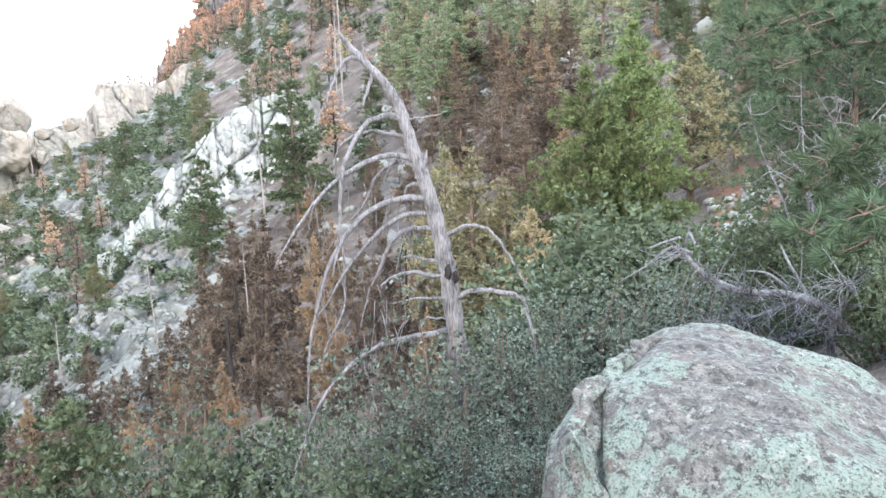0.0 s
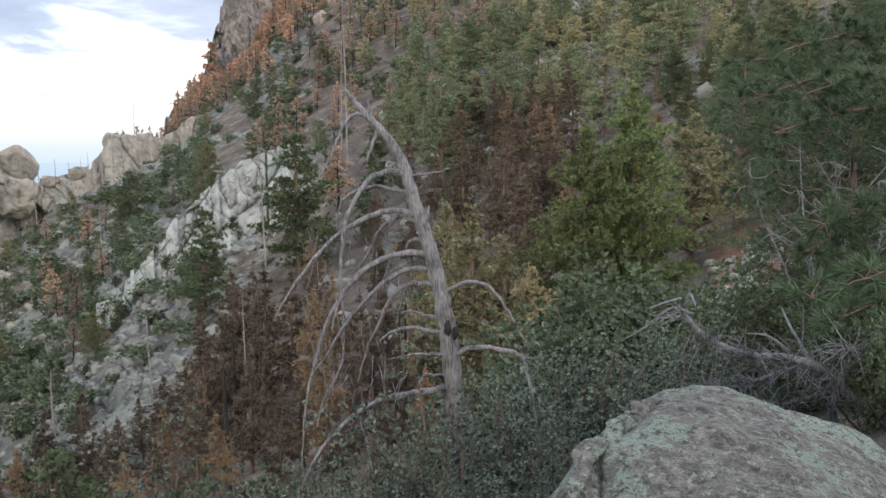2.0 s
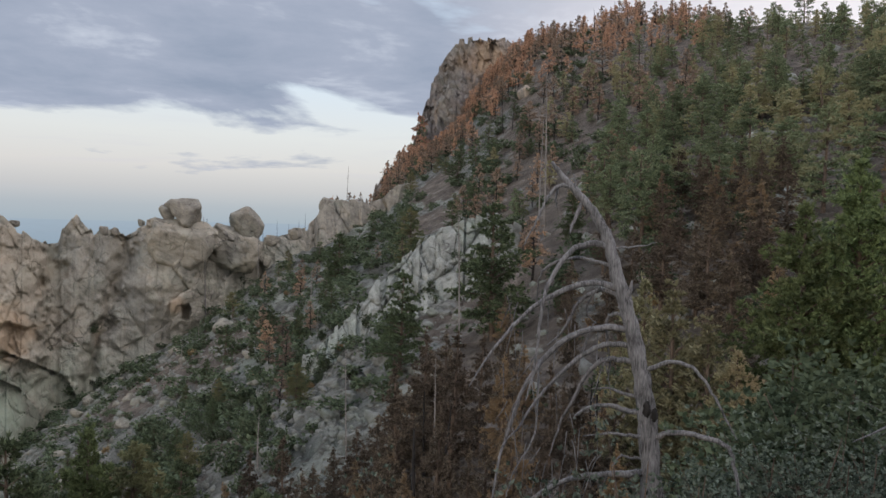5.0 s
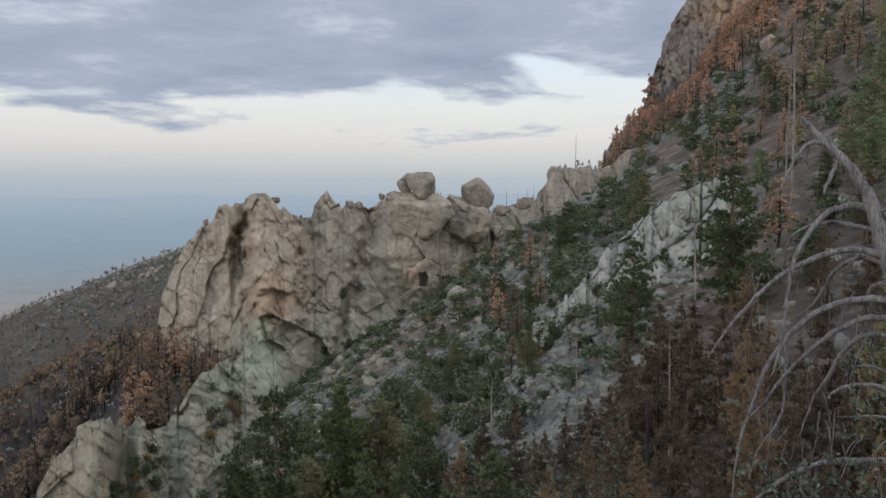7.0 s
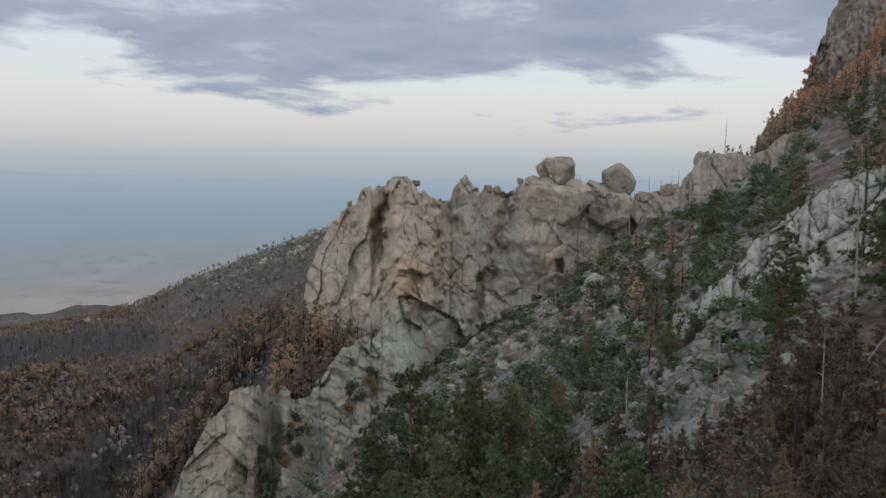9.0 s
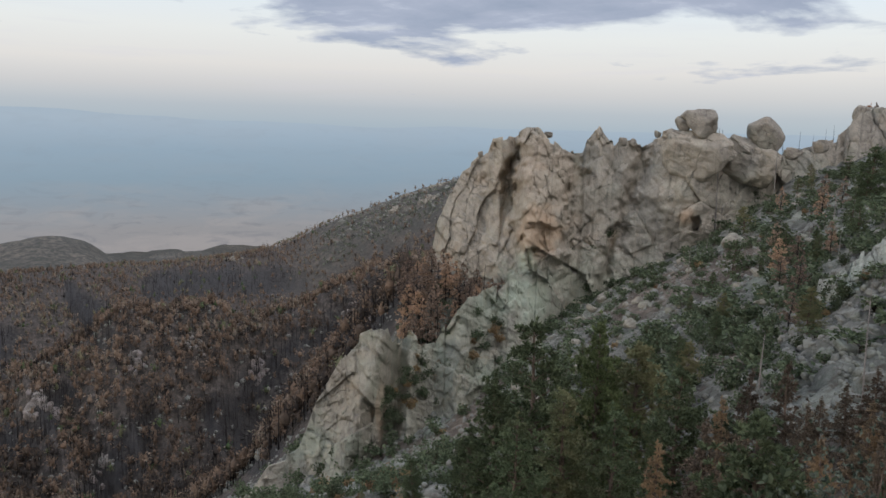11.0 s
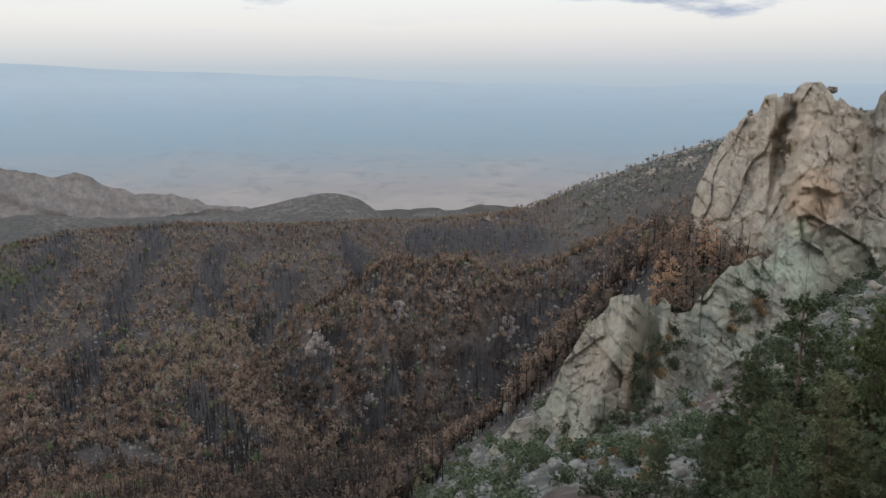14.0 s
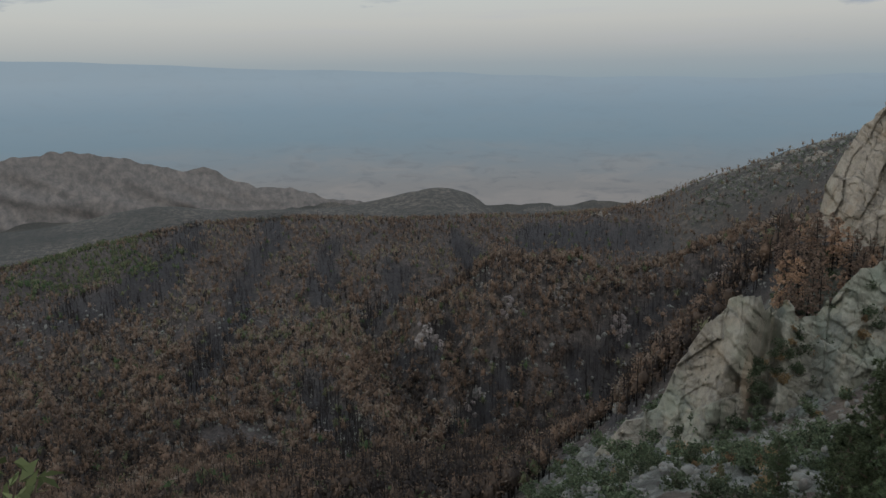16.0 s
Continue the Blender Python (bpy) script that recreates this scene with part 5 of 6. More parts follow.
SCRUB_BUSH = Kind("scrub_bush", "low dark green scrub bush", "shrub", "scrub bushes", [broadleaf(2.2, 1.7, 10, 50, 3, 0.36, s, fill=4) for s in (71, 72)], BARK, SCRUB, 2.2)
THICK_BUSH = Kind("scrub_bush", "dense dark green rounded bush", "shrub", "thick bushes", [broadleaf(2.6, 1.7, 16, 208, 5, 0.11, s, fill=15) for s in (73, 74)], BARK, SCRUB, 2.6)
DRY_BUSH = Kind("dry_bush", "dry brown-leaved oak scrub bush", "shrub", "dry bushes", [broadleaf(2.2, 1.4, 9, 50, 3, 0.26, s) for s in (75, 76)], PALE_WOOD, DRY, 2.2)

# ---- the hollow and the slope ahead
HERO_PINE.at(29.0, 34, 5.1, 0.95, 0)
HERO_PINE.at(25.6, 32, 2.0, 1.0, 1, "bushy yellow-green pine beside a greener one")
YELLOW_PINE.at(33.0, 42, 3.0, 1.2, 1, "grey-brown half-dead pine with thin needles")
YELLOW_PINE.at(17.4, 30, -4.2, 1.1, 0)
YELLOW_PINE.at(15.2, 33, -3.4, 0.8, 1)
YELLOW_PINE.at(19.8, 29, -6.4, 1.2, 0)
YELLOW_PINE.at(21.6, 28, -8.0, 1.0, 1)
BROWN_PINE.at(22.0, 40, -6.4, 1.1, 1)
for k, (az, r, top, w) in enumerate([(18.8, 62, 0.6, 1.1), (21.2, 58, 0.0, 1.2), (22.8, 64, 1.2, 1.1), (20.0, 75, 1.6, 1.1), (24.0, 50, -1.5, 1.0), (16.5, 70, -1.0, 0.9)]):
    BROWN_PINE.at(az, r, top, w, k, "scorched grey-brown pine with thin dead needles")
for k, (az, r, top, w) in enumerate([(4.4, 78, 1.6, 1.15), (-1.9, 140, 1.2, 1.2), (-7.2, 150, -0.6, 1.2), (-2.6, 78, -3.6, 1.0), (10.0, 110, 3.0, 1.0), (16.4, 96, 4.8, 1.1), (19.8, 104, 5.2, 1.0), (23.4, 90, 4.2, 1.0)]):
    GREEN_PINE.at(az, r, top, w, k)
for k, (az, r, top) in enumerate([(-2.6, 44, -10.5), (-0.6, 50, -8.0), (1.4, 44, -8.0), (3.4, 48, -8.2), (5.2, 42, -9.5), (6.8, 46, -8.5), (8.8, 40, -10.0), (10.8, 42, -9.2), (12.2, 36, -10.5), (6.2, 30, -13.0), (11.4, 28, -13.5), (13.2, 30, -12.0), (9.6, 34, -11.5),
                                   (0.4, 36, -13.5), (4.2, 32, -15.0), (-3.6, 38, -15.5), (8.0, 30, -15.5), (-11.0, 52, -15.5), (-13.4, 56, -16.5), (-9.6, 44, -18), (-6.0, 40, -17), (2.4, 30, -16.5), (-1.8, 28, -18), (-5.0, 30, -19.5), (-8.5, 32, -20), (-12, 34, -20.5), (6.5, 26, -18), (10.4, 24, -17), (13.6, 24, -15.5)]):
    BROWN_PINE.at(az, r, top, 0.95, k)
for k, (az, r, top) in enumerate([(-1.4, 30, -14.8), (-0.4, 44, -12), (0.9, 40, -13), (11.0, 30, -11), (12.0, 34, -9), (6.0, 38, -12), (21.0, 30, -8.5)]):
    BURNT_TRUNK.at(az, r, top, 1.6 if k == 0 else 1.1, k)
for k, (az, r, top) in enumerate([(1.9, 72, 1.3), (8.0, 120, 11.3), (7.6, 124, 8.8), (-6.65, 262, 4.4), (0.2, 40, -9.5), (-12.9, 205, 0.4), (-6.3, 60, -9), (-16.5, 204, 0.4)]):
    GREY_TRUNK.at(az, r, top, 0.48, k)


def quads_of(me):
    v = np.empty(len(me.vertices) * 3, dtype=np.float32)
    me.vertices.foreach_get("co", v)
    f = np.empty(len(me.loops), dtype=np.int32)
    me.loops.foreach_get("vertex_index", f)
    return v.reshape(-1, 3), f.reshape(-1, 4)


def far_growth(name, label, category, kind, stands):
    """Plants too many and too far to count, joined: stands of (count, seed, bearings, distances, heights, apart, wide)."""
    forms = [[quads_of(me) for me in form] for form in kind.forms]
    vs, fs, mats, n0 = [], [], [], 0
    for count, seed, az0, az1, r0, r1, lo, hi, apart, wide in stands:
        rng, put, tries = random.Random(seed), [], 0
        while len(put) < count and tries < count * 30:
            tries += 1
            az, r = rng.uniform(az0, az1), math.sqrt(rng.uniform(r0 * r0, r1 * r1))
            x, y = r * math.sin(radians(az)), r * math.cos(radians(az))
            if any((x - a) ** 2 + (y - b) ** 2 < apart * apart for a, b in put):
                continue
            put.append((x, y))
            s = rng.uniform(lo, hi) / kind.height
            w = s * rng.uniform(*wide)
            m = np.array(pose(0, 0, 0, rng.uniform(-3, 3), rng.uniform(-3, 3), rng.uniform(0, 360)).to_3x3()) * np.array((w, w, s))
            for k, (v, f) in enumerate(forms[len(put) % len(forms)]):
                vs.append(v @ m.T + np.array((x, y, ground_at(x, y)))), fs.append(f + n0), mats.append(np.full(len(f), k, dtype=np.int32))
                n0 += len(v)
    me = mesh_of(name, np.concatenate(vs), np.concatenate(fs))
    for part_mesh in kind.forms[0]:
        me.materials.append(part_mesh.materials[0])
    mi = np.concatenate(mats)
    if len(mi) == len(me.polygons):
        me.polygons.foreach_set("material_index", mi)
    tagged(part(name, me, None), label, category, kind="stuff")


def stand(kind, rows):
    """Several stands of one kind: (count, seed, bearings, distances, heights, apart, wide)."""
    for count, seed, az0, az1, r0, r1, lo, hi, apart, wide in rows:
        scatter(kind, count, seed, az0, az1, r0, r1, lo, hi, None, wide, apart)


def scatter(kind, count, seed, az0, az1, r0, r1, lo, hi, keep=None, wide=(0.85, 1.2), apart=0.0):
    rng, put, tries = random.Random(seed), [], 0
    while len(put) < count and tries < count * 30:
        tries += 1
        az, r = rng.uniform(az0, az1), math.sqrt(rng.uniform(r0 * r0, r1 * r1))
        if keep and not keep(az, r):
            continue
        x, y = r * math.sin(radians(az)), r * math.cos(radians(az))
        if apart and any((x - a) ** 2 + (y - b) ** 2 < apart * apart for a, b in put):
            continue
        put.append((x, y))
        kind.plant(x, y, ground_at(x, y), rng.uniform(lo, hi), rng.uniform(*wide), len(put) + seed)


# scorched pines along the lower edge of the slab
for k, (az, r, top) in enumerate([(-7.2, 52, -16.2), (-5.6, 50, -15.0), (-4.2, 54, -14.0), (-2.8, 52, -12.6), (-1.4, 56, -11.0), (-0.2, 58, -9.6), (1.0, 60, -8.0), (-3.4, 46, -15.6), (-1.0, 46, -12.8), (0.8, 50, -10.4), (-8.8, 50, -17.4), (-6.4, 44, -17.6)]):
    BROWN_PINE.at(az, r, top, 1.25, k)
# woods on the slope up to the skyline
scatter(BROWN_PINE, 10, 342, 4, 15, 46, 85, 5, 8, apart=5)
scatter(WOOD_PINE, 44, 301, 12, 33, 84, 160, 7, 11, apart=4, wide=(1.1, 1.5))
scatter(WOOD_PINE, 26, 346, 33, 49, 80, 170, 4, 6.5, apart=4, wide=(1.2, 1.7))
stand(FAR_PINE, [(120, 331, 13, 35, 140, 265, 5, 9, 5, (1.1, 1.6))])
far_growth("pine_wood", "dense green pine wood up to the skyline", "trees", COARSE_PINE, [(60, 343, 34, 49, 130, 235, 3.5, 6, 4, (1.3, 1.8)), (80, 337, 14, 36, 262, 380, 3, 5.5, 4, (1.1, 1.6)), (14, 332, 8, 16, 150, 240, 5, 8, 5, (1.0, 1.4))])
scatter(TALL_PINE, 14, 302, 13, 36, 150, 250, 8, 11, apart=8)
for k, (az, top, w) in enumerate([(25.2, 16.1, 1.3), (27.6, 15.2, 0.9), (28.8, 15.4, 0.9), (30.2, 15.6, 0.9), (31.2, 15.7, 0.8), (32.0, 15.3, 0.7), (33.0, 15.2, 0.9), (35.6, 13.4, 0.9), (38.5, 12.6, 0.9), (40.8, 12.2, 0.9), (19.0, 15.0, 0.8), (22.0, 15.0, 0.8)]):
    TALL_PINE.at(az, 300, top, w, k)
scatter(FAR_PINE, 10, 324, 4, 14, 105, 200, 3.5, 6, apart=6)
scatter(FAR_DARK, 22, 347, -3, 10, 130, 270, 4, 7, apart=6, wide=(1.1, 1.6))
scatter(FAR_BROWN, 20, 325, 5, 16, 95, 230, 4, 8, apart=5)
scatter(GREEN_PINE, 34, 303, 31, 50, 42, 105, 4.5, 7, apart=3, wide=(1.1, 1.5))
far_growth("scorched_wood", "scorched brown wood on the burnt upper slope", "trees", COARSE_BROWN, [(90, 304, 2, 22, 110, 400, 6, 10, 4, (0.9, 1.3)), (90, 321, -4, 10, 260, 392, 5, 9, 3, (0.9, 1.3)), (60, 341, -8, 3, 250, 385, 4, 7, 3, (0.9, 1.3))])
far_growth("orange_wood", "rust-orange dead wood below the summit", "trees", COARSE_ORANGE, [(150, 305, 1, 19, 240, 415, 5, 9, 4, (0.9, 1.3)), (60, 320, -4, 7, 290, 385, 5, 9, 3, (0.9, 1.3)), (30, 308, -8, -1, 255, 375, 5, 8, 3, (0.9, 1.3))])
scatter(BURNT_TRUNK, 50, 306, 1, 16, 200, 410, 6, 11, apart=3)
scatter(FAR_DARK, 14, 309, -9, 0, 245, 330, 3, 5.5, apart=5)
scatter(SCRUB_BUSH, 50, 310, 4, 42, 48, 100, 1.4, 3.0, apart=3)
far_growth("scrub", "low green scrub over the rocky slopes", "shrubs", FAR_SCRUB, [(70, 333, 2, 40, 95, 200, 1.4, 3.0, 3, (0.9, 1.3)), (330, 334, -31, -3, 72, 205, 1.0, 2.6, 2.2, (1.2, 2.0)), (150, 335, -57, -30, 90, 185, 1.2, 3.0, 2.2, (0.9, 1.4)), (230, 336, -7, 12, 140, 340, 1.2, 3.0, 2.6, (1.2, 2.0))])
scatter(BROWN_PINE, 24, 319, 16, 25, 52, 110, 5, 8, apart=3, wide=(1.1, 1.4))
scatter(DRY_BUSH, 22, 311, 10, 36, 36, 110, 1.0, 2.0, apart=3)
# the talus slope under the crest
def off_slab(az, r):
    return not (54 < r < 108 and abs(az + 6.0 - 0.10 * (r - 80)) < 4.6)


scatter(SCRUB_BUSH, 80, 312, -30, -4, 64, 115, 1.2, 2.8, off_slab, apart=3)
scatter(GREEN_PINE, 26, 313, -26, -9, 62, 130, 2.5, 5, off_slab, apart=4.5)
scatter(FAR_DARK, 14, 318, -16, -4, 120, 215, 3, 6.5, apart=6, wide=(1.1, 1.6))
scatter(FAR_BROWN, 12, 314, -13, -4, 70, 190, 4, 7, off_slab, apart=4)
scatter(GREY_TRUNK, 12, 315, -30, -4, 70, 180, 4, 7, off_slab)
scatter(SCRUB_BUSH, 30, 316, -56, -30, 80, 110, 1.2, 3.0, apart=2.2)
scatter(SCRUB_BUSH, 44, 344, -60, -33, 50, 95, 1.0, 2.6, apart=2.2)
scatter(DRY_BUSH, 14, 345, -56, -34, 70, 120, 1.0, 2.4, apart=3)
scatter(FAR_BROWN, 46, 322, -39, -31.6, 166, 186, 6, 10, apart=2.2)
scatter(BURNT_TRUNK, 16, 323, -39, -31, 160, 184, 6, 11, apart=2)
# bushes clinging to ledges of the walls
def cling(top, r_left, r_right, batter, count, seed, az0, az1, lo, hi, small, big):
    rng = random.Random(seed)
    for k in range(count):
        az, below = rng.uniform(az0, az1), rng.uniform(lo, hi)
        crest = float(np.interp(az, [t[0] for t in top], [t[1] for t in top]))
        r0 = float(np.interp(az, (top[0][0], top[-1][0]), (r_left, r_right)))
        z0, z = r0 * math.tan(radians(crest)), r0 * math.tan(radians(crest - below))
        r = r0 - batter * (z0 - z) - 0.6
        kind = SCRUB_BUSH if rng.random() < 0.8 else DRY_BUSH
        kind.plant(r * math.sin(radians(az)), r * math.cos(radians(az)), EYE.z + r * math.tan(radians(crest - below)) - 0.5, rng.uniform(small, big), rng.uniform(0.9, 1.3), seed + k)


cling(BUTTRESS_TOP, 142, 174, 0.45, 30, 351, -40, -31.5, 2.2, 5.5, 1.2, 2.6)
cling(BUTTRESS_TOP, 142, 174, 0.45, 26, 352, -48, -39, 4.0, 8.0, 1.2, 2.6)
cling(BUTTRESS_TOP, 142, 174, 0.45, 8, 353, -38, -32, 0.6, 2.2, 1.0, 1.8)
cling(CREST_TOP, 203, 222, 0.38, 20, 354, -30, -21, 9.5, 13.5, 1.4, 3.0)
cling(CREST_TOP, 203, 222, 0.38, 6, 355, -26.5, -22, 4.0, 9.0, 1.0, 2.0)
cling(SHOULDER_TOP, 228, 240, 0.5, 12, 356, -9, 0, 1.0, 4.0, 1.5, 3.0)
cling(SLAB_TOP, 96, 116, 0.75, 26, 357, -9, 3, 1.2, 6.0, 0.6, 1.5)
# trees along the skyline of the shoulder and the foot of the summit cliff
rng_sky = random.Random(44)
for k in range(46):
    az = rng_sky.uniform(-10.5, -0.5)
    line = float(np.interp(az, [t[0] for t in SHOULDER_TOP], [t[1] for t in SHOULDER_TOP]))
    line = max(line, float(np.interp(az, [t[0] for t in SUMMIT_TOP], [t[1] for t in SUMMIT_TOP], left=-9)))
    kind = rng_sky.choice((ORANGE_PINE, ORANGE_PINE, FAR_BROWN, FAR_PINE, BURNT_TRUNK))
    kind.at(az, (262 if az < -4.2 else 368) + rng_sky.uniform(0, 14), line + rng_sky.uniform(-1.0, 0.6), rng_sky.uniform(0.55, 0.85), k)
for k, (az, top) in enumerate([(-12.6, 0.0), (-11.6, 0.3), (-10.9, 0.1), (-10.2, 0.5), (-16.45, 0.3), (-9.6, 0.8)]):
    BURNT_TRUNK.at(az, 226, top, 0.5, k)
scatter(DRY_BUSH, 18, 317, -55, -10, 75, 170, 1.0, 2.0, apart=3)
# nearer trees that stand in the hollow below the lookout
for k, (az, r, top, w, kind) in enumerate([(-28.6, 56, -14.6, 1.0, GREEN_PINE), (-24.2, 58, -14.2, 0.75, HERO_PINE), (-21.5, 60, -15.5, 1.1, GREEN_PINE), (-18.5, 52, -17.0, 1.0, GREEN_PINE), (-31.5, 54, -18.5, 0.9, GREEN_PINE),
                                            (-15.0, 50, -18.5, 0.9, BROWN_PINE), (-26.5, 46, -19.5, 1.0, GREEN_PINE), (-22.5, 44, -20.5, 1.0, GREEN_PINE), (-34.0, 58, -22.0, 0.8, GREEN_PINE), (-38, 62, -24.5, 0.8, GREEN_PINE), (-30, 42, -21.5, 1.0, GREEN_PINE),
                                            (-19.5, 40, -22, 1.0, BROWN_PINE), (-14, 42, -20, 1.1, BROWN_PINE), (-42, 70, -26.5, 0.7, GREEN_PINE), (-12.2, 17, -19.6, 1.1, GREEN_PINE), (-17.0, 24, -20.5, 1.0, BROWN_PINE)]):
    kind.at(az, r, top, w, k)
# oak bushes round the brink
for k, (az, r, top, w) in enumerate([(15.6, 11.2, -16.0, 1.0), (18.6, 10.0, -19.0, 1.1), (12.0, 10.4, -21.5, 0.8), (8.5, 11.0, -22.0, 0.8), (21.4, 11.5, -16.5, 1.0), (24.6, 12.5, -14.2, 1.2), (27.8, 12.0, -13.2, 1.1), (4.5, 12.0, -23.0, 0.8),
                                     (0.5, 13.0, -22.2, 0.9), (-3.6, 14.0, -20.6, 0.9), (-7.6, 15.0, -22.4, 1.0), (16.5, 8.5, -24.0, 1.0), (10.0, 8.6, -25.5, 1.1),  (20.5, 8.0, -24, 1.0), (24.0, 9.0, -20.5, 1.0), (31.5, 13.5, -11.5, 1.2)]):
    (THICK_BUSH if az < 11 and k % 2 == 0 else OAK_BUSH).at(az, r, top, w, k)
for k, (az, r, top, w) in enumerate([(29.0, 22, -7.0, 1.3), (26.2, 20, -9.0, 1.2), (32.0, 20, -8.5, 1.2), (34.5, 17, -12.0, 1.1), (24.0, 22, -11.0, 1.2), (38.5, 15, -12.0, 1.0), (42.0, 14, -6.0, 1.1), (45.5, 13, -7.0, 1.1), (40.6, 10.6, -12.0, 0.9), (43.4, 10.2, -9.0, 0.9), (46.2, 9.4, -8.5, 1.0), (45.0, 7.6, -14.5, 0.8), (48.6, 7.4, -12.5, 0.9)]):
    THICK_BUSH.at(az, r, top, w, k)
for k, (az, r, top, w) in enumerate([(39.5, 24, 3.0, 0.9), (43.0, 19, 7.5, 0.9), (47.0, 16, 9.5, 0.9), (36.0, 46, 6.5, 1.2), (40.5, 34, 8.0, 1.1), (45.5, 28, 10.5, 1.0)]):
    NEAR_PINE.at(az, r, top, w, k)


# ---------------------------------------------------------------- the burnt valley
# a lumpy egg of twelve four-sided faces
EGG = np.array([(math.cos(a) * c, math.sin(a) * c, s) for s, c in ((-1.0, 0.35), (-0.35, 1.0), (0.45, 0.8), (1.2, 0.15)) for a in (0.2, 1.75, 3.4, 4.9)])
EGG_F = np.array([(4 * k + i, 4 * k + (i + 1) % 4, 4 * k + 4 + (i + 1) % 4, 4 * k + 4 + i) for k in range(3) for i in range(4)])


def burnt_forest():
    """Scorched trees beyond counting over the valley slopes."""
    rng = np.random.RandomState(77)
    m, nt, b, pos = begin("burnt_forest", 0.9)
    at = nt.nodes.new("ShaderNodeAttribute")
    at.attribute_name = "tint"
    col = ramp(nt, at.outputs["Fac"], [(0.0, (0.018, 0.018, 0.019)), (0.18, (0.045, 0.038, 0.034)), (0.36, (0.110, 0.083, 0.062)), (0.52, (0.190, 0.130, 0.088)), (0.66, (0.225, 0.172, 0.127)), (0.80, (0.235, 0.20, 0.162)), (0.90, (0.19, 0.175, 0.105)), (1.0, (0.065, 0.11, 0.045))])
    n = noise_fac(nt, pos, 0.8, 3.0)
    col = mix(nt, ramp(nt, n, [(0.3, (0.35,)), (0.6, (0.0,))]), col, (0.05, 0.042, 0.036))
    nt.links.new(col, b.inputs["Base Color"])
    count = 29000
    az = rng.uniform(-98, -29, count * 3)
    r = np.sqrt(rng.uniform(160.0 ** 2, 1080.0 ** 2, count * 3))
    r = np.where(rng.rand(count * 3) < 0.35, rng.uniform(160, 620, count * 3), r)
    q = np.stack([r * np.sin(np.radians(az)), r * np.cos(np.radians(az)), np.zeros(len(r))], 1)
    dens = fbm(q / 60.0, 3, 91)
    keep = ((dens > -0.85) | (r > 480)) & ~((az > -50) & (r < 188)) & ~((az > -55) & (r < 225) & (az < -50)) & ~((az > -38.6) & (r < 300)) & ~((az > -46 + rng.normal(scale=1.5, size=len(az))) & (r > 800) & (rng.rand(len(az)) < 0.88))
    q, az, r = q[keep][:count], az[keep][:count], r[keep][:count]
    z = np.array([ground_at(p[0], p[1]) for p in q])
    el = np.degrees(np.arctan2(z - EYE.z, r))
    soot_shade = char_shade_at(az, el)
    spur = fbm(q / 45.0, 3, 95)
    # tint pales beyond 470 m, haze put into the colour; nearest crowns darker
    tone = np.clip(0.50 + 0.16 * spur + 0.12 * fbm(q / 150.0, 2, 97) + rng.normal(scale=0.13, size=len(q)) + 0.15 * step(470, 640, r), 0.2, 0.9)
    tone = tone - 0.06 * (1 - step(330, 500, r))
    tone = np.where(rng.rand(len(q)) < soot_shade * (0.55 + 0.35 * step(260, 330, r)), rng.uniform(0.0, 0.17, len(q)), tone)
    tone = np.where((rng.rand(len(q)) < 0.16) & (tone > 0.2), rng.uniform(0.05, 0.2, len(q)), tone)
    wooded = 1 - step(0.6, 1.3, np.hypot((az + 89.0) / 5.5, (el + 12.2) / 1.7) + 0.4 * fbm(q / 40.0, 3, 99))
    tone = np.where((rng.rand(len(q)) < wooded) | (rng.rand(len(q)) < 0.03), rng.uniform(0.93, 1.0, len(q)), tone)
    vs, fs, ts, n0 = [], [], [], 0
    for p, zz, t, dist in zip(q, z, tone, r):
        bare = t < 0.18
        h = rng.uniform(5.0, 11.0) * (1.0 - 0.25 * min(max((dist - 650) / 300, 0), 1)) * (1.25 if bare else 1.0)
        w = h * rng.uniform(0.26, 0.40)
        base = np.array((p[0], p[1], zz))
        near = dist < 600
        close = dist < 340
        k = (48 if close else 20 if near else 9) if not bare else (9 if near else 4)
        # a rounded ragged crown: leaves point out of an egg
        o = rng.normal(size=(k, 3))
        o /= np.linalg.norm(o, axis=1)[:, None]
        low = rng.uniform(0.2, 0.4)
        c = o * np.array((w, w, 0.5 * h * (1 - low))) * rng.uniform(0.35, 0.85, (k, 1)) * (1.1 - 0.2 * (o[:, 2:3] > 0.3)) + np.array((0, 0, h * (0.5 + 0.5 * low)))
        L = (0.10 if close and not bare else 0.155 if near else 0.22) * h
        if not bare:
            # the dense heart of the crown
            cv = EGG * np.array((0.50 * w, 0.50 * w, 0.31 * h * (1 - low))) * rng.uniform(0.55, 1.25, (len(EGG), 1)) + np.array((0, 0, h * (0.47 + 0.47 * low)))
            vs.append(cv + base), fs.append(EGG_F + n0), ts.append(np.clip(t - 0.10 + rng.normal(scale=0.04, size=len(EGG)), 0, 1) if t < 0.9 else np.full(len(EGG), t))
            n0 += len(EGG)
        v, fa = blades(c, o, L, (0.30 if not bare else 0.09) * L, 1, rng, 0.1, 0.45)
        vs.append(v + base), fs.append(fa + n0), ts.append(np.clip(t + np.repeat(rng.normal(scale=0.05, size=k), 4), 0, 1))
        n0 += len(v)
        s = 0.016 * h + 0.04
        tv = np.array([(-s, 0, -0.5), (s, 0, -0.5), (s * 0.3, 0, h), (-s * 0.3, 0, h), (0, -s, -0.5), (0, s, -0.5), (0, s * 0.3, h), (0, -s * 0.3, h)])
        vs.append(tv + base), fs.append(np.array([(0, 1, 2, 3), (4, 5, 6, 7)]) + n0), ts.append(np.full(8, 0.06))
        n0 += 8
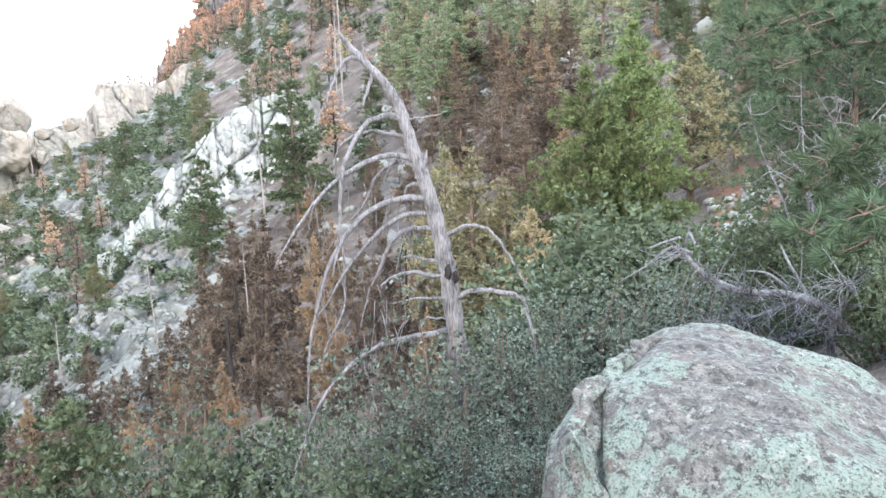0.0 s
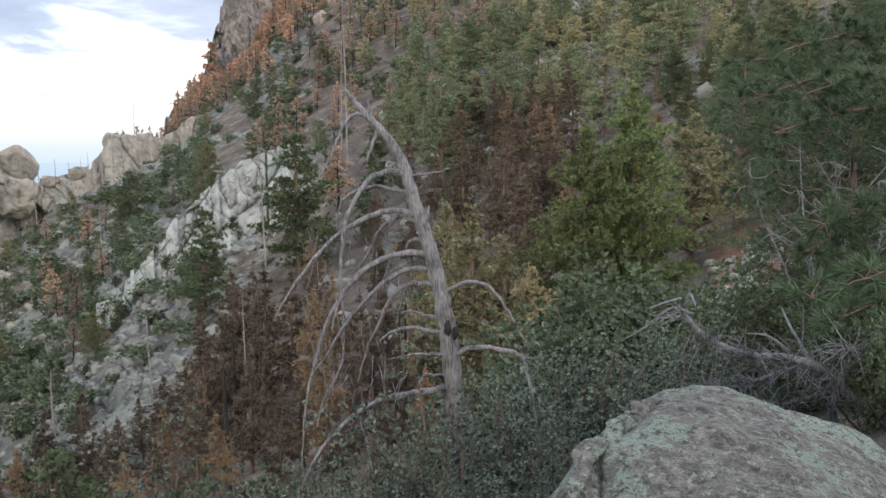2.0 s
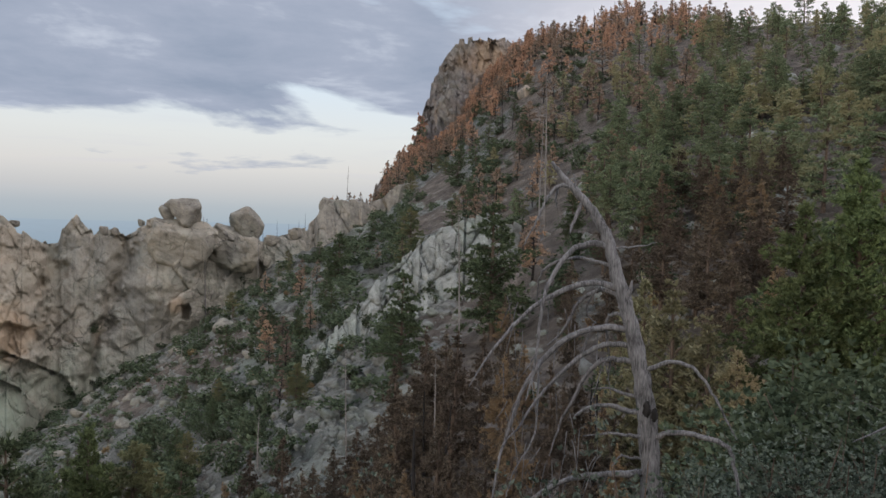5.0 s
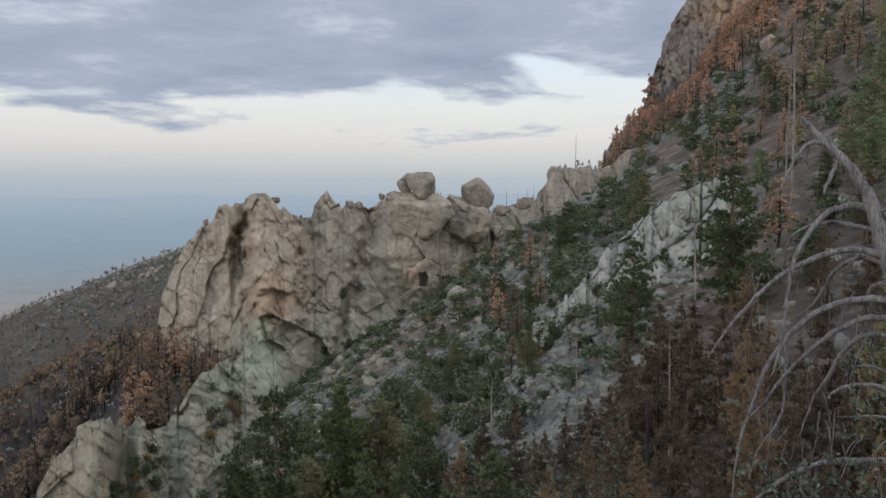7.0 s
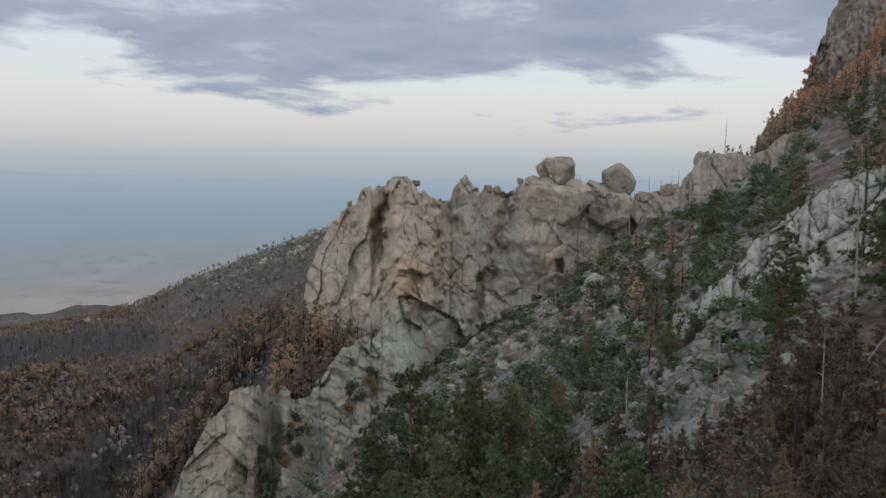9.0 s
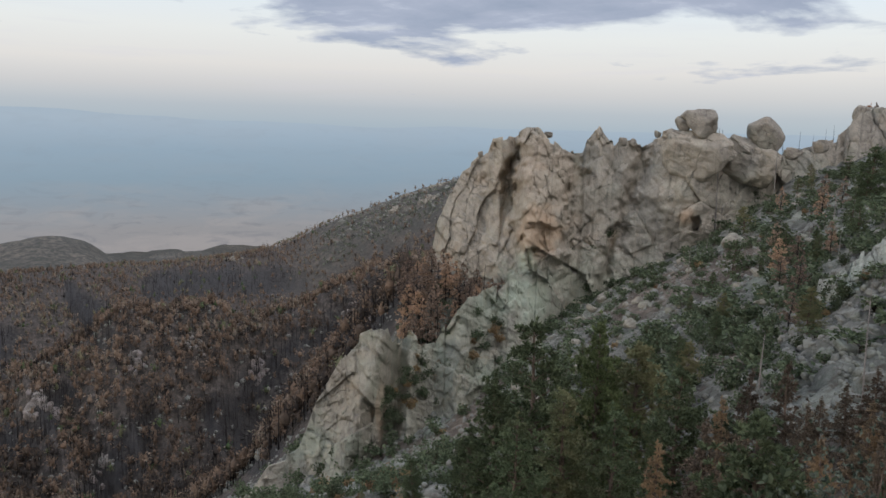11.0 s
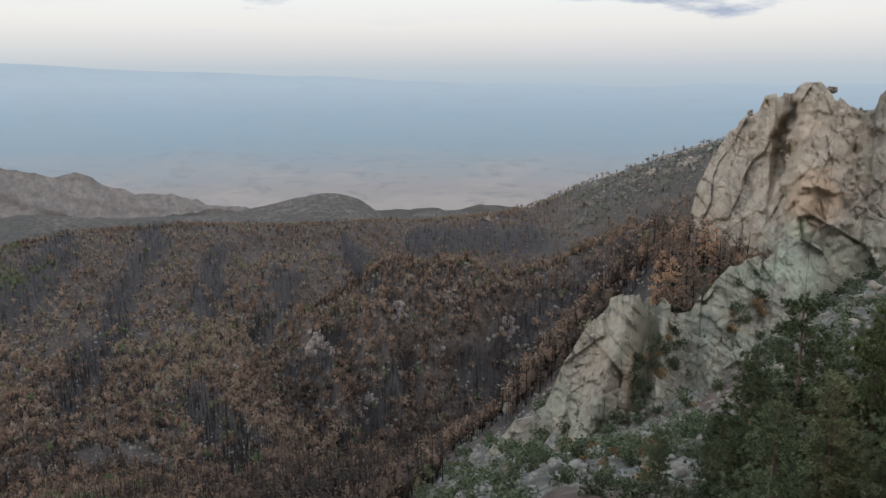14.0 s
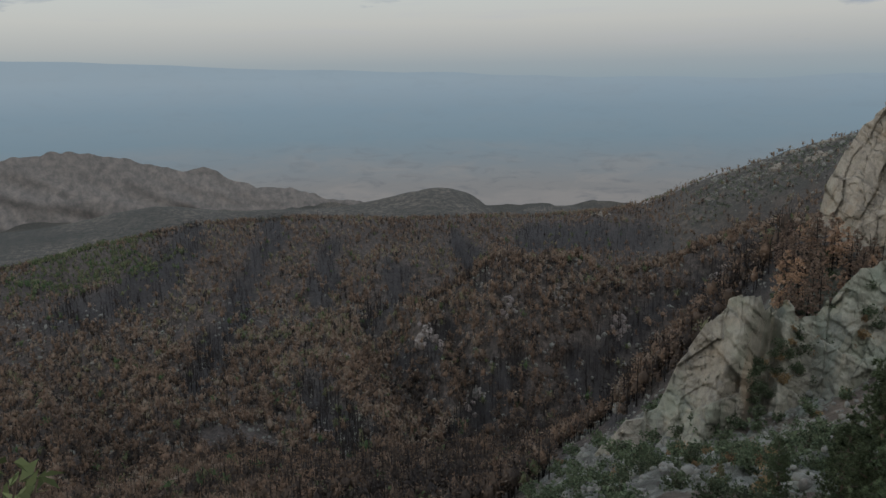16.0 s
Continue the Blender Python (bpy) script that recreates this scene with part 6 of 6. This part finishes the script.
    me = mesh_of("burnt_forest", np.concatenate(vs), np.concatenate(fs))
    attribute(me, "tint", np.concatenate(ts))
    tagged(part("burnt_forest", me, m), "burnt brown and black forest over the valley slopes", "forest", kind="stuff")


burnt_forest()
boulders("valley_rocks", "pale rocks showing between burnt trees", 3200, 8, TALUS, (0.4, 1.7), lambda g: (g.uniform(-95, -39), g.uniform(215, 700)))


def slope_range(az, el, r0, r1):
    """The distance at which the slope first reaches a height angle along a bearing."""
    for r in np.arange(r0, r1, 4.0):
        x, y = r * math.sin(radians(az)), r * math.cos(radians(az))
        if ground_at(x, y) > EYE.z + r * math.tan(radians(el)):
            return float(r)
    return 0.5 * (r0 + r1)


for k, (az, el, r, w, h) in enumerate([(-71.7, -20.9, 480, 2.4, 2.6), (-64.6, -18.8, 500, 2.4, 2.0), (-83.0, -23.9, 430, 1.4, 1.3), (-54.6, -15.9, 560, 2.2, 1.0), (-58.5, -17.0, 540, 1.8, 1.2), (-40.3, -13.2, 420, 2.2, 2.2), (-38.0, -11.2, 430, 1.8, 2.2), (-50.0, -18.0, 430, 1.8, 1.2), (-61.0, -24.0, 400, 1.8, 1.2), (-73.5, -25.5, 380, 2.0, 1.4), (-42.6, -14.6, 440, 1.8, 1.6)]):
    outcrop("pale fractured rock outcrop among burnt trees", az, el, slope_range(az, el, 190 if az > -47 else 300, 700), w, h, 401 + k * 5, GRANITE_DARK, "valley outcrops")
for k, (az, el, r, w, h) in enumerate([(-42.8, -6.4, 955, 1.2, 0.35), (-38.9, -5.2, 950, 1.0, 0.5), (-36.6, -4.6, 950, 1.4, 0.5), (-51.6, -9.6, 995, 1.6, 0.3), (-58.6, -9.0, 1690, 1.4, 0.3), (-39.8, -6.6, 900, 1.2, 0.7), (-37.4, -6.2, 890, 1.4, 0.7)]):
    outcrop("small pale outcrop on the far ridge", az, el, r, w, h, 501 + k * 5, GRANITE, "ridge outcrops")


boulders("ridge_rocks", "pale granite rocks strewn along the far ridge", 420, 9, TALUS, (0.8, 2.4), lambda g: (g.uniform(-44, -30), 960 - abs(g.gauss(0, 70))), 0.1, 0.8)
far_growth("ridge_scrub", "grey-green scrub on the far ridge", "shrubs", HAZED_SCRUB_BUSH, [(420, 361, -45, -30, 830, 930, 1.3, 2.6, 4, (1.0, 1.6))])


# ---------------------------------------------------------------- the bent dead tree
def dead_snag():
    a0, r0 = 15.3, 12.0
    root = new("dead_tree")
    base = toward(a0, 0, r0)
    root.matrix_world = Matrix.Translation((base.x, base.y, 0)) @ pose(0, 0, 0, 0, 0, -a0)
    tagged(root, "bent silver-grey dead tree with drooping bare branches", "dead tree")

    def limb(name, points, thick, thin, depth=0.0, n=26, sides=8, bow=0.0):
        """points: (across, height) in metres; depth: how far the tip leans towards or away."""
        m = len(points)
        p3 = [(x, depth * (i / (m - 1)) ** 1.3 + bow * math.sin(math.pi * i / (m - 1)), z) for i, (x, z) in enumerate(points)]
        path = spline(p3, n)
        rng = np.random.RandomState(int(abs(points[-1][0]) * 100) + m)
        path[1:-1] += rng.normal(scale=0.006, size=(n - 2, 3))
        slim = 1.0 if name == "trunk" else 0.66
        rad = slim * (np.linspace(1, 0, n) ** 0.8 * (thick - thin) + thin)
        v, f = tube(path, rad, sides, 0.22, m)
        me = mesh_of(name, v, f, True)
        return part(name, me, GREY_WOOD, root)

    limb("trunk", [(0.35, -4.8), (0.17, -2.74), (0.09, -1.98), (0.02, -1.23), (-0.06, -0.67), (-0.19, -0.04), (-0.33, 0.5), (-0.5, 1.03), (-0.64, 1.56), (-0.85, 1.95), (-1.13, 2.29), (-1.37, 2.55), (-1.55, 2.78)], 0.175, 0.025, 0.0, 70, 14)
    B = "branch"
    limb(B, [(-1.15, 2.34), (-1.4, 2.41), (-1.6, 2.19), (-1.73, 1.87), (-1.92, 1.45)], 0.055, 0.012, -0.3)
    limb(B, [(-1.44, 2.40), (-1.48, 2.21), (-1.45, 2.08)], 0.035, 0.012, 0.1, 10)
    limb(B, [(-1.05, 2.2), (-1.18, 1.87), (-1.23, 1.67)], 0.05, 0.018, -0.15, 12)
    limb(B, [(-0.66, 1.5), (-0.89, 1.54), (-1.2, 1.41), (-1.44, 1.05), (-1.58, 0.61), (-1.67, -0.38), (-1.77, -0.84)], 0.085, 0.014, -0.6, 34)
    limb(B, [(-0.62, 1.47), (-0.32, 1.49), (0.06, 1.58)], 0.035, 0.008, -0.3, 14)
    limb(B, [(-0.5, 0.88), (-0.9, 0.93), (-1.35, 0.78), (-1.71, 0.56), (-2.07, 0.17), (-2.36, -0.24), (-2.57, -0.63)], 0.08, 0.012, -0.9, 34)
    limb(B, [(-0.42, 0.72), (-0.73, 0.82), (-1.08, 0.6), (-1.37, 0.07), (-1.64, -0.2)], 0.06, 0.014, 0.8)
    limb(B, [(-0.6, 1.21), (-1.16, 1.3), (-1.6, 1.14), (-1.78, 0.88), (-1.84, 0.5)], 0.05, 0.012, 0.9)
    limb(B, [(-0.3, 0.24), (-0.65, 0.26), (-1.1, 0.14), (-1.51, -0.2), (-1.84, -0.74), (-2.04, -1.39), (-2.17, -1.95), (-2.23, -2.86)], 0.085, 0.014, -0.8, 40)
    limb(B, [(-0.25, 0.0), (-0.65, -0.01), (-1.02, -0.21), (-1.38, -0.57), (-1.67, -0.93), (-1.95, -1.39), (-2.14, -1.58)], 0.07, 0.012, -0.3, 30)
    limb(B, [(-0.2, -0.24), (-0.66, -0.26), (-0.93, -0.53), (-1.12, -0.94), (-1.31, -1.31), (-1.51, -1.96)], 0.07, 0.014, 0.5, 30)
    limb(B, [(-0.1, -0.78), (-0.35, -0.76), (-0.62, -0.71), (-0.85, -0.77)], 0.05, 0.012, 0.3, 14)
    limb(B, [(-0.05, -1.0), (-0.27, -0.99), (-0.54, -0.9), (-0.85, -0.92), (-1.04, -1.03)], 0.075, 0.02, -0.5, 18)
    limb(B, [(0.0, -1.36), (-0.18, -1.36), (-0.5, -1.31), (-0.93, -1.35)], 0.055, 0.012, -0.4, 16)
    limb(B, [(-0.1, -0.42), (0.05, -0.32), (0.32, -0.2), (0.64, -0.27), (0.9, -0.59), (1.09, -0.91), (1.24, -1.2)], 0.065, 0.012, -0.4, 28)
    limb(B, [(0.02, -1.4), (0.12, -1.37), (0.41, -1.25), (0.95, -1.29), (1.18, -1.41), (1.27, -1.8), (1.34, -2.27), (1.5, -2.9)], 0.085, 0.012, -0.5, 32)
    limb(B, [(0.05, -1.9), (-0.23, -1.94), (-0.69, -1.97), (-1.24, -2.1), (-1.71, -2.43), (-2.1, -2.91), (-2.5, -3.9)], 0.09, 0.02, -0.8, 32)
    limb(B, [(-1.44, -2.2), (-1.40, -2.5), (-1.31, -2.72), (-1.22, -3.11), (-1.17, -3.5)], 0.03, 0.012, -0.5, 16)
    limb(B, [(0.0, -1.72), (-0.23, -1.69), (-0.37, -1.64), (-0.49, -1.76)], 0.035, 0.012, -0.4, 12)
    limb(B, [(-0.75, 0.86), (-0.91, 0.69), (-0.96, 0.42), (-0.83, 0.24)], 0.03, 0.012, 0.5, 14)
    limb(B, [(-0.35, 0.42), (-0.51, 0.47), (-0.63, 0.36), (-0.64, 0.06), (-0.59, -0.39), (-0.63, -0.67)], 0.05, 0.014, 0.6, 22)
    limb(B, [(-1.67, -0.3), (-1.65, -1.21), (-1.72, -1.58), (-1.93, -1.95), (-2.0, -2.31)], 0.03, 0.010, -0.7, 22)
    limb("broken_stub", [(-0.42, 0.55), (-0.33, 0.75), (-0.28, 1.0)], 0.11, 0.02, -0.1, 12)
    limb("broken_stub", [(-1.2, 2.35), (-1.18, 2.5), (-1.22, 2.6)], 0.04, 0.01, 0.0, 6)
    # the charred hollow knot
    for x, z, s in ((0.0, -0.92, 0.075), (0.11, -1.0, 0.06)):
        q, f = rock_shape(7, (s, s, s * 1.7), 3, rough=0.2)
        k = part("charred_knot", mesh_of("charred_knot", q + np.array((x, -0.10, z)), f), CHARRED, root, "blackened burnt knot")
    # fine hanging twigs
    rng = random.Random(4)
    for k in range(46):
        t = rng.random()
        x, z = rng.uniform(-2.3, -0.5), rng.uniform(-2.2, 0.9)
        dx = rng.uniform(-0.25, 0.15)
        pts = [(x, z), (x + dx * 0.4, z - 0.15), (x + dx, z - rng.uniform(0.3, 0.7))]
        y = rng.uniform(-0.7, 0.6)
        v, f = tube(spline([(px, y, pz) for px, pz in pts], 7), np.linspace(0.011, 0.005, 7), 4)
        part("twig", mesh_of("twig", v, f, True), GREY_WOOD, root)


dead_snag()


def fallen_dead_bush():
    """The weathered dead branch with a tangle of fine twigs behind the boulder, and a second tangle higher up."""
    a0, r0 = 35.0, 7.5
    root = new("dead_branch")
    base = toward(a0, 0, r0)
    root.matrix_world = Matrix.Translation((base.x, base.y, 0)) @ pose(0, 0, 0, 0, 0, -a0)
    tagged(root, "fallen weathered grey dead branch with tangled twigs", "dead branch")
    rng = random.Random(12)

    def limb(points, thick, thin, depth=0.0, n=24, name="branch"):
        m = len(points)
        path = spline([(x, depth * i / (m - 1), z) for i, (x, z) in enumerate(points)], n)
        v, f = tube(path, (1.1 if name == "main_limb" else 0.7) * (np.linspace(1, 0, n) ** 0.8 * (thick - thin) + thin), 7, 0.3, m)
        part(name, mesh_of(name, v, f, True), DARK_WOOD, root)
        return path

    mains = [limb([(1.6, -1.4), (1.39, -0.62), (1.11, -0.39), (0.82, -0.15), (0.53, -0.07), (0.24, -0.06), (-0.06, 0.06), (-0.24, 0.23), (-0.35, 0.39)], 0.05, 0.014, -0.4, 34, "main_limb"),
             limb([(-0.24, 0.23), (-0.42, 0.31), (-0.63, 0.16), (-0.83, 0.05)], 0.03, 0.006, -0.5), limb([(-0.3, 0.31), (-0.26, 0.45), (-0.2, 0.37), (-0.17, 0.47)], 0.026, 0.008, -0.4),
             limb([(-0.35, 0.38), (-0.5, 0.36), (-0.61, 0.34)], 0.022, 0.006, -0.4), limb([(1.03, -0.9), (0.97, -0.4), (1.08, 0.03), (0.99, 0.13)], 0.05, 0.015, -0.5),
             limb([(0.82, -0.15), (0.59, -0.17), (0.16, -0.31), (-0.35, -0.38)], 0.035, 0.006, -0.6), limb([(0.63, -0.08), (0.43, 0.09), (0.24, 0.13)], 0.025, 0.006, -0.2),
             limb([(0.97, -0.4), (0.55, -0.49), (0.21, -0.47), (-0.09, -0.39)], 0.03, 0.006, -0.6), limb([(0.82, -0.2), (0.62, 0.15), (0.54, 0.31)], 0.028, 0.006, 0.2)]
    for k in range(340):
        path = mains[rng.choice((0, 0, 5, 7, 4))]
        p = path[rng.randrange(4, len(path) - 2)]
        d = np.array((rng.uniform(-1, 0.5), rng.uniform(-1, 0.6), rng.uniform(-0.5, 0.7)))
        d /= np.linalg.norm(d)
        L = rng.uniform(0.15, 0.5)
        q = p + d * L * 0.5 + np.array((0, 0, rng.uniform(-0.05, 0.08)))
        e = p + d * L + np.array((rng.uniform(-0.1, 0.1), 0, rng.uniform(-0.15, 0.15)))
        v, f = tube(spline([p, q, e], 6), np.linspace(0.0065, 0.002, 6), 4)
        part("twig", mesh_of("twig", v, f, True), DARK_WOOD, root)
    a0, r0 = 42.3, 13.0
    root = new("dead_bush")
    base = toward(a0, -1.8, r0)
    g = ground_at(base.x, base.y)
    root.matrix_world = Matrix.Translation((base.x, base.y, g)) @ pose(0, 0, 0, 0, 0, -a0)
    tagged(root, "leafless grey dead bush with a tangle of bare twigs", "dead bush")
    for k in range(18):
        a = rng.uniform(0, 6.28)
        top = np.array((math.cos(a) * rng.uniform(0.2, 1.5) - 0.2, math.sin(a) * 1.0, base.z - g + rng.uniform(-0.7, 0.75)))
        bend = [np.array((rng.uniform(-0.3, 0.3), rng.uniform(-0.2, 0.2), rng.uniform(-0.1, 0.1))) for _ in range(3)]
        path = spline([(0.1 * math.cos(a), 0.1, -0.1), top * (0.25, 0.25, 0.45) + bend[0], top * (0.6, 0.6, 0.8) + bend[1], top + bend[2]], 16)
        v, f = tube(path, np.linspace(0.026, 0.006, 16), 5, 0.25)
        part("branch", mesh_of("branch", v, f, True), GREY_WOOD, root)
        for _ in range(7):
            p = path[rng.randrange(6, 16)]
            d = np.array((rng.uniform(-0.45, 0.45), rng.uniform(-0.45, 0.45), rng.uniform(-0.25, 0.35)))
            q = p + d * 0.5 + np.array((rng.uniform(-0.12, 0.12), 0, rng.uniform(-0.1, 0.14)))
            v, f = tube(spline([p, q, p + d], 7), np.linspace(0.012, 0.005, 7), 4)
            part("twig", mesh_of("twig", v, f, True), GREY_WOOD, root)


fallen_dead_bush()


# ---------------------------------------------------------------- the boulder by the lookout
def lichen_granite():
    m, nt, b, _ = begin("lichen_granite", 0.92)
    pos = local_pos(nt)
    big = noise_fac(nt, pos, 2.2, 5.0, 0.6, 0.3)
    mid = noise_fac(nt, pos, 16.0, 7.0, 0.72, 0.2)
    fine = noise_fac(nt, pos, 75.0, 4.0, 0.75)
    col = ramp(nt, mid, [(0.34, (0.11, 0.108, 0.10)), (0.50, (0.22, 0.215, 0.195)), (0.64, (0.36, 0.345, 0.315))])
    col = mix(nt, ramp(nt, big, [(0.52, (0.0,)), (0.62, (0.55,))]), col, (0.27, 0.21, 0.175))
    zone = ramp(nt, noise_fac(nt, pos, 1.8, 3.0, 0.5), [(0.40, (0.0,)), (0.60, (0.16,))])
    green = ramp(nt, math_node(nt, "ADD", noise_fac(nt, pos, 9.0, 8.0, 0.78, 0.3), zone), [(0.58, (0.0,)), (0.61, (0.9,))])
    col = mix(nt, green, col, mix(nt, fine, (0.22, 0.29, 0.24), (0.42, 0.50, 0.42)))
    white = ramp(nt, noise_fac(nt, warp(nt, pos, 8.0, 0.1), 20.0, 6.0, 0.75), [(0.57, (0.0,)), (0.60, (0.8,))])
    col = mix(nt, white, col, (0.47, 0.48, 0.44))
    blot = ramp(nt, noise_fac(nt, pos, 20.0, 6.0, 0.78), [(0.415, (0.9,)), (0.46, (0.0,))])
    col = mix(nt, blot, col, (0.075, 0.075, 0.072))
    col = mix(nt, ramp(nt, fine, [(0.38, (0.7,)), (0.48, (0.0,)), (1.0, (0.0,))]), col, (0.07, 0.068, 0.065))
    col = mix(nt, 1.0, col, (0.62, 0.63, 0.62), "MULTIPLY")
    nt.links.new(col, b.inputs["Base Color"])
    bump(nt, b, math_node(nt, "ADD", math_node(nt, "MULTIPLY", mid, 0.5), math_node(nt, "MULTIPLY", fine, 0.3)), 1.0, 0.05)
    return m


def lookout_boulder():
    v, f = ICO[6]
    rng = np.random.RandomState(3)
    n = np.array([(0, 0, 1.0), (-1, 0, 0.08), (-0.66, 0.1, 0.75), (0.37, 0, 0.93), (0, -0.95, 0.3), (0.1, -0.6, 0.8), (-0.7, -0.7, 0.15), (1, 0, 0.3), (0, 1, 0.1), (0, 0, -1), (-0.4, -0.55, 0.73)])
    n /= np.linalg.norm(n, axis=1)[:, None]
    d = np.array((0.70, 0.90, 0.875, 0.64, 0.84, 0.84, 0.98, 1.25, 0.9, 0.8, 0.93))
    dots = v @ n.T
    q = np.where(dots > 0.05, d / np.maximum(dots, 0.05), 9)
    r = -np.log(np.sum(np.exp(-15 * q), axis=1)) / 15
    p = v * np.minimum(r, 1.6)[:, None]
    p += v * (0.045 * fbm(p * 1.9 + 4, 4, 6) + 0.014 * fbm(p * 8, 4, 8) + 0.02 * ridged(p * 3.0, 3, 16))[:, None]
    # an open crack splits off the near corner: two blocks with a gap between them
    line = p[:, 0] + 0.63 - 0.70 * (0.49 - p[:, 2]) - 0.25 * (p[:, 1] + 0.7) + 0.06 * fbm(p * 3.0, 3, 12)
    root = new("boulder")
    c = toward(37.6, 0, 3.3)
    root.matrix_world = Matrix.Translation((c.x, c.y, -0.055)) @ pose(0, 0, 0, 0, 0, -37) @ Matrix.Scale(0.9, 4)
    tagged(root, "rounded cracked granite boulder patched with green lichen", "boulder")
    mat = lichen_granite()
    for name, side in (("main_block", 1), ("split_corner", -1)):
        q = p.copy()
        gap = 0.016 + 0.012 * fbm(p * 5, 2, 3)
        q[:, 0] += side * np.maximum(0, gap - side * line)
        q[:, 2] -= 0.02 * (side < 0)
        part(name, mesh_of(name, q, f, True), mat, root)


lookout_boulder()


# ---------------------------------------------------------------- close boughs
def pine_bough(az, el, r, length, heading, seed, droop=0.1, tufts=40):
    """A living limb that hangs in from a pine beside the lookout: wood and long needles."""
    rng = np.random.RandomState(seed)
    wood, crown = Pile(), Pile()
    tip = toward(az, el, r)
    h = radians(heading)
    root = tip + Vector((math.sin(h) * length, math.cos(h) * length, droop * length))
    origin = np.array(root)
    e = np.array(tip - root)
    path = spline([(0, 0, 0), e * 0.5 + np.array((0, 0, 0.06 * length)), e], 14)
    wood.limb(path, 0.035, 0.008, 6)
    cs, ds = [], []
    for k in range(tufts):
        p = path[rng.randint(3, 14)]
        o = rng.normal(size=3) * (1, 1, 0.6)
        o /= np.linalg.norm(o)
        L = rng.uniform(0.1, 0.45) * length * 0.35
        q = p + o * L
        wood.limb([p, (p + q) / 2 + np.array((0, 0, 0.03)), q], 0.010, 0.004, 4, 5)
        for t in (0.6, 0.85, 1.0):
            cs.append(p + (q - p) * t), ds.append(o + e / np.linalg.norm(e) * 0.4)
    v, f = blades(np.array(cs), np.array(ds), 0.16, 0.006, 34, rng, 0.25, 0.55)
    crown.add(v, f)
    ob = new("pine_bough")
    ob.location = root
    part("limb", wood.mesh("limb", True), BARK, ob)
    part("needles", crown.mesh("needles"), PINE_DARK, ob)
    tagged(ob, "green pine bough with long needles reaching into view", "branch", "near boughs")


pine_bough(40.2, -6.4, 9.0, 2.6, 75, 1)
pine_bough(40.8, -9.4, 8.5, 2.4, 80, 2)
pine_bough(41.5, -4.5, 9.0, 2.2, 85, 3)
pine_bough(42.0, -11.0, 8.0, 2.2, 85, 4)
pine_bough(44.0, -8.0, 7.8, 2.2, 85, 5)
pine_bough(35.6, 3.5, 12.5, 3.5, 80, 6, 0.15)
pine_bough(38.0, 1.6, 12.0, 3.2, 80, 7, 0.1)
pine_bough(36.5, 6.5, 12.0, 3.5, 80, 8, 0.12)
pine_bough(40.0, 4.2, 11.5, 3.0, 85, 9, 0.1)
pine_bough(33.2, 16.0, 10.0, 3.0, 70, 10, 0.1, 14)


def fallen_log(az, el, r, length, heading, tilt):
    c = toward(az, el, r)
    wood = Pile()
    wood.limb([(-length / 2, 0, 0), (0, 0.1, 0.05), (length / 2, 0, 0)], 0.28, 0.16, 8, 10, 0.2, 3)
    wood.limb([(length * 0.2, 0, 0), (length * 0.28, 0.2, 0.7)], 0.06, 0.03, 5)
    ob = part("fallen_log", wood.mesh("fallen_log", True), PALE_WOOD)
    ob.matrix_world = Matrix.Translation((c.x, c.y, ground_at(c.x, c.y) + 0.25)) @ pose(0, 0, 0, 0, tilt, heading)
    tagged(ob, "grey fallen log lying down the slope", "log")


fallen_log(-16.6, -17.0, 66, 5.0, 25, -32)


def leafy_sprig():
    """Broad leaves at the edge of the lookout."""
    rng = np.random.RandomState(8)
    wood, crown = Pile(), Pile()
    tip = np.array(toward(-95.2, -24.6, 1.7)) + np.array((-0.115, 0.025, 0.0))
    cs, ds = [], []
    for k in range(9):
        e = np.array((rng.uniform(-0.09, 0.10), rng.uniform(-0.10, 0.06), rng.uniform(-0.10, 0.03)))
        wood.limb([(0.0, -0.12, -0.75), e * 0.5 + np.array((0, -0.05, -0.25)), e], 0.006, 0.002, 5, 8)
        for t in range(5):
            cs.append(e - np.array((0, 0.01, 0.028)) * t + rng.normal(scale=0.012, size=3)), ds.append(rng.normal(size=3) * (1, 1, 0.4))
    v, f = blades(np.array(cs), np.array(ds), 0.06, 0.010, 2, rng, 0.35, 0.4)
    crown.add(v, f)
    ob = new("leafy_sprig")
    ob.location = tip
    part("stem", wood.mesh("stem", True), BARK, ob)
    part("leaves", crown.mesh("leaves"), PINE_BRIGHT, ob)
    tagged(ob, "small green leafy sprig at the brink", "plant")


leafy_sprig()
